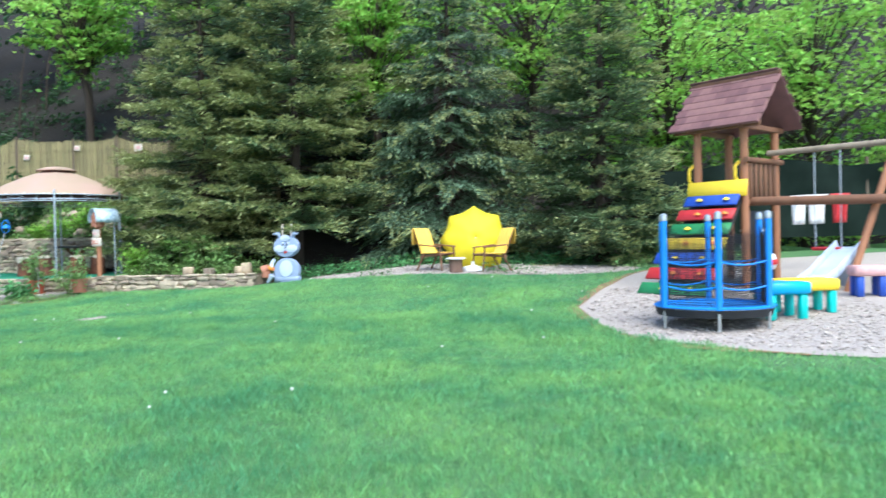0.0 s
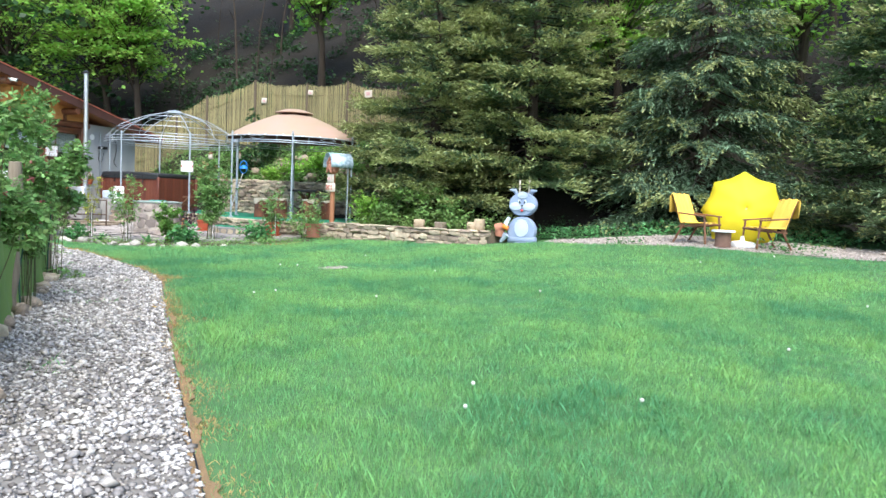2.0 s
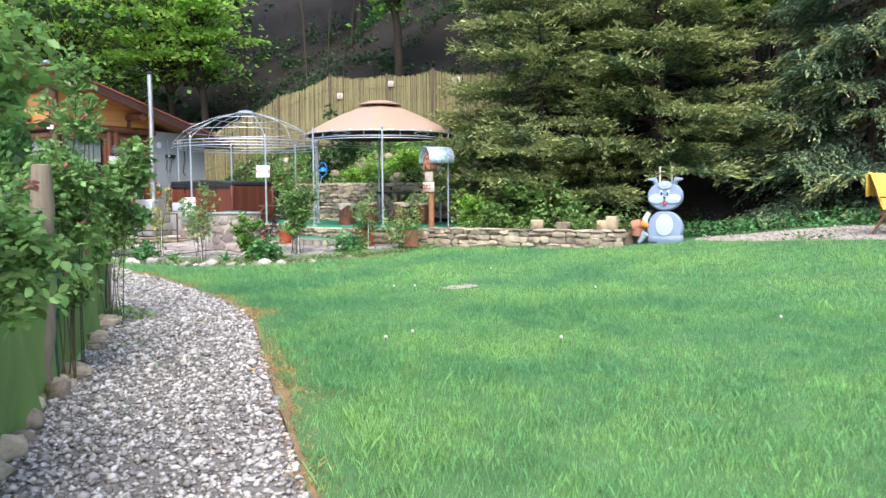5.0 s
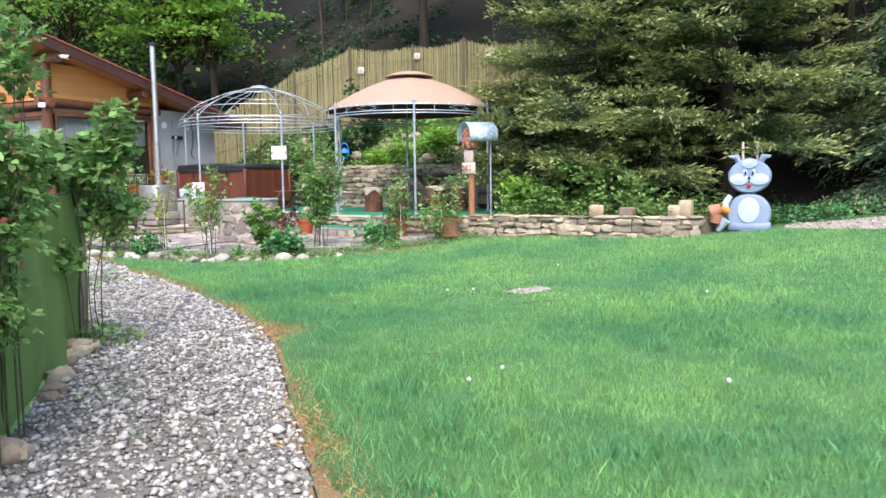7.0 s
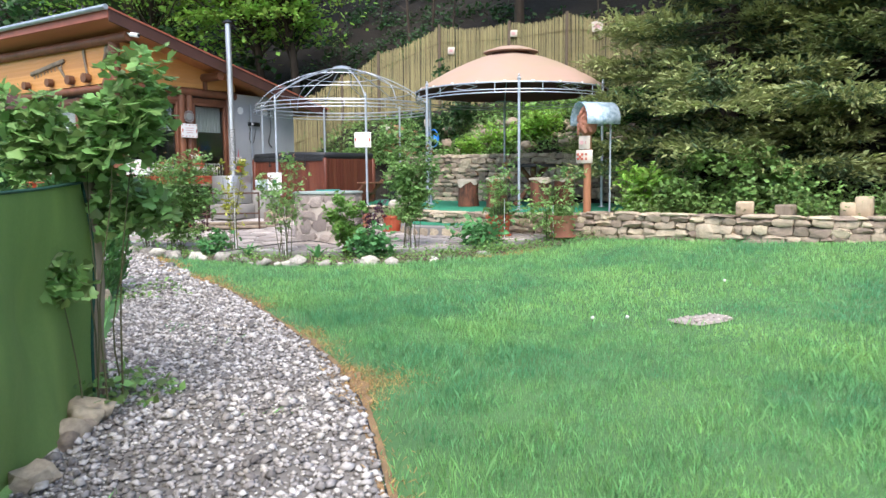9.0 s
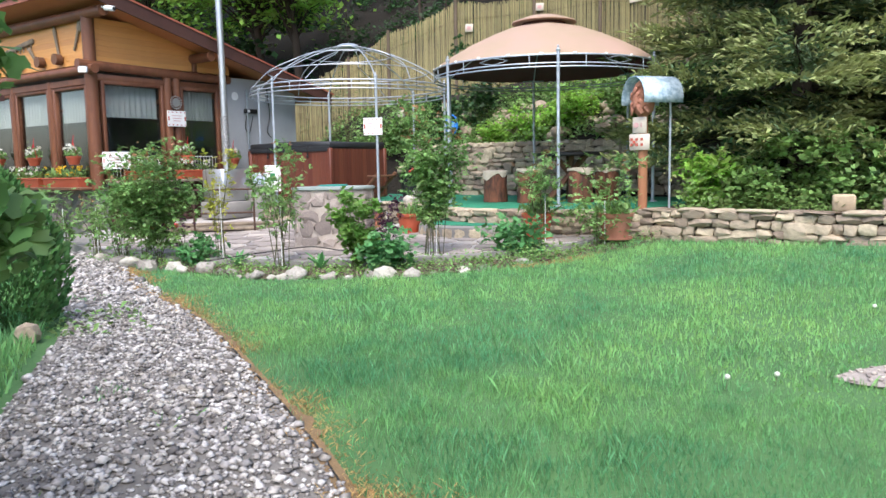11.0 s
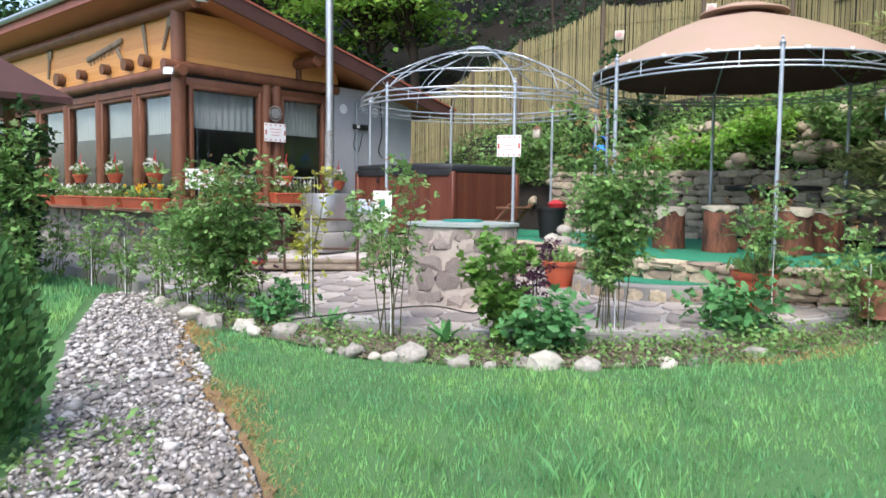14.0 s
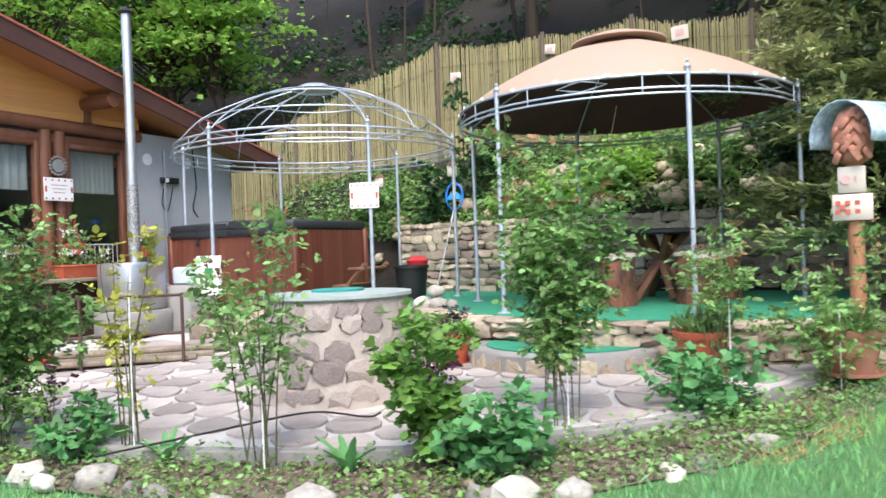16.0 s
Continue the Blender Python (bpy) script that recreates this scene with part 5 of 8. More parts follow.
def build_house():
    t = thing("house", pose(0, 0, 0), "single-storey timber house with orange boarding and a lean-to roof", "house", kind="structure")
    # stone plinth and shell
    part("plinth", Geo().box((HX - 4.5, HY + 0.12, 0.5), (9.0, 0.22, 0.9)), CONCRETE, t, "random stone plinth")
    part("end_plinth", Geo().box((HX - 0.1, HY + 1.6, 0.5), (0.2, 2.9, 0.96)), MORTAR, t)
    part("back_wall", Geo().box((HX - 4.6, HY + 4.75, 1.7), (9.0, 0.2, 3.6)), INTERIOR, t)
    part("far_wall", Geo().box((HX - 9.2, HY + 2.4, 1.9), (0.2, 4.6, 4.0)), INTERIOR, t)
    part("inner_floor", Geo().box((HX - 4.6, HY + 2.4, 0.8), (8.8, 4.5, 0.1)), INTERIOR, t)
    part("inner_ceiling", Geo().box((HX - 4.6, HY + 2.4, 3.05), (8.8, 4.5, 0.06)), INTERIOR, t)
    part("grey_wall", Geo().box((HX - 0.02, 19.75, 1.75), (0.2, 1.95, 2.75)), RENDER_GREY, t, "grey plastered wall section")
    # posts and beams
    for x in (HX, HX - 1.33, HX - 2.7, HX - 4.08, HX - 5.45, HX - 6.8, HX - 8.2):
        top = 3.98 if x == HX else 2.9
        part("post", log(Geo(), (x, HY - 0.02, 0.9), (x, HY - 0.02, top), 0.11 if x == HX else 0.07), LOG_RED, t)
    for y in (17.36, 17.56):
        part("post", log(Geo(), (HX + 0.03, y, 0.9), (HX + 0.03, y, 3.0), 0.085), LOG_RED, t)
    part("post", log(Geo(), (HX + 0.02, 18.68, 0.9), (HX + 0.02, 18.68, 3.0), 0.09), LOG_RED, t)
    part("beam", log(Geo(), (HX - 8.8, HY - 0.10, 3.02), (HX + 0.28, HY - 0.10, 3.02), 0.085), LOG_RED, t)
    part("beam", log(Geo(), (HX + 0.06, HY - 0.3, 3.10), (HX + 0.06, 18.85, 3.06), 0.085), LOG_RED, t)
    part("rail", Geo().box((HX - 4.4, HY - 0.02, 2.83), (8.6, 0.1, 0.12), bevel=0.01), LOG_RED, t)
    part("rail", Geo().box((HX - 0.0, 17.25, 2.9), (0.1, 2.85, 0.12), bevel=0.01), LOG_RED, t)
    part("wall_plate", log(Geo(), (HX - 8.8, HY - 0.05, 3.98), (HX + 0.55, HY - 0.05, 3.98), 0.10), LOG_RED, t)
    part("purlin", log(Geo(), (HX - 0.3, 18.0, 3.42), (HX + 0.6, 18.0, 3.42), 0.10), LOG_RED, t)
    part("purlin_prop", Geo().box((HX + 0.03, 18.02, 3.25), (0.08, 0.1, 0.24), bevel=0.01), LOG_RED, t)
    # boarding
    b = Geo().box((0, 0, 0), (1, 1, 1), bevel=0.03).mesh("plank", ORANGE)
    for i in range(8):
        piece("plank", b, t, sized(HX - 4.45, HY + 0.03, 3.19 + 0.095 * i, 8.6, 0.045, 0.093))
    for i in range(8):
        z = 3.22 + 0.095 * i
        lo, hi = (min(18.9, 15.35 + (4.42 - 0.17 - k) / 0.252) - 15.92 for k in (z - 0.0465, z + 0.0465))
        if hi > 0.05:
            g = Geo().add([(a * 0.0225, v, c * 0.0465) for a in (-1, 1) for c, w in ((-1, lo), (1, hi)) for v in (0, w)], [(0, 1, 3, 2), (4, 6, 7, 5), (0, 4, 5, 1), (2, 3, 7, 6), (0, 2, 6, 4), (1, 5, 7, 3)])
            piece("plank", g.mesh("plank", ORANGE), t, pose(HX, 15.92, z))
    # roof, falling towards the slope
    def slab(x0, x1, y0, y1, thick, drop, name, material, label=""):
        g = Geo()
        zz = lambda y: 4.42 - 0.252 * (y - 15.35) - drop
        vs = [(x, y, zz(y) - d) for d in (0, thick) for x, y in ((x0, y0), (x1, y0), (x1, y1), (x0, y1))]
        g.add(vs, [(0, 1, 2, 3), (7, 6, 5, 4), (0, 4, 5, 1), (1, 5, 6, 2), (2, 6, 7, 3), (3, 7, 4, 0)])
        return part(name, g, material, t, label)
    slab(HX - 9.6, HX + 0.68, 15.32, 21.4, 0.03, -0.02, "roof", ROOF_RED, "dull red sheet roof")
    slab(HX - 9.55, HX + 0.62, 15.36, 21.3, 0.05, 0.12, "soffit", SOFFIT, "brown boarded soffit")
    slab(HX + 0.62, HX + 0.66, 15.34, 21.35, 0.24, 0.0, "verge_board", FASCIA, "dark brown verge board")
    slab(HX - 9.6, HX + 0.62, 15.325, 15.36, 0.17, 0.0, "fascia", ROOF_RED, "faded red fascia board")
    part("gutter", Geo().tube([(HX - 9.6, 15.27, 4.44), (HX + 0.66, 15.27, 4.44)], 0.055, 8), GALV, t, "pale metal edge strip")
    # plinth facing
    q = random.Random(4)
    for i in range(280):
        x, z = HX - q.uniform(0.1, 8.5), q.uniform(0.16, 0.85)
        piece("stone", q.choice(WELL_STONES), t, sized(x, HY + 0.005, z, q.uniform(0.14, 0.26), 0.05, q.uniform(0.09, 0.17), 0, 0, q.uniform(-25, 25)))
    part("sill_board", Geo().box((HX - 4.4, HY - 0.16, 0.93), (8.7, 0.36, 0.06), bevel=0.01), TIMBER, t)
    return t


build_house()
for a, b in zip((HX - 1.33, HX - 2.7, HX - 4.08, HX - 5.45, HX - 6.8, HX - 8.2), (HX, HX - 1.33, HX - 2.7, HX - 4.08, HX - 5.45, HX - 6.8)):
    window("window_1", a + 0.07, HY, b - 0.07 - (0.06 if b == HX else 0), HY, 0.96, 2.78, "brown-framed window with a short lace curtain")
window("window_2", HX, 15.98, HX, 17.28, 1.0, 2.86, "brown-framed window with a short lace curtain")
window("window_2", HX, 17.65, HX, 18.6, 1.0, 2.86, "brown-framed window with a short lace curtain")

# ---------------------------------------------------------------- stove pipe
t = thing("stove", pose(-19.9, 17.95, 0.3), "steel garden stove with a tall flue pipe", "stove")
part("flue", Geo().tube([(0, 0, 0.9), (0, 0, 4.2)], 0.062, 14), STEEL, t, "long shiny flue pipe")
part("guard", Geo().tube([(0, 0, 1.02), (0, 0, 1.95)], 0.075, 14), mat("perforated_guard", (0.5, 0.5, 0.5), (0.12, 0.12, 0.12), 0.5, 60, 120, 0.5, metal=0.6, amount=3), t, "perforated heat guard")
part("rain_cap", Geo().lathe([(0.10, 4.2), (0.11, 4.22), (0.02, 4.29)], 14), BLACK, t)
part("firebox", Geo().box((0.05, -0.1, 0.62), (0.62, 0.6, 0.62), bevel=0.03), STEEL, t)
part("base", Geo().box((0.05, -0.1, 0.15), (0.7, 0.68, 0.32), bevel=0.02), CONCRETE, t)

# ---------------------------------------------------------------- netting fence beside the path
NET_LINE = [(-5.3, 3.75), (-6.55, 4.85), (-8.45, 6.72), (-10.55, 8.82)]


def netting_panel(a, b, h):
    t = thing("netting_fence", pose(a[0], a[1], 0), "green privacy netting stretched between rough posts", "fence", "netting along the path")
    dx, dy = b[0] - a[0], b[1] - a[1]
    ln = math.hypot(dx, dy)
    nx, ny = -dy / ln, dx / ln
    g = Geo()
    n, rows = 26, 9
    for j in range(rows):
        for i in range(n + 1):
            s, k = i / n, j / (rows - 1)
            off = 0.06 * math.sin(s * 9 + k * 2) * (1 - abs(2 * k - 1)) + 0.09 * noise.noise((s * 6, k * 2, ln)) * (1 - 0.7 * k)
            g.v.append((dx * s + nx * off, dy * s + ny * off, 0.04 + (h - 0.05) * k - 0.03 * math.sin(math.pi * s) * k))
    for j in range(rows - 1):
        for i in range(n):
            f = (j * (n + 1) + i, j * (n + 1) + i + 1, (j + 1) * (n + 1) + i + 1, (j + 1) * (n + 1) + i)
            g.f.append(f)
            g.m.append(0)
    part("netting", g, NETTING, t)
    part("top_hem", Geo().tube([g.v[(rows - 1) * (n + 1) + i] for i in range(n + 1)], 0.008, 5), NET_EDGE, t)
    part("end_hem", Geo().tube([g.v[j * (n + 1) + n] for j in range(rows)], 0.012, 5), NET_EDGE, t)
    return t


for a, b in zip(NET_LINE[:-1], NET_LINE[1:]):
    netting_panel(a, b, 1.22)
for x, y, r, h, lean in ((-6.42, 4.66, 0.068, 1.55, 0.10), (-8.42, 6.62, 0.065, 1.5, 0.04), (-10.62, 8.9, 0.05, 1.35, 0.0)):
    q = random.Random(int(-x * 10))
    pts = [(x + lean * z + q.uniform(-0.02, 0.02), y + q.uniform(-0.02, 0.02), z) for z in np.linspace(-0.1, h, 7)]
    solid("fence_post", Geo().tube(pts, [r * q.uniform(0.85, 1.15) for _ in pts], 9), OLD_WOOD, "rough weathered grey wooden fence post", "post", "posts of the netting fence")

# solar lamp on the post
t = thing("solar_lamp", pose(-6.2, 4.68, 1.3), "small black solar spot lamp fixed to a post", "lamp")
part("head", Geo().box((0, 0, 0.03), (0.07, 0.07, 0.08), 40, 20, bevel=0.02), BLACK, t)
part("lens", Geo().box((0.03, -0.03, 0.03), (0.03, 0.012, 0.045), 40, 20, bevel=0.006), WHITE, t)

# stones under the fence
q = random.Random(5)
for i in range(46):
    s = q.uniform(0, 1)
    k = min(2, int(s * 3))
    f = s * 3 - k
    a, b = NET_LINE[k], NET_LINE[k + 1]
    x, y = a[0] + (b[0] - a[0]) * f, a[1] + (b[1] - a[1]) * f
    w = q.uniform(0.12, 0.26)
    solid("edging_stone", q.choice(STONES[:3] + ROUND_STONES), None, "angular tan stone edging the foot of the fence", "stone", "stones along the fence",
          m=sized(x + 0.16 + q.uniform(-0.08, 0.12), y - 0.14 + q.uniform(-0.12, 0.1), w * 0.22, w, w * 0.75, w * 0.6, q.uniform(0, 180), q.uniform(-12, 12)))

# climbers on the fence and growth behind it
for i, (x, y, h, r, n, sz) in enumerate(((-6.42, 4.86, 1.95, 0.40, 1500, 0.055), (-7.15, 5.15, 1.9, 0.34, 900, 0.055), (-8.52, 6.88, 2.2, 0.29, 1600, 0.055), (-8.85, 7.2, 2.05, 0.27, 1000, 0.055), (-10.42, 8.85, 1.8, 0.42, 1000, 0.075), (-10.3, 8.68, 1.5, 0.3, 500, 0.08))):
    shrub("climbing_rose", x, y, 0, h, r, 200 + i, LEAF_ROSE, "climbing rose with bare lower stems trained on the fence", "rose", stems=5 if i < 4 else 3, n=int(n * (4.0 if i < 4 else 2.2)), size=sz, bare=(0.74, 0.66, 0.34, 0.34, 0.78, 0.8)[i], group="climbers on the netting fence", upright=0.9, lumps=8, kind="rose" if i < 4 else "lobed", flower=PETAL_PINK, flowers=(4, 3, 22, 14, 0, 0)[i])
for i, (x, y, h, r) in enumerate(((-8.0, 4.9, 1.75, 0.7), (-9.4, 6.3, 1.7, 0.7), (-10.6, 7.6, 1.65, 0.6), (-7.0, 3.9, 1.7, 0.6), (-11.6, 8.2, 1.6, 0.6))):
    shrub("garden_shrub", x, y, 0, h, r, 230 + i, LEAF_DARK if i % 2 else LEAF_ROSE, "dense green shrub behind the netting fence", "shrub", stems=10, n=3200, size=0.07, bare=0.15, group="shrubs behind the fence", kind="lobed")


def thuja(x, y, h, r, seed, label):
    """A clipped conifer: upright sprays all over a tapering body."""
    q = np.random.default_rng(seed)
    t = thing("thuja", pose(x, y, 0), label, "conifer", "thujas left of the path")
    n = int(5200 * h * r / 0.8) + 1500
    f = q.uniform(0.0, 1, n)
    prof = np.sin(np.clip(0.12 + f * 0.9, 0, 1) ** 0.75 * math.pi * 0.98) ** 0.6
    rad = r * prof * q.uniform(0.62, 1.0, n)
    a = q.uniform(0, 6.283, n)
    P = np.stack([rad * np.cos(a), rad * np.sin(a), 0.04 + f * h * 0.97], -1)
    D = np.stack([np.cos(a) * 0.6, np.sin(a) * 0.6, np.full(n, 0.9)], -1) + q.normal(0, 0.3, (n, 3))
    N = np.stack([-np.sin(a), np.cos(a), np.zeros(n)], -1) + q.normal(0, 0.5, (n, 3))
    L = q.uniform(0.04, 0.085, n)
    part("trunk", Geo().tube([(0, 0, 0), (0, 0, h * 0.9)], [0.05, 0.01], 6), BARK, t)
    part("sprays", soup("sprays", diamonds(P, D, N, L, L * 0.45), 4, LEAF_THUJA), None, t, kind="stuff")


thuja(-14.2, 10.85, 1.25, 0.55, 1, "clipped rounded thuja beside the gravel")
thuja(-11.5, 7.95, 3.7, 0.5, 2, "tall dense dark green thuja behind the fence")
thuja(-10.9, 7.75, 2.3, 0.45, 3, "dense thuja close behind the fence")
thuja(-12.25, 8.9, 2.8, 0.36, 4, "slim pointed thuja behind the fence")
thuja(-12.9, 9.2, 2.6, 0.34, 5, "slim pointed thuja behind the fence")
for x, y, w in ((-13.55, 10.75, 0.2), (-14.6, 11.45, 0.2)):
    solid("border_stone", STONES[3], None, "flat grey stone at the foot of the thuja", "stone", m=sized(x, y, 0.07, w, w * 0.7, 0.16, 30))

# ---------------------------------------------------------------- flagstones


def cell(p, others, reach):
    """The part of the plane nearer to p than to any of the others, cut to a square."""
    ring = [np.array((p[0] + a * reach, p[1] + b * reach)) for a, b in ((-1, -1), (1, -1), (1, 1), (-1, 1))]
    for o in others:
        m, d = (p + o) / 2, o - p
        out = []
        for i in range(len(ring)):
            a, b = ring[i], ring[(i + 1) % len(ring)]
            fa, fb = np.dot(a - m, d), np.dot(b - m, d)
            if fa <= 0:
                out.append(a)
            if (fa < 0) != (fb < 0):
                out.append(a + (b - a) * fa / (fa - fb))
        ring = out
        if len(ring) < 3:
            return []
    return ring


def flagstones():
    q = np.random.default_rng(3)
    pts = []
    for j, y in enumerate(np.arange(14.1, 18.3, 0.32)):
        for x in np.arange(-18.6, -11.4, 0.39):
            pts.append((x + (j % 2) * 0.195 + q.uniform(-0.13, 0.13), y + q.uniform(-0.11, 0.11)))
    pts = np.array(pts)
    made = 0
    for p in pts:
        if not inside(PATIO, p[0], p[1]) or (p[0] < -19.0) or made >= 300:
            continue
        d = np.hypot(*(pts - p).T)
        ring = cell(p, pts[(d > 1e-6) & (d < 1.1)], 0.5)
        if len(ring) < 3:
            continue
        c = sum(ring) / len(ring)
        gap = q.uniform(0.84, 0.91)
        ring = [c + (v - c) * gap for v in ring]
        soft = []
        for i in range(len(ring)):
            a, b, e = ring[i - 1], ring[i], ring[(i + 1) % len(ring)]
            soft += [tuple(b + (a - b) * 0.22), tuple(b + (e - b) * 0.22)]
        if not all(inside(PATIO, np.array([v[0] for v in soft]), np.array([v[1] for v in soft]))):
            continue
        z = float(patio_z(*c))
        g = Geo().prism([(v[0] - c[0], v[1] - c[1]) for v in soft], -0.02, q.uniform(0.004, 0.014), 0.004)
        piece("flagstone", g.mesh("flagstone", FLAG), patio_ob, pose(c[0], c[1], z, 2.4 + q.uniform(-0.5, 0.5), q.uniform(-0.5, 0.5)))
        made += 1


# ---------------------------------------------------------------- rose bed
LEAF_LUSH = mat("lush_leaf", (0.21, 0.37, 0.075), (0.11, 0.24, 0.055), 0.5, 2, 12, 0, island=0.4, trans=0.4)
LEAF_COLUMBINE = mat("columbine_leaf", (0.13, 0.33, 0.11), (0.075, 0.22, 0.075), 0.55, 2, 12, 0, island=0.35, trans=0.3)
ROSES = [
    ("rose_bush", -16.66, 13.98, 1.5, 0.56, 13500, LEAF_ROSE, "large bushy rose with fresh green leaves", None, 0, None, 0.28),
    ("rose_bush", -17.35, 13.98, 1.0, 0.34, 1500, LEAF_ROSE, "leafy rose beside the path end", None, 0, 0.8, 0.3),
    ("rose_bush", -15.64, 14.24, 1.4, 0.2, 650, LEAF_YELLOW, "thin rose with yellowing leaves on a white stake", None, 0, 1.0, 0.35),
    ("rose_bush", -14.64, 14.28, 1.5, 0.36, 1900, LEAF_ROSE, "tall open rose on bare stems", None, 0, 0.75, 0.42),
    ("rose_bush", -13.24, 15.45, 2.05, 0.44, 8500, LEAF_ROSE, "tall full rose bush with bare lower stems", None, 0, 0.45, 0.36),
    ("columbine", -13.71, 14.58, 0.85, 0.26, 1300, LEAF_LUSH, "columbine clump with rounded bright leaves", None, 0, None, 0.15),
    ("columbine", -13.36, 14.66, 0.42, 0.36, 1100, LEAF_COLUMBINE, "low spreading columbine leaves", None, 0, None, 0.1),
    ("shrub", -12.5, 16.15, 0.46, 0.40, 1500, LEAF_COLUMBINE, "low dark green shrub at the bed's end", None, 0, None, 0.05),
    ("rose_bush", -11.75, 17.0, 1.3, 0.46, 2200, LEAF_ROSE, "open young rose beside the clay pot", None, 0, 0.7, 0.4),
    ("rose_bush", -12.45, 16.75, 1.45, 0.3, 1400, LEAF_ROSE, "open rose on a white stake beside the pot", None, 0, 0.8, 0.5),
    ("rose_bush", -18.0, 14.02, 0.9, 0.3, 900, LEAF_ROSE, "sparse rose at the patio's edge", None, 0, 0.7, 0.3),
    ("violet_flower", -16.15, 14.05, 0.55, 0.22, 300, LEAF_ROSE, "leafy clump with small violet flowers", LEAF_PURPLE, 22, None, 0.2),
    ("leafy_plant", -15.9, 14.1, 0.36, 0.3, 500, LEAF_COLUMBINE, "low broad-leaved plant in the bed", None, 0, None, 0.05),
    ("heuchera", -14.42, 16.0, 0.62, 0.24, 700, LEAF_PURPLE, "dark purple foliage plant beside the well", None, 0, 0.45, 0.2),
]
for i, (name, x, y, h, r, n, leaf, label, fl, nf, stake, bare) in enumerate(ROSES):
    broad = name in ("columbine", "leafy_plant", "shrub")
    shrub(name, x, y, 0.04 if name != "heuchera" else 0.18, h, r, 300 + i, leaf, label, "plant", stems=6 if r < 0.3 else 10, n=n, size=0.075 if broad else 0.06, bare=bare, group="plants of the rose bed", flower=fl, flowers=nf, stake=stake, upright=0.7, lumps=9 if broad else 14, kind="lobed" if broad else "rose")


def poppy_leaves(x, y, seed):
    """A rosette of long, upright, wavy leaves."""
    rnd = random.Random(seed)
    t = thing("leafy_plant", pose(x, y, 0.03), "upright rosette of long pale green poppy leaves", "plant", "plants of the rose bed")
    for k in range(8):
        a, ln, lean = k * 2.4, rnd.uniform(0.16, 0.30), rnd.uniform(0.3, 0.9)
        g = Geo()
        for i in range(7):
            f = i / 6
            o, w = lean * ln * f ** 1.5, 0.032 * math.sin(math.pi * (0.12 + 0.86 * f)) * (1.15 if i % 2 else 0.8)
            c = Vector((o * math.cos(a), o * math.sin(a), ln * (f - 0.35 * lean * f * f)))
            sd = Vector((-math.sin(a), math.cos(a), 0)) * w
            g.v += [tuple(c - sd), tuple(c + Vector((0, 0, -0.012))), tuple(c + sd)]
        for i in range(6):
            g.f += [(3 * i, 3 * i + 1, 3 * i + 4, 3 * i + 3), (3 * i + 1, 3 * i + 2, 3 * i + 5, 3 * i + 4)]
            g.m += [0, 0]
        part("leaf", g, LEAF_COLUMBINE, t)


poppy_leaves(-14.11, 14.4, 5)
poppy_leaves(-15.3, 14.2, 6)

BED_STONE = mat("bed_stone", (0.46, 0.43, 0.38), (0.25, 0.23, 0.20), 0.9, 7, 45, 0.6, obj=0.45, dist=0.02)
BED_STONES = [round_stone("stone", BED_STONE, 120 + i) for i in range(6)] + [stone_mesh("stone", BED_STONE, 130 + i, 0.25) for i in range(2)]
WHITE_STONES = PALE_STONES + [stone_mesh("stone", PALE_STONE, 140 + i, 0.25) for i in range(2)]
q = random.Random(77)
edge = smooth_curve([(-17.9, 13.95), (-16.1, 13.6), (-15.3, 13.68), (-14.24, 13.68), (-13.4, 14.1), (-12.8, 14.58), (-12.27, 15.2), (-12.0, 15.6), (-11.65, 16.4), (-11.3, 17.3)], 28)
s, last = 0.0, edge[0]
for p in edge[1:]:
    s -= np.hypot(*(p - last))
    last = p
    if s <= 0:
        w = q.choice((0.09, 0.13, 0.18, 0.24)) * q.uniform(0.8, 1.2)
        solid("bed_stone", q.choice(q.choice((WHITE_STONES, BED_STONES, BED_STONES))), None, "rough pale field stone edging the rose bed", "stone", "stones edging the rose bed",
              m=sized(p[0] + q.uniform(-0.07, 0.07), p[1] + q.uniform(-0.04, 0.12), 0.03 + w * 0.12, w, w * q.uniform(0.65, 0.95), w * q.uniform(0.55, 0.85), q.uniform(0, 180), q.uniform(-20, 20)))
        s = w * q.uniform(0.35, 1.4)
pebbles("bed_litter", BED, 420, 0.028, mat("bed_crumb", (0.20, 0.16, 0.12), (0.10, 0.08, 0.06), 1.0, 9, 60, 0.4, island=0.5), "crumbs of soil and small stones in the rose bed", lambda x, y: lawn_z(x, y) + 0.02)
x, y = scatter(BED, 2600)
near = np.min(np.hypot(x[:, None] - edge[None, ::4, 0], y[:, None] - edge[None, ::4, 1] + 0.15), 1)
k = rng.uniform(size=len(x)) < np.clip(1.0 - near / 0.3, 0.1, 0.9)
blades("bed_grass", x[k], y[k], 0.06, 0.004, "grass creeping into the rose bed", lean=0.9)
x, y = scatter([(-12.5, 15.35), (-12.0, 15.15), (-11.55, 15.9), (-11.5, 16.5), (-11.95, 16.3)], 1500)
blades("dry_grass", x, y, 0.035, 0.005, "dry straw-coloured grass at the bed's end", material=STRAW, lean=1.6)
cover("bed_weeds", BED, 14000, 0.035, LEAF_LUSH, "small pale weeds between the roses", lambda x, y: lawn_z(x, y) + 0.02, 0.08, 26)
cover("bed_weeds", BED, 19000, 0.04, LEAF_ROSE, "low weeds and clover between the roses", lambda x, y: lawn_z(x, y) + 0.02, 0.16, 6)

# ---------------------------------------------------------------- pots


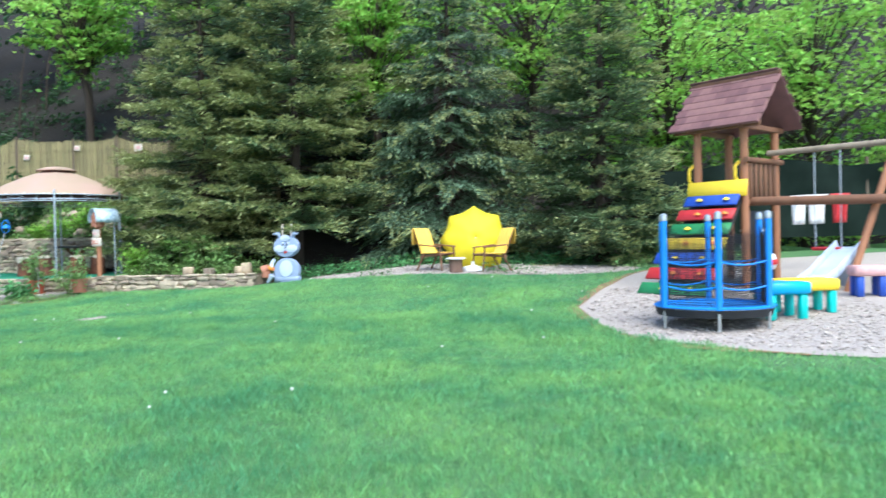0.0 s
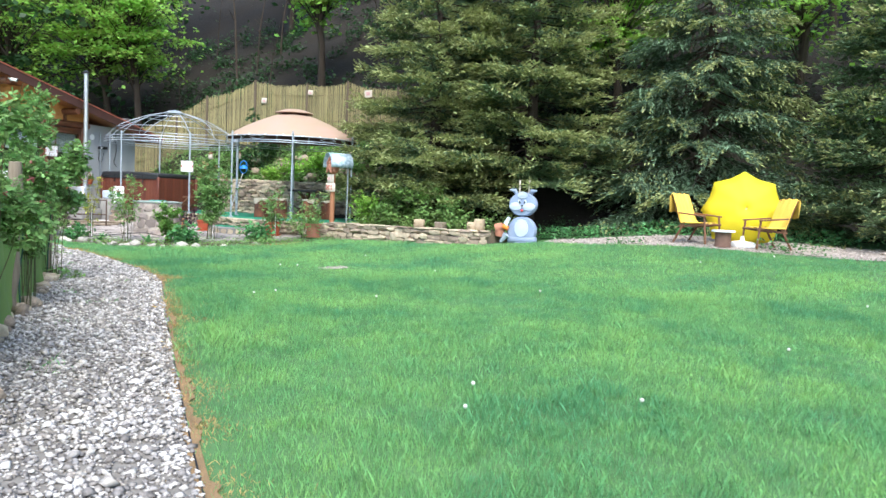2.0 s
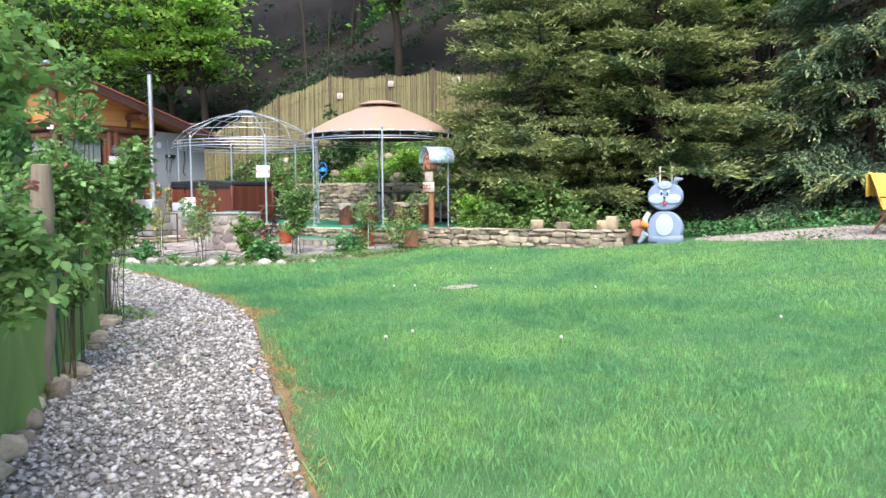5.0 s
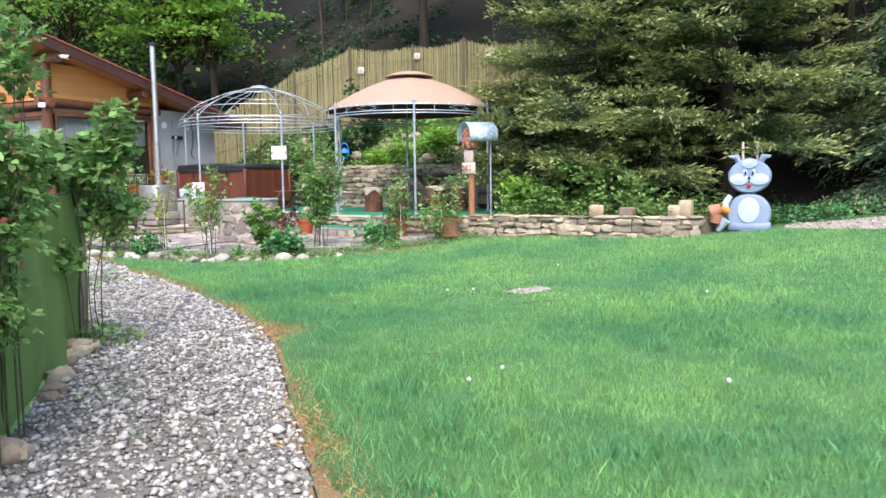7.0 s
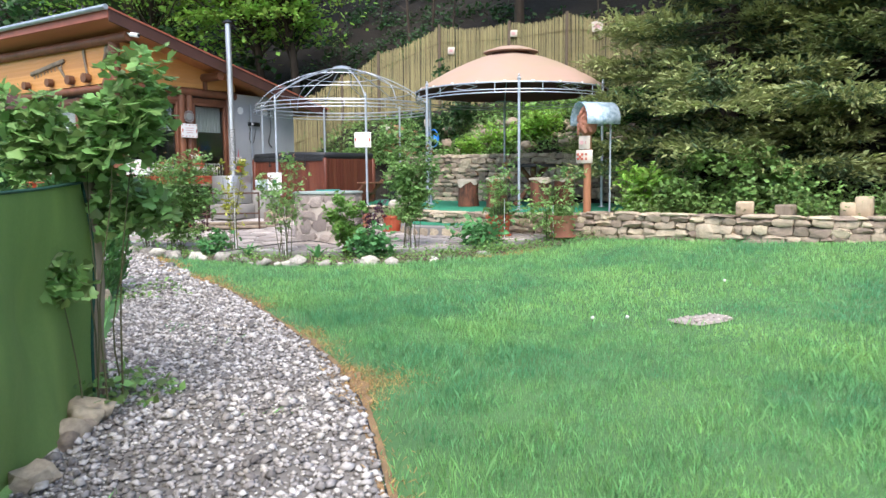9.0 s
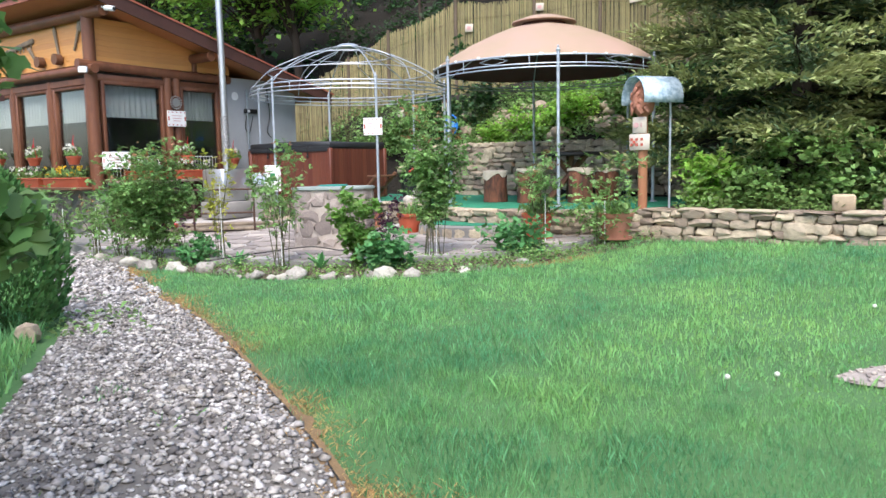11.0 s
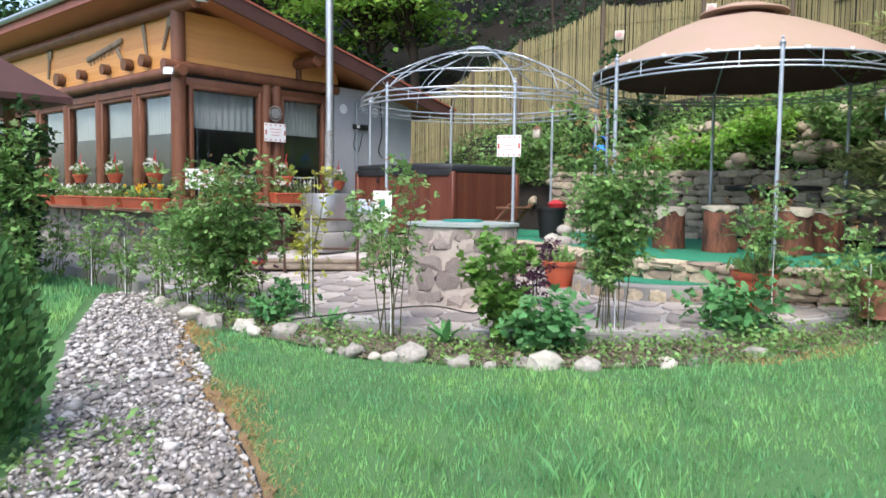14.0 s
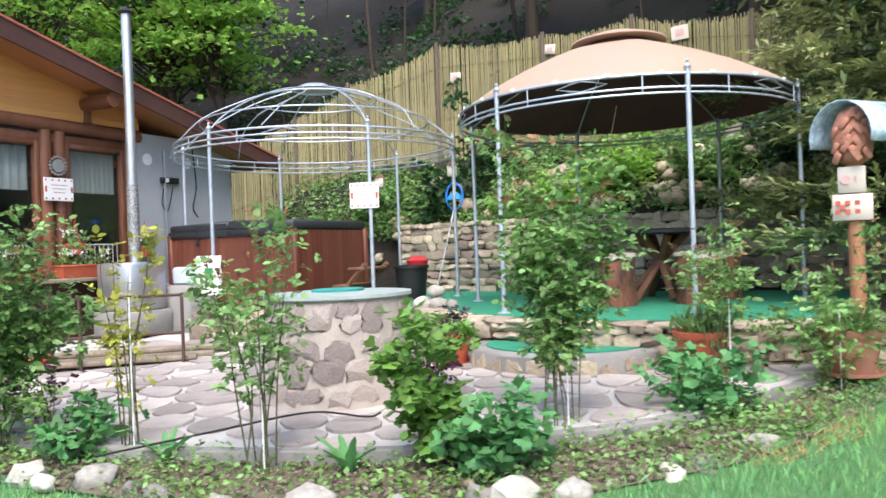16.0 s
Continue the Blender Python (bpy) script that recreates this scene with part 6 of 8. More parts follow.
def pot(x, y, z, r, h, material, label, plant, n, seed, ph=0.22, saucer=True, group="pots on the patio"):
    t = thing("flower_pot", pose(x, y, z), label, "flower pot", group)
    part("pot", Geo().lathe([(r * 0.72, 0.02), (r * 0.74, 0.03), (r * 0.95, h * 0.84), (r * 1.04, h * 0.84), (r * 1.06, h * 0.86), (r * 1.06, h * 0.99), (r * 1.03, h), (r * 0.96, h), (r * 0.94, h * 0.9), (0.01, h * 0.9)], 28), material, t)
    part("soil", Geo().lathe([(r * 0.93, h * 0.9), (r * 0.9, h * 0.915), (0.01, h * 0.92)], 20), SOIL, t)
    if saucer:
        part("saucer", Geo().lathe([(r * 0.8, 0), (r * 1.0, 0.012), (r * 1.02, 0.035), (r * 0.97, 0.035), (r * 0.9, 0.02), (0.01, 0.02)], 28), material, t)
    q = np.random.default_rng(seed)
    P = q.normal(0, 0.4, (n, 3)) * (r, r, 0) + (0, 0, h * 0.92)
    D = q.normal(0, 0.45, (n, 3)) + (0, 0, 0.9)
    L = ph * q.uniform(0.5, 1.2, n)
    part("plant", soup("plant", diamonds(P, D, q.normal(0, 1, (n, 3)), L, L * 0.16), 4, plant), None, t, "grassy green shoots", "stuff")
    return t


pot(-12.62, 16.95, 0.24, 0.20, 0.34, TERRACOTTA, "bright orange-red plastic pot with a saucer", LEAF_ROSE, 110, 1)
pot(-11.62, 17.15, 0.25, 0.21, 0.34, CLAY, "faded pinkish clay pot with a saucer", LEAF_ROSE, 110, 2)
pot(-14.80, 17.05, 0.22, 0.18, 0.30, TERRACOTTA, "terracotta pot behind the rose bush", LEAF_ROSE, 60, 3)
pot(-15.75, 17.35, 0.24, 0.15, 0.27, CLAY, "small brown clay pot by the well", LEAF_DARK, 40, 4)

# ---------------------------------------------------------------- carved post with tin roof


def bird_post():
    t = thing("bird_feeder_post", pose(-11.55, 17.92, 0.2), "wooden post with a carved head under a curved tin roof", "bird feeder")
    part("post", log(Geo(), (0, 0, 0), (0, 0, 1.85), 0.062, 12), PLAY_WOOD, t)
    g, m = Geo(), 13
    for x0, r in ((-0.16, 0.30), (0.42, 0.30)):
        for k in range(m):
            a = math.radians(-12 + 204 * k / (m - 1))
            g.v.append((x0, r * math.cos(a) * 0.95, 1.84 + 0.30 * math.sin(a)))
    for k in range(m - 1):
        g.f.append((k, k + 1, m + k + 1, m + k))
        g.m.append(0)
    roof = new("tin_roof", g.mesh("tin_roof", SHED_BLUE, smooth=True))
    roof.parent = t
    roof.matrix_basis = pose(0, 0, 0, 0, 0, 52)
    mod = roof.modifiers.new("thickness", "SOLIDIFY")
    mod.thickness = 0.012
    tagged(roof, "speckled blue-grey curved tin roof")
    q = random.Random(3)
    head = part("carving", Geo().lathe([(0.06, 1.62), (0.13, 1.68), (0.155, 1.8), (0.15, 1.93), (0.10, 2.05), (0.03, 2.09)], 12), CLAY, t, "reddish carved wooden face")
    for i in range(22):
        a, z = math.radians(-110 + q.uniform(-75, 75)), 1.66 + 0.4 * q.random()
        r = 0.155 - 0.09 * max(0, z - 1.9)
        part("chip", Geo().box((r * math.cos(a), r * math.sin(a), z), (0.05, 0.03, 0.10), math.degrees(a) + 90, 0, q.choice((-35, 35)), bevel=0.008), CLAY, head)
    for z, w, h, c in ((1.50, 0.20, 0.21, 0), (1.28, 0.29, 0.21, 1)):
        s = part("sign_board", Geo().box((-0.02, -0.075, z), (w, 0.02, h), -8, bevel=0.004), SIGN_PAPER, t, "cream painted sign board")
        if c:
            for k in (-1, 1):
                for u, v in ((0, 0), (0.035, 0.035), (-0.035, 0.035), (0.035, -0.035), (-0.035, -0.035)):
                    part("motif", Geo().box((k * 0.07 + u - 0.02, -0.088, z + v), (0.036, 0.006, 0.036), -8), SIGN_RED, s)
        else:
            for k in (-1, 1):
                part("motif", Geo().tube([(k * 0.045 - 0.02, -0.084, z), (k * 0.045 - 0.02, -0.09, z)], 0.034, 12), SIGN_PINK, s)
    part("side_pole", Geo().tube([(0.28, 0.25, 0.25), (0.28, 0.25, 1.9)], 0.017, 8), GALV, t)


bird_post()

# ---------------------------------------------------------------- table and log stools under the canopy
t = thing("garden_table", pose(-13.5, 19.85, TERRACE_Z), "round dark table on a timber trestle", "table")
part("tabletop", Geo().lathe([(0.55, 0.74), (0.57, 0.755), (0.57, 0.79), (0.55, 0.80), (0.01, 0.80)], 28), BLACK, t)
for a in (0, 60, 120):
    c, s_ = math.cos(math.radians(a)), math.sin(math.radians(a))
    part("leg", Geo().tube([(-0.42 * c, -0.42 * s_, 0), (0.3 * c, 0.3 * s_, 0.75)], 0.045, 8), TIMBER, t)
    part("leg", Geo().tube([(0.42 * c, 0.42 * s_, 0), (-0.3 * c, -0.3 * s_, 0.75)], 0.045, 8), TIMBER, t)
q = random.Random(12)
FLEECE = mat("cream_fleece", (0.62, 0.55, 0.44), (0.45, 0.38, 0.29), 1.0, 9, 60, 0.8, dist=0.03)
for i, (x, y, h) in enumerate(((-14.46, 19.0, 0.5), (-13.76, 18.88, 0.53), (-13.02, 19.2, 0.52), (-12.84, 19.85, 0.5))):
    t = thing("log_stool", pose(x, y, TERRACE_Z, 0, 0, q.uniform(0, 360)), "upright log stool with a cream fleece on top", "stool", "log stools round the table")
    n = 18
    prof = [(0.20, 0), (0.205, 0.03), (0.19, h * 0.5), (0.195, h - 0.02), (0.18, h)]
    g = Geo().lathe(prof, n)
    g.v = [(vx * (1 + 0.09 * noise.noise((vx * 9, vy * 9, i))), vy * (1 + 0.09 * noise.noise((vx * 9, vy * 9, i + 5))), vz) for vx, vy, vz in g.v]
    part("log", g, mat("log_bark", (0.24, 0.09, 0.05), (0.06, 0.03, 0.02), 0.85, 9, 40, 0.8, stretch=(1, 1, 0.3), dist=0.03, amount=1.6) if i == 0 else MATS["log_bark"], t)
    f = Geo().lathe([(0.208, h - 0.02), (0.214, h - 0.005), (0.205, h + 0.016), (0.13, h + 0.026), (0.01, h + 0.03)], 20)
    f.v = [(vx, vy, vz - (0.17 * max(0, noise.noise((vx * 7, vy * 7, i * 3)) + 0.12) if k < 20 else 0)) for k, (vx, vy, vz) in enumerate(f.v)]
    part("fleece", f, FLEECE, t, "cream sheep fleece cover")

# ---------------------------------------------------------------- slope planting
def slope_z(x, y):
    return ground_z(x, y)


BANK = [(-11.2, 17.85), (-7.5, 17.9), (-7.1, 19.3), (-7.6, 20.6), (-11.2, 20.4)]
cover("bank_plants", BANK, 8000, 0.075, LEAF_BANK, "leafy perennials spilling over the low wall", lambda x, y: 0.55 + 0 * x, 0.45, 8)
for i, (x, y, h, r, leaf) in enumerate(((-10.9, 18.5, 1.0, 0.45, LEAF), (-10.2, 18.5, 0.9, 0.5, LEAF_BANK), (-9.4, 18.6, 1.1, 0.55, LEAF_BANK), (-8.7, 18.7, 0.8, 0.4, LEAF_ROSE), (-10.6, 19.5, 1.2, 0.5, LEAF_DARK))):
    shrub("bank_shrub", x, y, 0.55, h, r, 400 + i, leaf, "leafy green shrub on the bank", "shrub", n=1500, kind="lobed", size=0.09, bare=0.1, group="shrubs on the bank")
ROCKERY = [(-21.3, 21.6), (-18.0, 21.75), (-16.0, 21.55), (-13.9, 21.65), (-11.5, 21.4), (-9.5, 21.6), (-9.5, 23.9), (-21.5, 23.5)]
cover("rockery_plants", ROCKERY, 17000, 0.09, LEAF_ROSE, "perennials and ivy covering the rockery slope", slope_z, 0.28, 9)
cover("rockery_plants", ROCKERY, 12000, 0.10, LEAF_BANK, "dark ivy and ferns on the rockery slope", slope_z, 0.3, 10)
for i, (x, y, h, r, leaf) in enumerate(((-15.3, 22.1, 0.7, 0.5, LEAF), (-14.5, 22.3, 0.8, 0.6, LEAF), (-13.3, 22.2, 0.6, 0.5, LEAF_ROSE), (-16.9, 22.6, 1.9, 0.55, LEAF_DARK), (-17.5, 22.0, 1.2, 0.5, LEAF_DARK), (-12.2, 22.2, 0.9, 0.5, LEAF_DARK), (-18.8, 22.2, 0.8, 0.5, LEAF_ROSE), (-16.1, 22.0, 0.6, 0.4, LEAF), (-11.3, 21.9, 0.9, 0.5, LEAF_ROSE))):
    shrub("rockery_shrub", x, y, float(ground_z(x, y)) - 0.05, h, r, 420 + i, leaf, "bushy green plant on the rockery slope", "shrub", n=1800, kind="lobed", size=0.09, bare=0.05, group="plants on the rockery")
q = random.Random(8)
for i in range(90):
    x, y = q.uniform(-18.5, -10.8), q.uniform(21.6, 23.2)
    w = q.uniform(0.2, 0.5)
    solid("rockery_stone", q.choice(ROUND_STONES), None, "rough tan boulder set into the planted slope", "stone", "boulders on the rockery", m=sized(x, y, float(ground_z(x, y)) + w * 0.2, w, w * 0.8, w * 0.65, q.uniform(0, 180), q.uniform(-15, 15)))
# bare canes before the reeds
for i, (x, y, h, r) in enumerate(((-20.2, 21.9, 1.9, 0.45), (-19.2, 21.8, 1.6, 0.4), (-21.0, 22.3, 2.0, 0.4))):
    shrub("bare_cane", x, y, float(ground_z(x, y)) - 0.1, h, r, 450 + i, LEAF_ROSE, "almost leafless canes before the reed screen", "shrub", stems=12, n=70, size=0.06, bare=0.3, group="canes at the reed screen")
# bare undergrowth and ferns on the wooded slope
WOODS = [(-30, 24.5), (-22, 24.6), (-9, 24.8), (-4, 23.5), (2, 24.5), (12, 27), (12, 36), (-30, 36)]
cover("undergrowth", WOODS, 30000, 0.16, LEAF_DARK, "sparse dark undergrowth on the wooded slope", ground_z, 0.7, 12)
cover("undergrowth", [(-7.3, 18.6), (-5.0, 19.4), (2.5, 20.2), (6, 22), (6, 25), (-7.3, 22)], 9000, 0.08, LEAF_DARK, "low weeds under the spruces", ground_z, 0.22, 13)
cover("undergrowth", [(-7.2, 18.5), (-5.6, 19.0), (-2.5, 19.6), (2.0, 19.8), (2.0, 20.6), (-7.2, 20.6)], 7000, 0.08, LEAF_COLUMBINE, "green weeds along the foot of the spruces", ground_z, 0.28, 21)
cover("undergrowth", [(1.2, 17.9), (2.4, 18.6), (6, 20.5), (6, 23), (2, 20.5)], 4000, 0.07, LEAF_ROSE, "grass and weeds beside the play gravel", ground_z, 0.3, 14)
cover("strip_plants", [(-1.7, 17.0), (-0.3, 17.1), (-0.3, 17.5), (-1.7, 17.4)], 500, 0.07, LEAF_THUJA, "small leafy clump at the gravel strip", lawn_z, 0.3, 15)
cover("strip_plants", [(-4.6, 17.3), (-3.7, 17.05), (-3.7, 17.4), (-4.6, 17.6)], 350, 0.06, LEAF_THUJA, "small grey-green clump at the gravel strip", lawn_z, 0.2, 16)
cover("garden_plants", [(-22, 4), (-6.0, 2.5), (-8.8, 6.2), (-11.0, 8.5), (-14.4, 10.3), (-18.5, 12.4), (-22, 13)], 16000, 0.09, LEAF_ROSE, "mixed green growth behind the fence", lambda x, y: 0 * x, 0.5, 17)
cover("path_weeds", [(-14.4, 11.1), (-13.4, 10.9), (-13.0, 11.4), (-13.9, 11.9)], 500, 0.05, LEAF_ROSE, "weeds growing through the gravel", lawn_z, 0.10, 18)
cover("path_weeds", [(-10.6, 8.5), (-10.1, 8.6), (-10.2, 9.2), (-10.9, 9.2)], 500, 0.06, LEAF_ROSE, "weeds at the foot of the climber", lawn_z, 0.2, 19)

# dandelion clocks and daisies in the lawn
q = random.Random(31)
for i in range(24):
    x, y = q.uniform(-11, 0.5), q.uniform(4.5, 16.5)
    if inside(PATH, x, y) or inside(PLAY, x, y) or x > -y * 0.93 + 0.0 and y < 4 or x < -y * 0.95:
        continue
    t = thing("dandelion", pose(x, y, float(lawn_z(x, y))), "white dandelion clock on a short stalk", "flower", "dandelions in the lawn")
    hh = q.uniform(0.05, 0.09)
    part("stalk", Geo().tube([(0, 0, 0), (0.01, 0, hh)], 0.002, 4), STEM, t)
    part("clock", Geo().lathe([(0.003, -0.014), (0.012, -0.008), (0.015, 0), (0.012, 0.008), (0.003, 0.014)], 10, (0.01, 0, hh + 0.01)), PETAL, t)

# ---------------------------------------------------------------- rabbit figure, logs, deck chairs


def rabbit():
    g = Geo()

    def disc(cx, cz, rx, rz, y0, depth, slot, n=28):
        """A rounded upright disc that faces the lawn."""
        g.slot = slot
        rows = [(0.86, depth), (0.97, depth * 0.8), (1.0, depth * 0.45), (0.97, 0.02), (0.90, -0.02), (0.01, -0.035)]
        vs, fs = [], []
        for w, y in rows:
            for k in range(n):
                a = 2 * math.pi * k / n
                vs.append((cx + rx * w * math.cos(a), y0 + y, cz + rz * w * math.sin(a)))
        for j in range(len(rows) - 1):
            for k in range(n):
                k2 = (k + 1) % n
                fs.append((j * n + k, j * n + k2, (j + 1) * n + k2, (j + 1) * n + k))
        fs.append(tuple(range(n)))
        g.add(vs, [f[::-1] for f in fs])

    disc(0, 0.30, 0.37, 0.36, 0, 0.22, 0)
    disc(0, 0.36, 0.19, 0.24, -0.025, 0.02, 1)
    disc(0, 0.955, 0.36, 0.30, 0, 0.22, 0)
    disc(-0.16, 0.90, 0.17, 0.105, -0.03, 0.02, 1)
    disc(0.16, 0.90, 0.17, 0.105, -0.03, 0.02, 1)
    disc(0, 1.18, 0.14, 0.09, -0.03, 0.02, 1)
    for k in (-1, 1):
        disc(k * 0.07, 1.02, 0.035, 0.065, -0.04, 0.015, 1)
        disc(k * 0.06, 1.01, 0.018, 0.038, -0.052, 0.012, 2)
        g.slot = 0
        g.tube([(k * 0.17, 0.08, 1.18), (k * 0.22, 0.05, 1.30), (k * 0.34, 0.02, 1.30)], [0.05, 0.06, 0.02], 8)
        g.slot = 4
        g.tube([(k * 0.12, 0.12, 1.15), (k * 0.12, 0.12, 1.56)], 0.022, 8)
    disc(0, 0.925, 0.025, 0.018, -0.055, 0.015, 2)
    disc(0, 0.80, 0.038, 0.035, -0.05, 0.015, 3)
    g.slot = 0
    g.box((0, 0.1, 0.08), (0.72, 0.26, 0.2), bevel=0.05)
    g.slot = 1
    g.tube([(-0.30, -0.05, 0.62), (-0.38, -0.08, 0.48), (-0.36, -0.12, 0.40)], [0.05, 0.06, 0.05], 8)
    g.slot = 5
    g.tube([(-0.30, -0.14, 0.34), (-0.44, -0.14, 0.40)], [0.05, 0.075], 8)
    g.slot = 6
    g.tube([(-0.44, -0.13, 0.40), (-0.60, -0.12, 0.33)], [0.09, 0.13], 8)
    g.tube([(-0.52, -0.12, 0.30), (-0.54, -0.12, 0.14)], [0.12, 0.10], 8)
    g.slot = 1
    g.tube([(-0.50, -0.08, 0.0), (-0.36, -0.10, 0.20)], [0.04, 0.09], 8)
    ob = solid("rabbit_figure", g.mesh("rabbit_figure", GREY_BLUE, PALE_BLUE, BLACK, RED, SIGN_PAPER, ORANGE_PAINT, CLAY, smooth=True), None, "blue-grey painted rabbit figure holding an orange carrot", "garden figure")
    ob.matrix_basis = pose(-6.72, 18.3, float(lawn_z(-6.72, 18.3)), 0, 0, 3) @ Matrix.Scale(0.93, 4)


rabbit()
q = random.Random(2)
for x, y, w, h, rz in ((-9.15, 17.95, 0.24, 0.2, 10), (-8.62, 18.0, 0.26, 0.16, -6), (-7.85, 18.05, 0.2, 0.2, 5), (-7.66, 18.05, 0.2, 0.28, -8)):
    solid("wood_block", Geo().box((0, 0, h / 2), (w, 0.2, h), bevel=0.02), OLD_WOOD if h < 0.19 else mat("sawn_wood", (0.50, 0.40, 0.28), (0.36, 0.27, 0.18), 0.9, 6, 60, 0.4) if "sawn_wood" not in MATS else MATS["sawn_wood"], "sawn wood block standing on the low wall", "wood block", "blocks on the low wall", m=pose(x, y, 0.6, 0, 0, rz))


def deck_chair(x, y, rz, label):
    z = float(lawn_z(x, y)) + 0.02
    t = thing("deck_chair", pose(x, y, z, 0, 0, rz), label, "chair", "deck chairs on the gravel strip")
    for k in (-1, 1):
        part("leg", Geo().tube([(k * 0.27, -0.32, 0), (k * 0.27, -0.26, 0.56)], 0.022, 8), TIMBER, t)
        part("leg", Geo().tube([(k * 0.27, 0.42, 0), (k * 0.27, 0.18, 0.42)], 0.022, 8), TIMBER, t)
        part("armrest", Geo().box((k * 0.29, 0.0, 0.58), (0.06, 0.62, 0.03), 0, 5, bevel=0.01), TIMBER, t)
        part("side_rail", Geo().box((k * 0.25, 0.0, 0.36), (0.035, 0.66, 0.05), 0, -6, bevel=0.01), TIMBER, t)
        part("back_post", Geo().tube([(k * 0.25, 0.26, 0.34), (k * 0.25, 0.50, 0.98)], 0.02, 8), TIMBER, t)
    for i in range(6):
        part("seat_slat", Geo().box((0, -0.27 + 0.1 * i, 0.39 - 0.01 * i), (0.5, 0.07, 0.018), bevel=0.005), TIMBER, t)
    for i in range(5):
        part("back_slat", Geo().box((0, 0.30 + 0.045 * i, 0.44 + 0.12 * i), (0.5, 0.018, 0.08), 0, -20, bevel=0.005), TIMBER, t)
    g = Geo()
    prof = [(-0.20, 0.425), (0.05, 0.41), (0.24, 0.42), (0.30, 0.52), (0.38, 0.74), (0.475, 0.985), (0.51, 1.0), (0.54, 0.93), (0.53, 0.62)]
    n = 14
    for j, (py, pz) in enumerate(prof):
        for i in range(n + 1):
            px_ = -0.29 + 0.58 * i / n + 0.05 * (j < 3) * (i / n - 0.2)
            g.v.append((px_, py + 0.012 * math.sin(i * 1.9 + j), pz + 0.012 * math.sin(i * 1.3 + j * 2)))
    for j in range(len(prof) - 1):
        for i in range(n):
            g.f.append((j * (n + 1) + i, j * (n + 1) + i + 1, (j + 1) * (n + 1) + i + 1, (j + 1) * (n + 1) + i))
            g.m.append(0)
    towel = part("towel", g, TOWEL, t, "orange-yellow towel draped over the back")
    mod = towel.modifiers.new("thickness", "SOLIDIFY")
    mod.thickness = 0.012
    return t


deck_chair(-2.78, 17.75, 62, "wooden deck chair with a yellow towel over its back")
deck_chair(-1.55, 17.75, -58, "wooden deck chair with a yellow towel, turned aside")

t = thing("parasol", pose(-1.98, 18.55, float(lawn_z(-1.98, 18.55)) + 0.02), "open yellow parasol lying on its side", "parasol")
g, n = Geo(), 32
rows = [(1.02, 0.0), (0.8, 0.17), (0.55, 0.31), (0.3, 0.40), (0.02, 0.45)]
for w, d in rows:
    for k in range(n):
        a = 2 * math.pi * k / n
        s_ = w * (1 - 0.13 * abs(math.sin(4 * a)) * (w > 0.5))
        g.v.append((s_ * math.cos(a) * 1.0, -d, s_ * math.sin(a)))
for j in range(len(rows) - 1):
    for k in range(n):
        k2 = (k + 1) % n
        g.f.append((j * n + k, j * n + k2, (j + 1) * n + k2, (j + 1) * n + k))
        g.m.append(0)
c = part("canopy", g, YELLOW, t, "bright yellow cloth")
c.matrix_basis = pose(0, 0, 0.66, -10, 0, 10) @ Matrix.Scale(0.84, 4)
mod = c.modifiers.new("thickness", "SOLIDIFY")
mod.thickness = 0.006
for k in range(8):
    a = 2 * math.pi * k / 8
    r = part("rib", Geo().tube([(w * 0.985 * math.cos(a), -d + 0.012, w * 0.985 * math.sin(a)) for w, d in rows], 0.006, 5), STEEL, t)
    r.matrix_basis = c.matrix_basis.copy()
p = part("pole", Geo().tube([(0, -0.43, 0), (0, 1.3, 0)], 0.018, 8), STEEL, t)
p.matrix_basis = c.matrix_basis.copy()
t = thing("side_table", pose(-2.3, 17.35, float(lawn_z(-2.3, 17.35)) + 0.01), "log side table with a pale round top", "table")
part("stump", Geo().lathe([(0.16, 0), (0.15, 0.1), (0.155, 0.30)], 16), mat("stump_bark", (0.20, 0.12, 0.09), (0.12, 0.07, 0.05), 0.9, 6, 40, 0.6), t)
part("top", Geo().lathe([(0.22, 0.30), (0.23, 0.31), (0.225, 0.34), (0.01, 0.345)], 20), WHITE, t, "pale round top")
solid("parasol_stand", Geo().lathe([(0.26, 0), (0.27, 0.03), (0.24, 0.10), (0.05, 0.13), (0.03, 0.22)], 20), WHITE, "white concrete stand for a parasol on the gravel", "stand", m=pose(-1.95, 17.75, float(lawn_z(-1.95, 17.75)) + 0.01))

# ---------------------------------------------------------------- playground


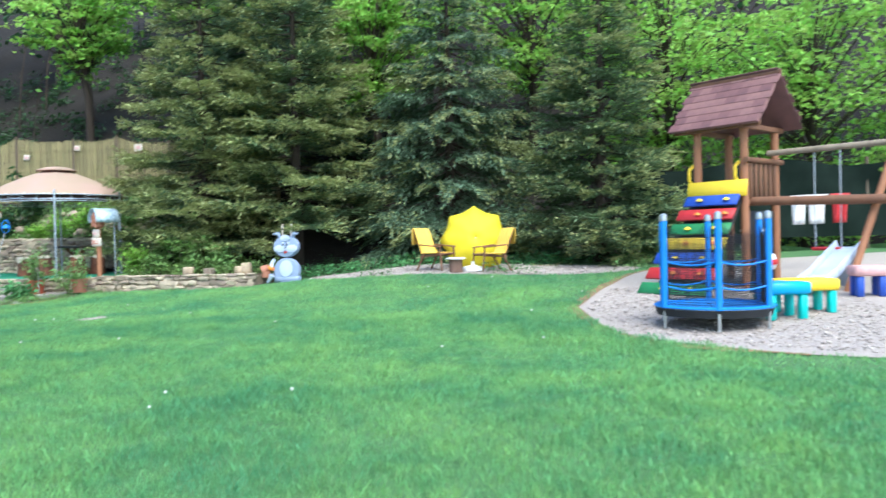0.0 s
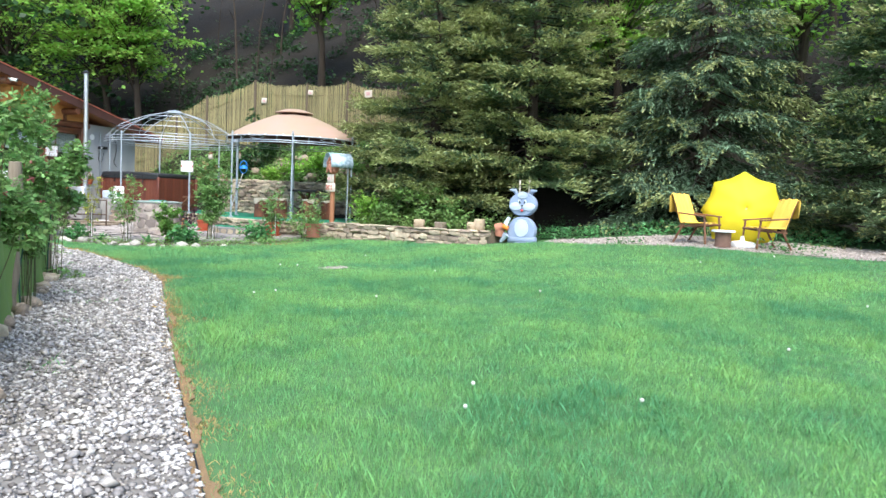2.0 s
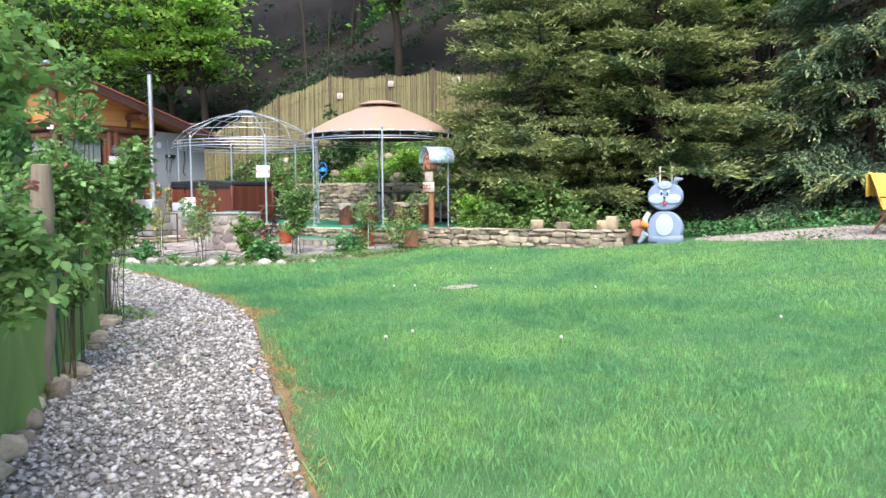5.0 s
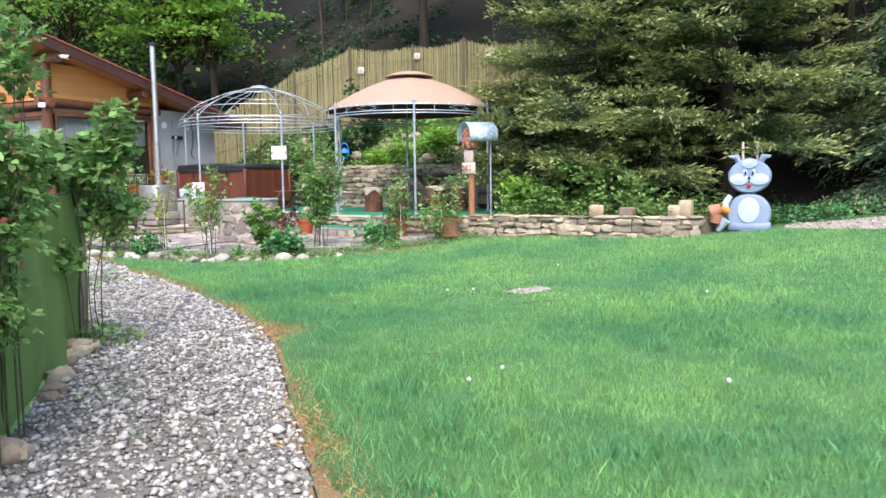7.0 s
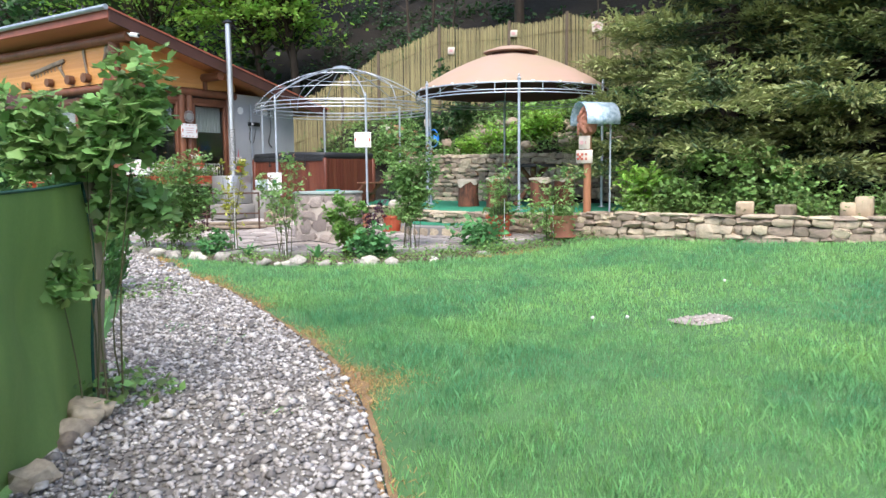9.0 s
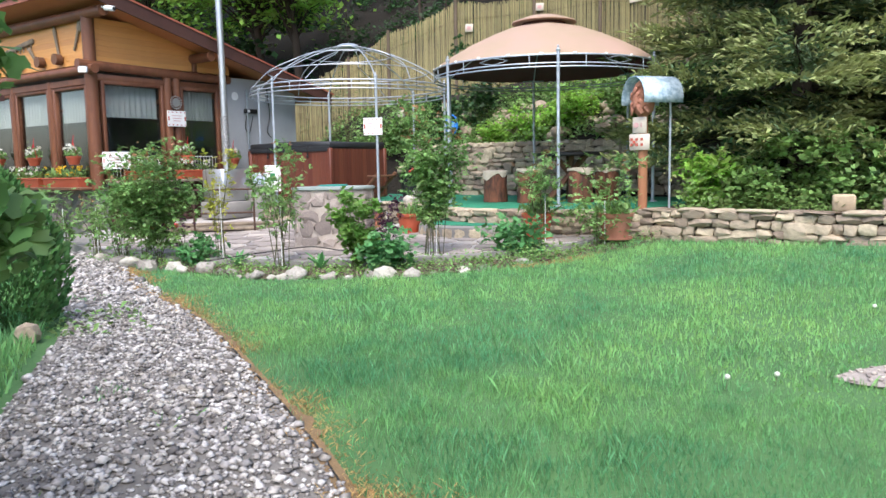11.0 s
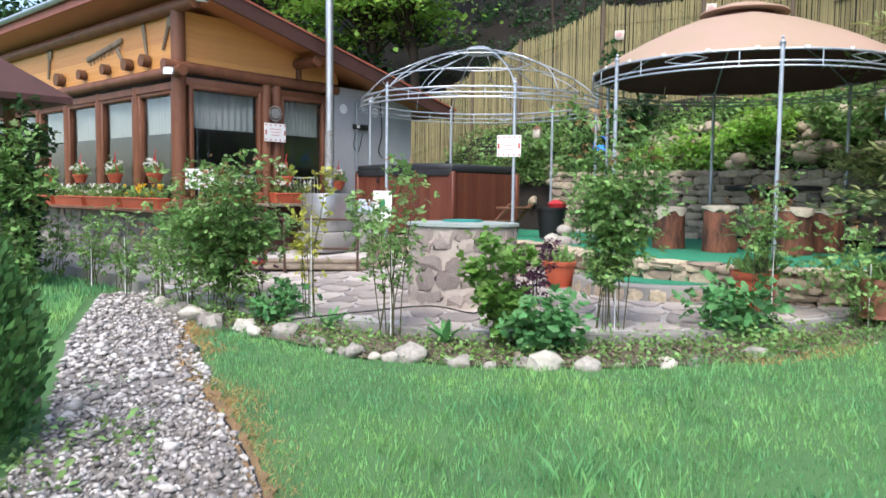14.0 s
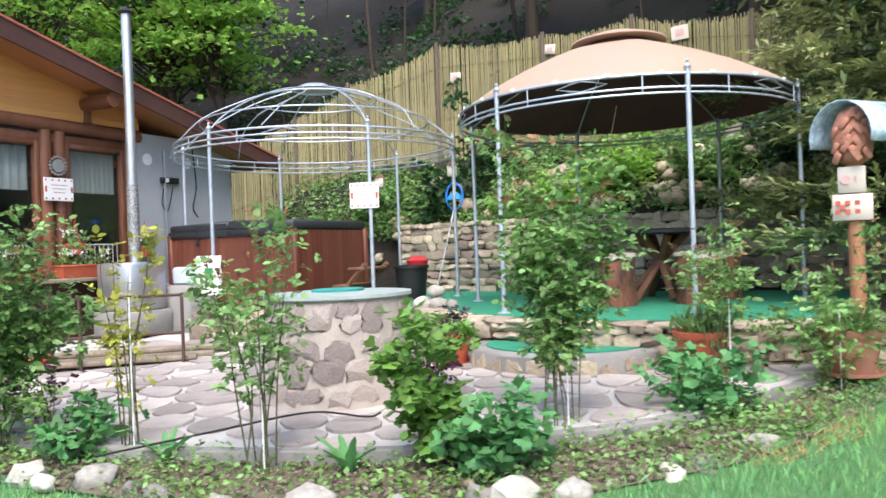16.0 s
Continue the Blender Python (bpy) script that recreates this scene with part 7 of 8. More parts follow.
def trampoline():
    z = float(lawn_z(2.0, 10.4))
    t = thing("trampoline", pose(2.02, 10.38, z), "small trampoline with blue padding and a safety net", "trampoline")
    r, h = 0.72, 0.26
    pts = [(r * math.cos(math.radians(60 * k + 24)), r * math.sin(math.radians(60 * k + 24))) for k in range(6)]
    ring = [(r * math.cos(a), r * math.sin(a), h) for a in np.linspace(0, 2 * math.pi, 37)]
    part("frame", Geo().tube(ring, 0.025, 8, False), STEEL, t)
    part("mat", Geo().lathe([(r * 0.8, h), (r * 0.8, h + 0.006), (0.01, h + 0.006)], 30), BLACK, t)
    part("pad", Geo().lathe([(r * 1.05, h + 0.005), (r * 1.06, h + 0.02), (r * 1.0, h + 0.042), (r * 0.86, h + 0.03), (r * 0.86, h + 0.01)], 30), BLUE, t, "blue padded rim")
    skirt = part("skirt", Geo().lathe([(r * 1.0, h - 0.10), (r * 1.04, h), (r * 1.03, h), (r * 0.99, h - 0.10)], 30), NET_BLACK, t)
    for i, (x, y) in enumerate(pts):
        part("leg", Geo().tube([(x, y, 0), (x, y, h)], 0.02, 8), STEEL, t)
        p = part("pole", Geo().tube([(x, y, h), (x, y, 1.40)], 0.042, 10), BLUE, t, "pole in blue foam")
        part("cap", Geo().lathe([(0.046, 0), (0.048, 0.02), (0.04, 0.08), (0.01, 0.10)], 10, (x, y, 1.38)), STEEL, p)
        x2, y2 = pts[(i + 1) % 6]
        net = Geo()
        for k in range(37):
            s = k / 36
            net.tube([(x + (x2 - x) * s, y + (y2 - y) * s, h + 0.03), (x + (x2 - x) * s, y + (y2 - y) * s, 1.38 - 0.22 * math.sin(math.pi * s))], 0.0035, 3, False)
        for k in range(1, 33):
            zz = h + k * 0.029
            net.tube([(x, y, zz), (x2, y2, zz)], 0.0035, 3, False)
        part("net", net, NET_BLACK, t, "black safety mesh")
        for zz in (0.55, 0.86):
            sag = [(x + (x2 - x) * s, y + (y2 - y) * s, zz - 0.05 * math.sin(math.pi * s)) for s in np.linspace(0, 1, 7)]
            part("strap", Geo().tube(sag, 0.012, 5), BLUE, t)


trampoline()


def play_tower():
    x0, y0 = 3.35, 14.9
    z = float(lawn_z(x0, y0)) - 0.12
    t = thing("play_tower", pose(x0, y0, z, 0, 0, -42), "wooden play tower with a shingled gable roof", "play tower")
    w, d = 0.92, 1.1
    for sx in (-1, 1):
        for sy in (-1, 1):
            part("post", log(Geo(), (sx * w / 2, sy * d / 2, 0), (sx * w / 2, sy * d / 2, 2.95), 0.075), PLAY_WOOD, t)
    part("platform", Geo().box((0, 0, 1.62), (w + 0.1, d + 0.1, 0.07), bevel=0.01), TIMBER, t)
    for k in range(6):
        part("rail_slat", Geo().box((w / 2 + 0.06, -d / 2 + 0.12 + k * 0.17, 2.0), (0.03, 0.10, 0.66), bevel=0.006), TIMBER, t)
    part("rail", log(Geo(), (w / 2 + 0.08, -d / 2 - 0.1, 2.35), (w / 2 + 0.08, d / 2 + 0.1, 2.35), 0.05), TIMBER, t)
    # gable roof, ridge across the view
    ridge, eave, half, run = 3.86, 2.98, 0.76, 0.88
    for s in (-1, 1):
        slope = math.degrees(math.atan2(ridge - eave, half))
        r = part("roof_side", Geo().box((0, 0, 0), (run * 2, math.hypot(half, ridge - eave) + 0.12, 0.035), bevel=0.008), SHINGLE, t, "brown shingled roof side")
        r.matrix_basis = pose(0, s * half / 2, (ridge + eave) / 2 + 0.02, -s * slope)
        for i in range(7):
            for j in range(8):
                piece("shingle", SHINGLE_MESH, r, pose(-run + 0.11 + j * 0.219 + 0.06 * (i % 2) - 0.03, (-0.6 + i * 0.19) * s * -1 * -1, 0.024, -s * -2.5))
    part("ridge_cap", Geo().tube([(-run, 0, ridge + 0.05), (run, 0, ridge + 0.05)], 0.05, 8), TIMBER, t)
    for s in (-1, 1):
        part("tie_beam", Geo().box((s * 0.5, 0, eave - 0.03), (0.08, half * 2, 0.09), bevel=0.01), TIMBER, t)
    part("plate", Geo().box((0, -half + 0.08, eave - 0.02), (run * 1.9, 0.08, 0.09), bevel=0.01), TIMBER, t)
    # grips
    for sx in (-1, 1):
        part("grip", Geo().tube([(sx * w / 2 - 0.08, -d / 2 - 0.02, 1.95), (sx * w / 2 - 0.12, -d / 2 - 0.10, 2.05), (sx * w / 2 - 0.12, -d / 2 - 0.10, 2.25), (sx * w / 2 - 0.08, -d / 2 - 0.02, 2.33)], 0.03, 8), YELLOW_PLASTIC, t, "yellow plastic hand grip")
    # climbing boards in colours
    c = part("climbing_ramp", Geo().box((-0.05, -1.25, 0.82), (1.0, 0.04, 2.25), 0, -38, bevel=0.01), BLACK, t, "sloping climbing ramp")
    for i, m in enumerate((GREEN, RED, BLUE_DARK, YELLOW_PLASTIC, GREEN, RED, BLUE_DARK)):
        zz, yy = 0.12 + i * 0.255, -2.0 + i * 0.2
        part("climbing_board", Geo().box((-0.05, yy, zz), (1.05 + 0.06 * (6 - i), 0.05, 0.24), 0, -38, bevel=0.012), m, c)
        for k in (-0.25, 0.28):
            part("hold", Geo().lathe([(0.06, 0), (0.05, 0.03), (0.01, 0.05)], 8, (k + 0.08 * (i % 2), yy - 0.06, zz)), ORANGE_PAINT if i % 2 else YELLOW_PLASTIC, c)
    part("header_board", Geo().box((-0.02, -0.66, 1.86), (1.18, 0.04, 0.30), 0, -8, bevel=0.012), YELLOW_PLASTIC, t, "yellow header board with orange dots")
    # swing beam
    part("swing_beam", log(Geo(), (0.5, 0.2, 2.5), (4.6, 0.9, 2.55), 0.055), OLD_WOOD, t)
    part("bridge_beam", log(Geo(), (0.4, -0.4, 1.62), (4.6, 0.4, 1.5), 0.08), TIMBER, t)
    for s in (-1, 1):
        part("swing_leg", log(Geo(), (2.55, 0.5, 2.5), (2.55 + s * 0.45, 0.5 + s * 0.9, 0), 0.06), PLAY_WOOD, t)
        part("rope", Geo().tube([(1.5 + s * 0.22, 0.35, 2.45), (1.5 + s * 0.22, 0.35, 0.75)], 0.012, 6), GALV, t)
    part("swing_seat", Geo().box((1.5, 0.35, 0.75), (0.5, 0.25, 0.06), bevel=0.02), RED, t, "red swing seat")
    for zz in (0.5, 0.8, 1.1):
        part("rung", Geo().box((0.42, -0.2, zz), (0.5, 0.06, 0.05), bevel=0.01), WHITE, t)
    part("side_board", Geo().box((0.46, 0, 0.8), (0.05, 0.9, 1.3), bevel=0.01), BLACK, t)


SHINGLE_MESH = Geo().box((0, 0, 0), (0.235, 0.2, 0.02), bevel=0.005).mesh("shingle", SHINGLE)
play_tower()
t = thing("slide", pose(4.2, 13.2, float(lawn_z(4.2, 13.2)), 0, 0, -48), "grey-blue plastic slide running onto the gravel", "slide")
TRACK = [(1.0, 0.72), (0.6, 0.50), (0.2, 0.27), (-0.2, 0.12), (-0.55, 0.08)]
for i in range(4):
    (a, za), (b, zb) = TRACK[i], TRACK[i + 1]
    ang = math.degrees(math.atan2(za - zb, a - b))
    part("bed", Geo().box((0, (a + b) / 2, (za + zb) / 2), (0.42, math.hypot(a - b, za - zb) + 0.01, 0.03), 0, ang, bevel=0.005), PALE_BLUE, t)
    for k in (-1, 1):
        part("side", Geo().box((k * 0.22, (a + b) / 2, (za + zb) / 2 + 0.06), (0.04, math.hypot(a - b, za - zb) + 0.02, 0.16), 0, ang, bevel=0.012), PALE_BLUE, t)
part("support", Geo().box((0, 0.95, 0.33), (0.4, 0.06, 0.66), bevel=0.01), PALE_BLUE, t)


def play_table(x, y, rz, top, legs, label, w=0.62, d=0.5, h=0.42):
    t = thing("play_table", pose(x, y, float(lawn_z(x, y)) + 0.005, 0, 0, rz), label, "play table", "plastic play furniture")
    part("tray", Geo().box((0, 0, h), (w, d, 0.16), bevel=0.03), top, t)
    for sx in (-1, 1):
        for sy in (-1, 1):
            part("leg", Geo().box((sx * (w / 2 - 0.09), sy * (d / 2 - 0.09), (h - 0.08) / 2), (0.11, 0.11, h - 0.08), bevel=0.02), legs, t)
    return t


BLUE_LIGHT = mat("sky_blue_plastic", (0.02, 0.35, 0.62), (0.02, 0.28, 0.52), 0.4, 4, 40, 0.05)
play_table(2.95, 10.75, 15, BLUE_LIGHT, TURQUOISE, "blue plastic water table on turquoise legs")
play_table(3.38, 11.2, 15, YELLOW_PLASTIC, TURQUOISE, "yellow plastic play table on turquoise legs", 0.8, 0.5, 0.40)
t = thing("toy_figure", pose(3.15, 12.2, float(lawn_z(3.15, 12.2))), "small round red and white toy on a stand", "toy")
part("stand", Geo().tube([(0, 0, 0), (0, 0, 0.5)], 0.05, 8), ORANGE_PAINT, t)
part("ball", Geo().lathe([(0.02, 0.48), (0.13, 0.54), (0.17, 0.64), (0.13, 0.75), (0.02, 0.80)], 16), WHITE, t)
part("band", Geo().lathe([(0.165, 0.60), (0.178, 0.64), (0.165, 0.68)], 16), RED, t)
play_table(4.75, 12.6, 0, SIGN_PINK, BLUE_DARK, "small pink and blue plastic toy bench", 0.5, 0.4, 0.4)
for x, m, w in ((4.95, WHITE, 0.34), (5.3, WHITE, 0.4), (5.75, RED, 0.36)):
    y = 16.6
    g = Geo()
    for i in range(9):
        for j in range(7):
            g.v.append((x - 5 + w * (i / 8 - 0.5) * (1 if j < 2 else 0.75), 0.04 * math.sin(i * 1.4 + j * 0.5), 1.75 - 0.1 * j))
    for i in range(8):
        for j in range(6):
            g.f.append((i * 7 + j, i * 7 + j + 1, (i + 1) * 7 + j + 1, (i + 1) * 7 + j))
            g.m.append(0)
    o = solid("hanging_cloth", g, m, "garment drying on a line beside the play tower", "laundry", "laundry on the line", m=pose(5, y, float(lawn_z(x, y)) - 0.2))
    mod = o.modifiers.new("thickness", "SOLIDIFY")
    mod.thickness = 0.01
solid("washing_line", Geo().tube([(3.8, 16.6, 2.05), (6.5, 16.6, 2.02), (9.5, 16.6, 2.08)], 0.006, 5), WHITE, "white washing line beside the play tower", "washing line")
t = thing("netting_screen", pose(0, 21.6, 1.0), "dark shade netting stretched behind the playground", "fence")
g = Geo()
for i in range(30):
    for j in range(6):
        x = 2.2 + 9 * i / 29
        g.v.append((x, 0.12 * math.sin(i * 0.9 + j), 0.2 + 2.0 * j / 5 - 0.12 * math.sin(i * 0.43) * (j > 3)))
for i in range(29):
    for j in range(5):
        g.f.append((i * 6 + j, i * 6 + j + 1, (i + 1) * 6 + j + 1, (i + 1) * 6 + j))
        g.m.append(0)
part("netting", g, NETTING_DARK, t)
for x in (2.2, 5.2, 8.2, 11.2):
    part("post", Geo().tube([(x, 0.1, -0.4), (x, 0.1, 2.3)], 0.04, 7), REED_POST, t)

# ---------------------------------------------------------------- on and by the house


def window_box(x, y, z, ln, rz, seed, label, flower, nf=30):
    t = thing("window_box", pose(x, y, z, 0, 0, rz), label, "window box", "window boxes of the house")
    g = Geo()
    g.add([(-ln / 2, -0.08, 0), (ln / 2, -0.08, 0), (ln / 2, 0.08, 0), (-ln / 2, 0.08, 0), (-ln / 2 - 0.02, -0.11, 0.16), (ln / 2 + 0.02, -0.11, 0.16), (ln / 2 + 0.02, 0.11, 0.16), (-ln / 2 - 0.02, 0.11, 0.16)],
          [(3, 2, 1, 0), (0, 1, 5, 4), (1, 2, 6, 5), (2, 3, 7, 6), (3, 0, 4, 7), (4, 5, 6, 7)])
    part("box", g, TERRACOTTA, t)
    part("lip", Geo().box((0, 0, 0.155), (ln + 0.06, 0.24, 0.025), bevel=0.008), TERRACOTTA, t)
    plants(t, ln / 2, 0.09, 0.17, seed, flower, nf, int(260 * ln))
    return t


def plants(t, hx, hy, z, seed, flower, nf, n):
    q = np.random.default_rng(seed)
    P = np.stack([q.uniform(-hx, hx, n), q.uniform(-hy, hy, n), z + np.abs(q.normal(0, 0.07, n))], -1)
    L = q.uniform(0.04, 0.09, n)
    part("leaves", soup("leaves", diamonds(P, q.normal(0, 0.7, (n, 3)) + (0, 0, 0.5), q.normal(0, 1, (n, 3)), L, L * 0.6), 4, LEAF_ROSE), None, t, kind="stuff")
    F = np.repeat(np.stack([q.uniform(-hx, hx, nf), q.uniform(-hy, hy, nf) - 0.03, z + q.uniform(0.06, 0.20, nf)], -1), 5, 0)
    L = np.full(nf * 5, 0.04)
    part("flowers", soup("flowers", diamonds(F, q.normal(0, 1, (nf * 5, 3)) + (0, -0.3, 0.3), q.normal(0, 1, (nf * 5, 3)), L, L * 0.9), 4, flower), None, t, kind="stuff")


for i in range(6):
    window_box(HX - 0.75 - 1.36 * i, HY - 0.2, 0.96, 1.15, 0, 500 + i, "long terracotta window box with white and yellow flowers", PETAL_YELLOW if i == 0 else PETAL)
for i, y in enumerate((16.7, 17.75)):
    window_box(HX + 0.22, y, 1.06, 0.75, 90, 520 + i, "terracotta window box on the shelf", PETAL)
shelf = thing("plant_shelf", pose(HX + 0.28, 17.1, 0), "wooden plant shelf below the end windows", "shelf")
part("board", Geo().box((0, 0, 1.03), (0.42, 2.3, 0.05), bevel=0.01), OLD_WOOD, shelf)
for y in (-1.05, 0, 1.05):
    part("bracket", Geo().box((0.1, y, 0.6), (0.06, 0.06, 0.82), bevel=0.008), TIMBER, shelf)
# Dark sheet put in for the shade below the shelf board.
part("back_panel", Geo().box((-0.14, 0, 0.6), (0.03, 2.3, 0.8)), FASCIA, shelf)


def hanging_pot(x, y, z, seed):
    t = thing("hanging_pot", pose(x, y, z), "orange hanging flower pot with white flowers", "flower pot", "hanging pots at the windows")
    part("pot", Geo().lathe([(0.08, 0), (0.12, 0.12), (0.13, 0.12), (0.132, 0.15), (0.12, 0.15), (0.01, 0.13)], 18), TERRACOTTA, t)
    part("hanger", Geo().tube([(-0.11, 0, 0.14), (0, 0, 0.42), (0.11, 0, 0.14)], 0.008, 5), RED, t)
    part("hook", Geo().tube([(0, 0, 0.42), (0, 0.02, 0.52)], 0.006, 5), RED, t)
    plants(t, 0.13, 0.12, 0.15, seed, PETAL, 18, 110)


for i in range(5):
    hanging_pot(HX - 0.42 - 1.36 * i, HY - 0.2, 1.36, 540 + i)
hanging_pot(HX + 0.22, 17.62, 1.36, 550)
hanging_pot(HX + 0.22, 18.75, 1.3, 551)


def notice(name, x, y, z, w, h, rz, label, border):
    t = thing(name, pose(x, y, z, 0, 0, rz), label, "sign")
    part("board", Geo().box((0, 0, 0), (w, 0.018, h), bevel=0.004), WHITE, t)
    n = 5
    for i in range(n):
        for s in (-1, 1):
            part("border_dot", Geo().box(((i / (n - 1) - 0.5) * (w - 0.05), -0.0105, s * (h / 2 - 0.03)), (w * 0.06, 0.004, 0.022)), border, t)
    for k in (-1, 1):
        part("border_dot", Geo().box((k * (w / 2 - 0.025), -0.0105, 0), (0.028, 0.004, h * 0.25)), border, t)
    for i in range(3):
        part("text_bar", Geo().box((0, -0.0105, h * (0.18 - 0.16 * i)), (w * (0.55 - 0.08 * i), 0.004, h * 0.045)), SIGN_PINK, t)
    return t


notice("house_sign", HX + 0.15, 17.46, 2.22, 0.42, 0.30, 90, "white notice board with red dotted border on the post", SIGN_RED)
notice("house_sign", HX + 0.42, 15.95, 1.42, 0.46, 0.30, 62, "white lettered board at the corner of the house", SIGN_PINK)
t = thing("wall_clock", pose(HX + 0.14, 17.46, 2.53, 0, 0, 90), "round silver sunburst ornament on the post", "clock")
part("face", Geo().tube([(0, 0, 0), (0, -0.03, 0)], 0.085, 20), STEEL, t)
for k in range(16):
    a = 2 * math.pi * k / 16
    part("ray", Geo().lathe([(0.004, -0.02), (0.022, 0), (0.004, 0.02)], 8, (0.118 * math.cos(a), -0.015, 0.118 * math.sin(a))), STEEL, t)

# gazebo notices
notice("gazebo_sign", -16.58, 18.42, 1.92, 0.34, 0.30, 25, "white notice with red dotted border on the tube frame", SIGN_RED)
t = thing("gazebo_sign", pose(-18.2, 17.55, 1.05, 0, 0, 20), "white board with a green mark tied to a post", "sign")
part("board", Geo().box((0, 0, 0), (0.30, 0.02, 0.46), bevel=0.005), WHITE, t)
part("mark", Geo().box((0, -0.012, 0.02), (0.10, 0.005, 0.14)), GREEN, t)
# floodlight and security camera
t = thing("floodlight", pose(HX + 0.22, HY - 0.28, 2.98, 0, 0, 45), "small floodlight on the corner beam", "lamp")
part("housing", Geo().box((0, -0.04, 0), (0.16, 0.06, 0.12), 0, -25, bevel=0.015), STEEL, t)
part("lens", Geo().box((0, -0.075, -0.01), (0.12, 0.01, 0.09), 0, -25), WHITE, t)
t = thing("security_camera", pose(HX + 0.62, HY - 0.05, 4.0, 0, 0, 30), "white bullet security camera under the eaves", "camera")
part("body", Geo().tube([(0, 0, 0), (0.18, -0.06, -0.03)], 0.045, 12), WHITE, t)
part("lens", Geo().tube([(0.18, -0.06, -0.03), (0.20, -0.067, -0.034)], 0.03, 12), BLACK, t)
part("bracket", Geo().tube([(0, 0, 0), (-0.08, 0.02, 0.03)], 0.018, 8), WHITE, t)

# old tools on the boarding
TOOLS = HY - 0.02
t = thing("wall_ornament", pose(HX - 2.5, TOOLS, 3.62, 0, -8, 0), "old wooden rake head fixed on the orange boarding", "old tool", "old tools on the boarding")
part("bar", Geo().box((0, 0, 0), (1.35, 0.06, 0.09), bevel=0.015), OLD_WOOD, t)
for k in range(9):
    part("tine", Geo().tube([(-0.55 + 0.14 * k, 0, -0.04), (-0.55 + 0.14 * k, 0, -0.13)], 0.010, 6), OLD_WOOD, t)
for x, z, ry, ln, head in ((HX - 0.35, 3.62, 28, 0.5, 0.09), (HX - 1.02, 3.55, -12, 0.55, 0.0), (HX - 1.85, 3.4, -40, 0.35, 0.0), (HX - 4.9, 3.6, 10, 0.5, 0.12)):
    t = thing("wall_ornament", pose(x, TOOLS, z, 0, ry, 0), "weathered wooden hand tool fixed on the orange boarding", "old tool", "old tools on the boarding")
    part("handle", Geo().tube([(0, 0, -ln / 2), (0, 0, ln / 2)], [0.02, 0.035], 8), OLD_WOOD, t)
    part("blade", Geo().box((0, 0, ln / 2), (0.07 + head, 0.03, 0.16 + head), bevel=0.02), OLD_WOOD, t)
for x, r in ((HX - 0.95, 0.10), (HX - 1.55, 0.10), (HX - 2.35, 0.09), (HX - 3.3, 0.09), (HX - 4.3, 0.12)):
    solid("wood_slice", Geo().tube([(0, 0, 0), (0, -0.12, 0)], r, 14), TIMBER, "short round log end fixed on the boarding", "wood slice", "log ends on the boarding", m=pose(x, TOOLS, 3.28))

# grey wall fittings
t = thing("socket_box", pose(HX + 0.10, 19.35, 2.45, 0, 0, 90), "black socket strip with cables on the grey wall", "socket")
part("box", Geo().box((0, -0.03, 0), (0.34, 0.06, 0.09), bevel=0.01), BLACK, t)
part("socket", Geo().box((-0.08, -0.065, 0), (0.06, 0.012, 0.06)), WHITE, t)
part("cable", Geo().tube(smooth_curve([(-0.1, -0.03, -0.05), (-0.16, -0.03, -0.35), (-0.05, -0.03, -0.45), (0.06, -0.03, -0.1)], 5).tolist(), 0.007, 5), BLACK, t)
solid("hanging_cable", Geo().tube(smooth_curve([(HX + 0.11, 19.85, 3.0), (HX + 0.12, 19.9, 2.4), (HX + 0.12, 19.82, 2.05), (HX + 0.12, 19.92, 1.9)], 6).tolist(), 0.01, 6), BLACK, "black cable hanging down the grey wall", "cable")
for y, z in ((18.98, 2.75), (19.75, 2.75)):
    solid("wall_patch", Geo().tube([(HX + 0.082, y, z), (HX + 0.088, y, z)], 0.09, 10), WHITE, "pale round filler patch on the grey wall", "wall patch")
solid("white_pipe", Geo().tube([(HX + 0.14, 19.25, 1.2), (HX + 0.14, 19.25, 2.9)], 0.02, 8), GALV, "thin grey pipe on the plastered wall", "pipe")
solid("tool_box", Geo().box((0, 0, 0.12), (0.45, 0.3, 0.24), bevel=0.03), PALE_BLUE, "pale blue plastic box beside the stove", "box", m=pose(-19.55, 18.6, 0.9, 0, 0, 20))
solid("low_plinth", Geo().box((0, 0, 0.35), (1.6, 0.9, 0.7), bevel=0.03), CONCRETE, "low grey masonry plinth beside the hot tub", "plinth", m=pose(-20.0, 18.65, 0.2))

# planks, railing, clutter near the stove
q = random.Random(19)
for i in range(3):
    solid("plank", Geo().box((0, 0, 0), (2.3, 0.20, 0.05), bevel=0.008), OLD_WOOD, "weathered plank lying beside the patio", "plank", "planks by the stove", m=pose(-18.4, 15.9 + 0.24 * i, 0.26 + 0.05 * (i == 2), 0, 0, 42 + q.uniform(-2, 2)))
t = thing("iron_railing", pose(-17.55, 16.5, 0.2, 0, 0, 42), "low rusty iron railing beside the planks", "railing")
for x in (0, -0.95, -1.9):
    part("post", Geo().tube([(x, 0, 0), (x, 0, 0.72)], 0.018, 6), RUST, t)
for z in (0.7, 0.32):
    part("rail", Geo().tube([(0, 0, z), (-1.9, 0, z)], 0.016, 6), RUST, t)
stone_wall("stone_wall_side", [(-18.6, 17.7), (-17.6, 18.2), (-16.9, 18.6)], 0.2, 0.6, "short rough stone wall beside the stove", 0.13, seed=6)
RED_FOLD = Geo().box((0, 0, 0.04), (0.6, 0.18, 0.08), bevel=0.03)
solid("folded_hose", RED_FOLD, RED, "red folded hose lying on the planks", "hose", m=pose(-18.75, 15.55, 0.29, 0, 0, 42))
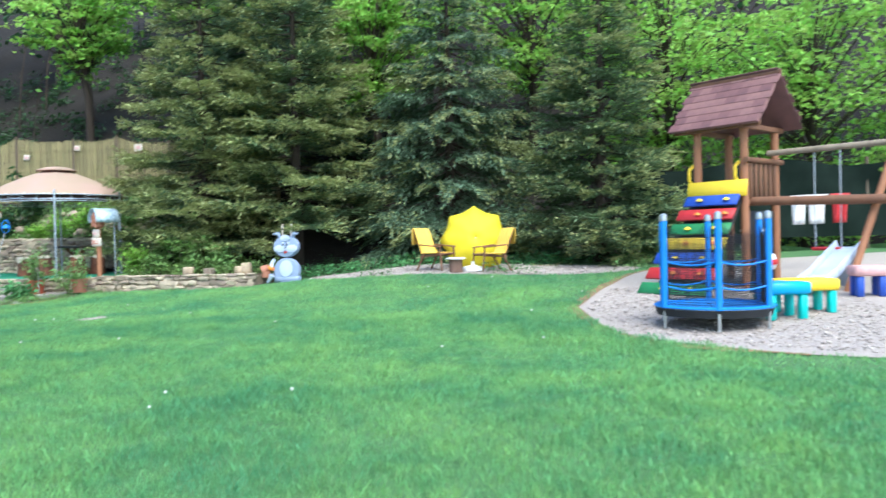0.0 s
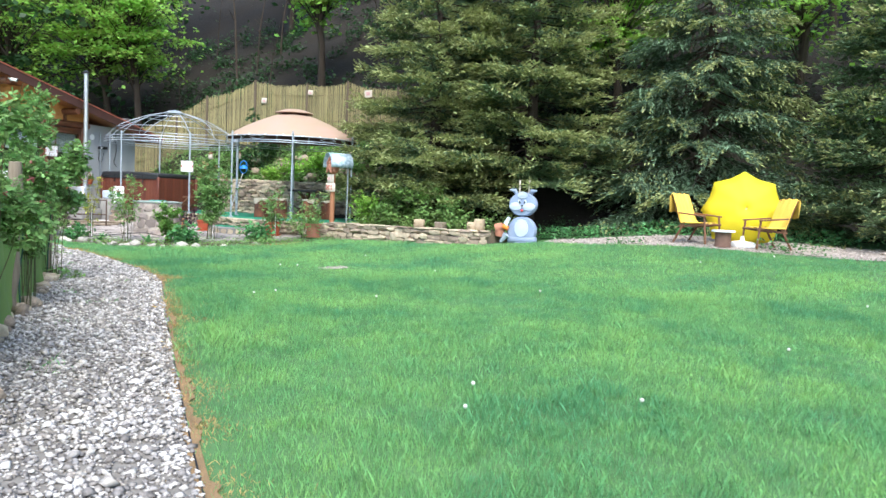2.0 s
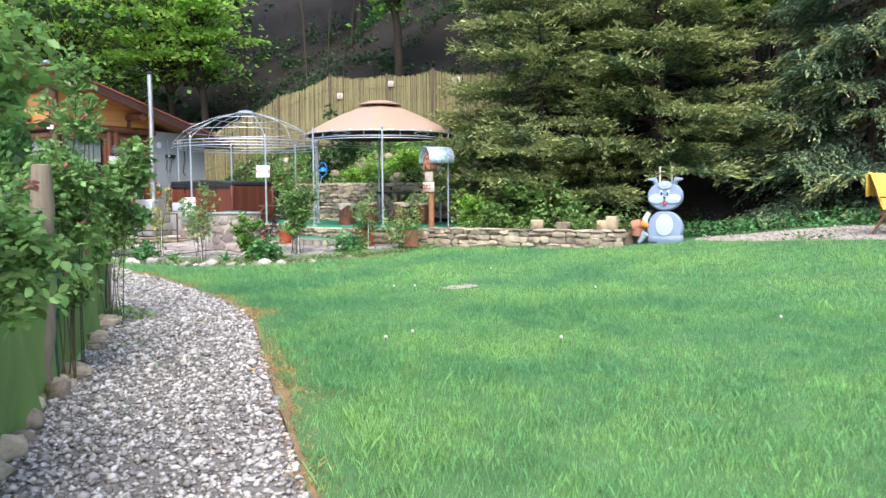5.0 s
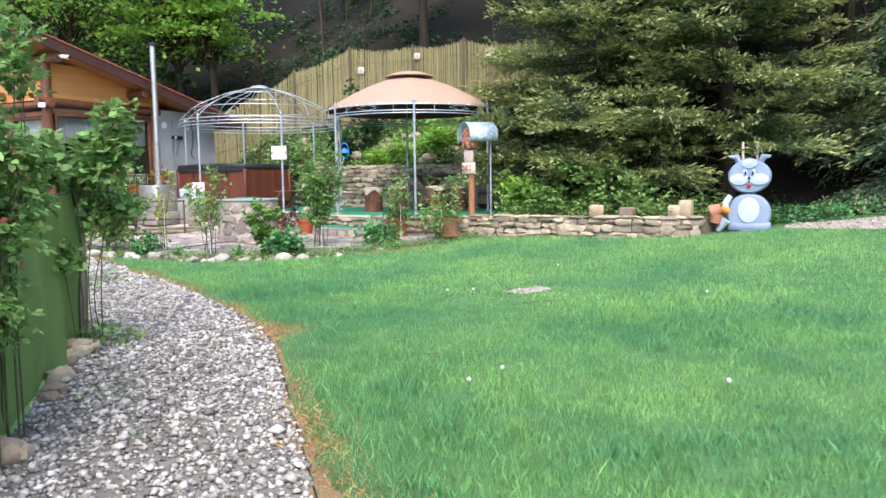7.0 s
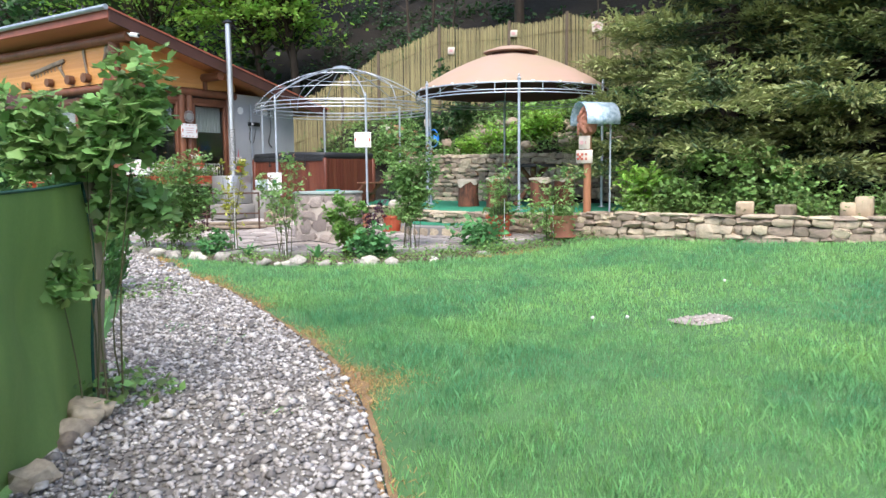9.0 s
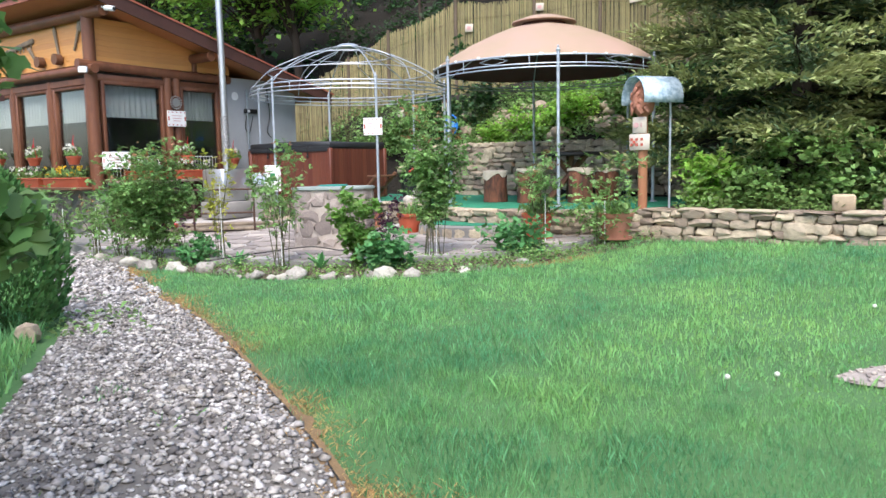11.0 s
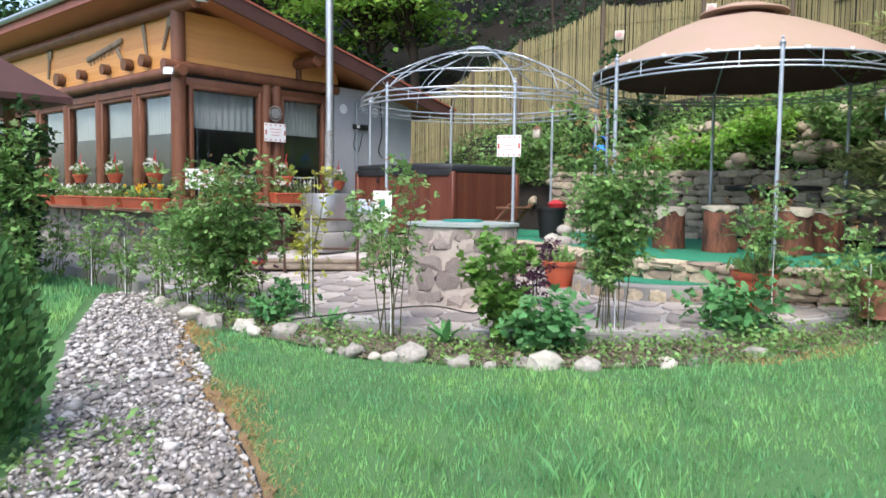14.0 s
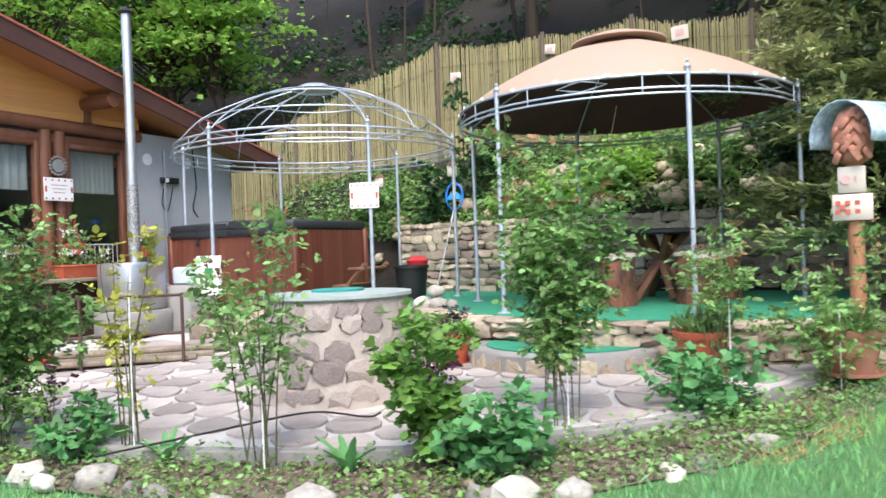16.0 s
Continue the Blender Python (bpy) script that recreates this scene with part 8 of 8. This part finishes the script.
t = thing("tub_steps", pose(-17.05, 19.4, TERRACE_Z, 0, 0, -90), "two small brown wooden steps by the hot tub", "steps")
for i in range(2):
    part("tread", Geo().box((0, -0.15 - 0.25 * (1 - i), 0.22 * (i + 1)), (0.6, 0.26, 0.04), bevel=0.008), TIMBER, t)
for k in (-1, 1):
    part("stringer", Geo().tube([(k * 0.26, -0.55, 0), (k * 0.26, -0.02, 0.5)], 0.035, 6), TIMBER, t)
t = thing("bucket", pose(-16.75, 19.75, TERRACE_Z), "black plastic bin with a red handle", "bucket")
part("bin", Geo().lathe([(0.18, 0), (0.22, 0.42), (0.24, 0.42), (0.24, 0.46), (0.21, 0.46), (0.01, 0.44)], 20), BLACK, t)
part("cloth", Geo().lathe([(0.12, 0.44), (0.15, 0.52), (0.06, 0.58)], 10, (0.1, 0, 0)), RED, t, "red cloth")
t = thing("landing_net", pose(-16.95, 20.9, TERRACE_Z), "blue pool skimmer net leaning on the frame", "net")
part("pole", Geo().tube([(0, -0.1, 0), (0.12, 0.35, 1.25)], 0.014, 8), STEEL, t)
part("hoop", Geo().tube([(0.12 + 0.14 * math.sin(a), 0.38, 1.45 + 0.2 * math.cos(a)) for a in np.linspace(0, 6.283, 21)], 0.014, 6), BLUE, t)
part("mesh", Geo().lathe([(0.13, 0), (0.10, 0.06), (0.02, 0.12)], 12, (0.12, 0.40, 1.40)), BLUE, t)

for x, y, z, w in ((-15.95, 18.62, 0.64, 0.26), (-15.72, 18.55, 0.64, 0.22), (-15.82, 18.66, 0.78, 0.2), (-15.55, 18.58, 0.63, 0.17)):
    solid("tuff_stone", WHITE_STONES[int(w * 100) % 4], None, "pale porous stone piled on the terrace's edge", "stone", "pale stones on the terrace", m=sized(x, y, z, w, w * 0.8, w * 0.75, w * 900, 10))


def lantern(x, y, z):
    t = thing("lantern", pose(x, y, z), "small cream lantern hanging from the gazebo's hoop", "lantern", "lanterns on the gazebo frame")
    part("body", Geo().box((0, 0, -0.16), (0.13, 0.13, 0.16), 20, bevel=0.012), SIGN_PAPER, t)
    part("roof", Geo().lathe([(0.11, -0.08), (0.10, -0.07), (0.03, -0.02)], 4), TIMBER, t)
    part("cord", Geo().tube([(0, 0, -0.03), (0, 0, 0.06)], 0.004, 5), BLACK, t)


for k in (70, 130):
    a = math.radians(-34.9 + k)
    lantern(-18.08 + 1.89 * math.cos(a), 19.55 + 1.89 * math.sin(a), 2.52)

solid("garden_hose", Geo().tube(smooth_curve([(-15.6, 13.95, 0.12), (-15.1, 14.45, 0.20), (-14.75, 14.9, 0.24), (-14.45, 15.1, 0.19), (-14.4, 15.2, 0.2)], 6).tolist(), 0.007, 6), BLACK, "thin black hose lying across the flagstones", "hose")

# small pavilion beside the walkway
t = thing("small_pavilion", pose(-22.3, 13.0, 0.1), "small pavilion with a dark shingled roof on posts", "pavilion")
for sx in (-1, 1):
    for sy in (-1, 1):
        part("post", log(Geo(), (sx * 1.1, sy * 0.6, 0), (sx * 1.1, sy * 0.6, 2.45), 0.07), TIMBER, t)
g = Geo()
g.add([(-1.9, -1.1, 2.33), (1.9, -1.1, 2.33), (1.9, 1.1, 2.33), (-1.9, 1.1, 2.33), (-0.9, 0, 3.15), (0.9, 0, 3.15), (-1.9, -1.1, 2.25), (1.9, -1.1, 2.25), (1.9, 1.1, 2.25), (-1.9, 1.1, 2.25)],
      [(0, 1, 5, 4), (1, 2, 5), (2, 3, 4, 5), (3, 0, 4), (6, 7, 1, 0), (7, 8, 2, 1), (8, 9, 3, 2), (9, 6, 0, 3), (9, 8, 7, 6)])
part("roof", g, FASCIA, t, "dark shingled hipped roof")
for i, (x, y, h) in enumerate(((-20.6, 13.5, 2.3), (-20.15, 13.25, 1.9), (-21.1, 13.7, 2.3))):
    shrub("climbing_plant", x, y, 0.05, h, 0.45, 600 + i, LEAF_DARK if i != 1 else LEAF_ROSE, "dense climbing plant hanging from the pavilion's post", "climber", n=2600, size=0.075, bare=0.1, kind="lobed", group="climbers on the pavilion", upright=0.9, lumps=14)
for i, (x, y) in enumerate(((-18.9, 14.05), (-19.7, 14.0), (-21.0, 14.1), (-22.3, 14.0))):
    shrub("walkway_plant", x, y, 0, 1.0, 0.34, 610 + i, LEAF_ROSE, "young plant beside the concrete walkway", "plant", n=900, size=0.06, stake=0.7 if i < 2 else None, group="plants at the walkway")
cover("house_weeds", [(-30, 15.5), (-20.9, 15.45), (-20.9, 15.8), (-30, 15.8)], 1500, 0.06, LEAF_ROSE, "weeds at the foot of the plinth", lambda x, y: 0.05 + 0 * x, 0.25, 20)
flagstones()
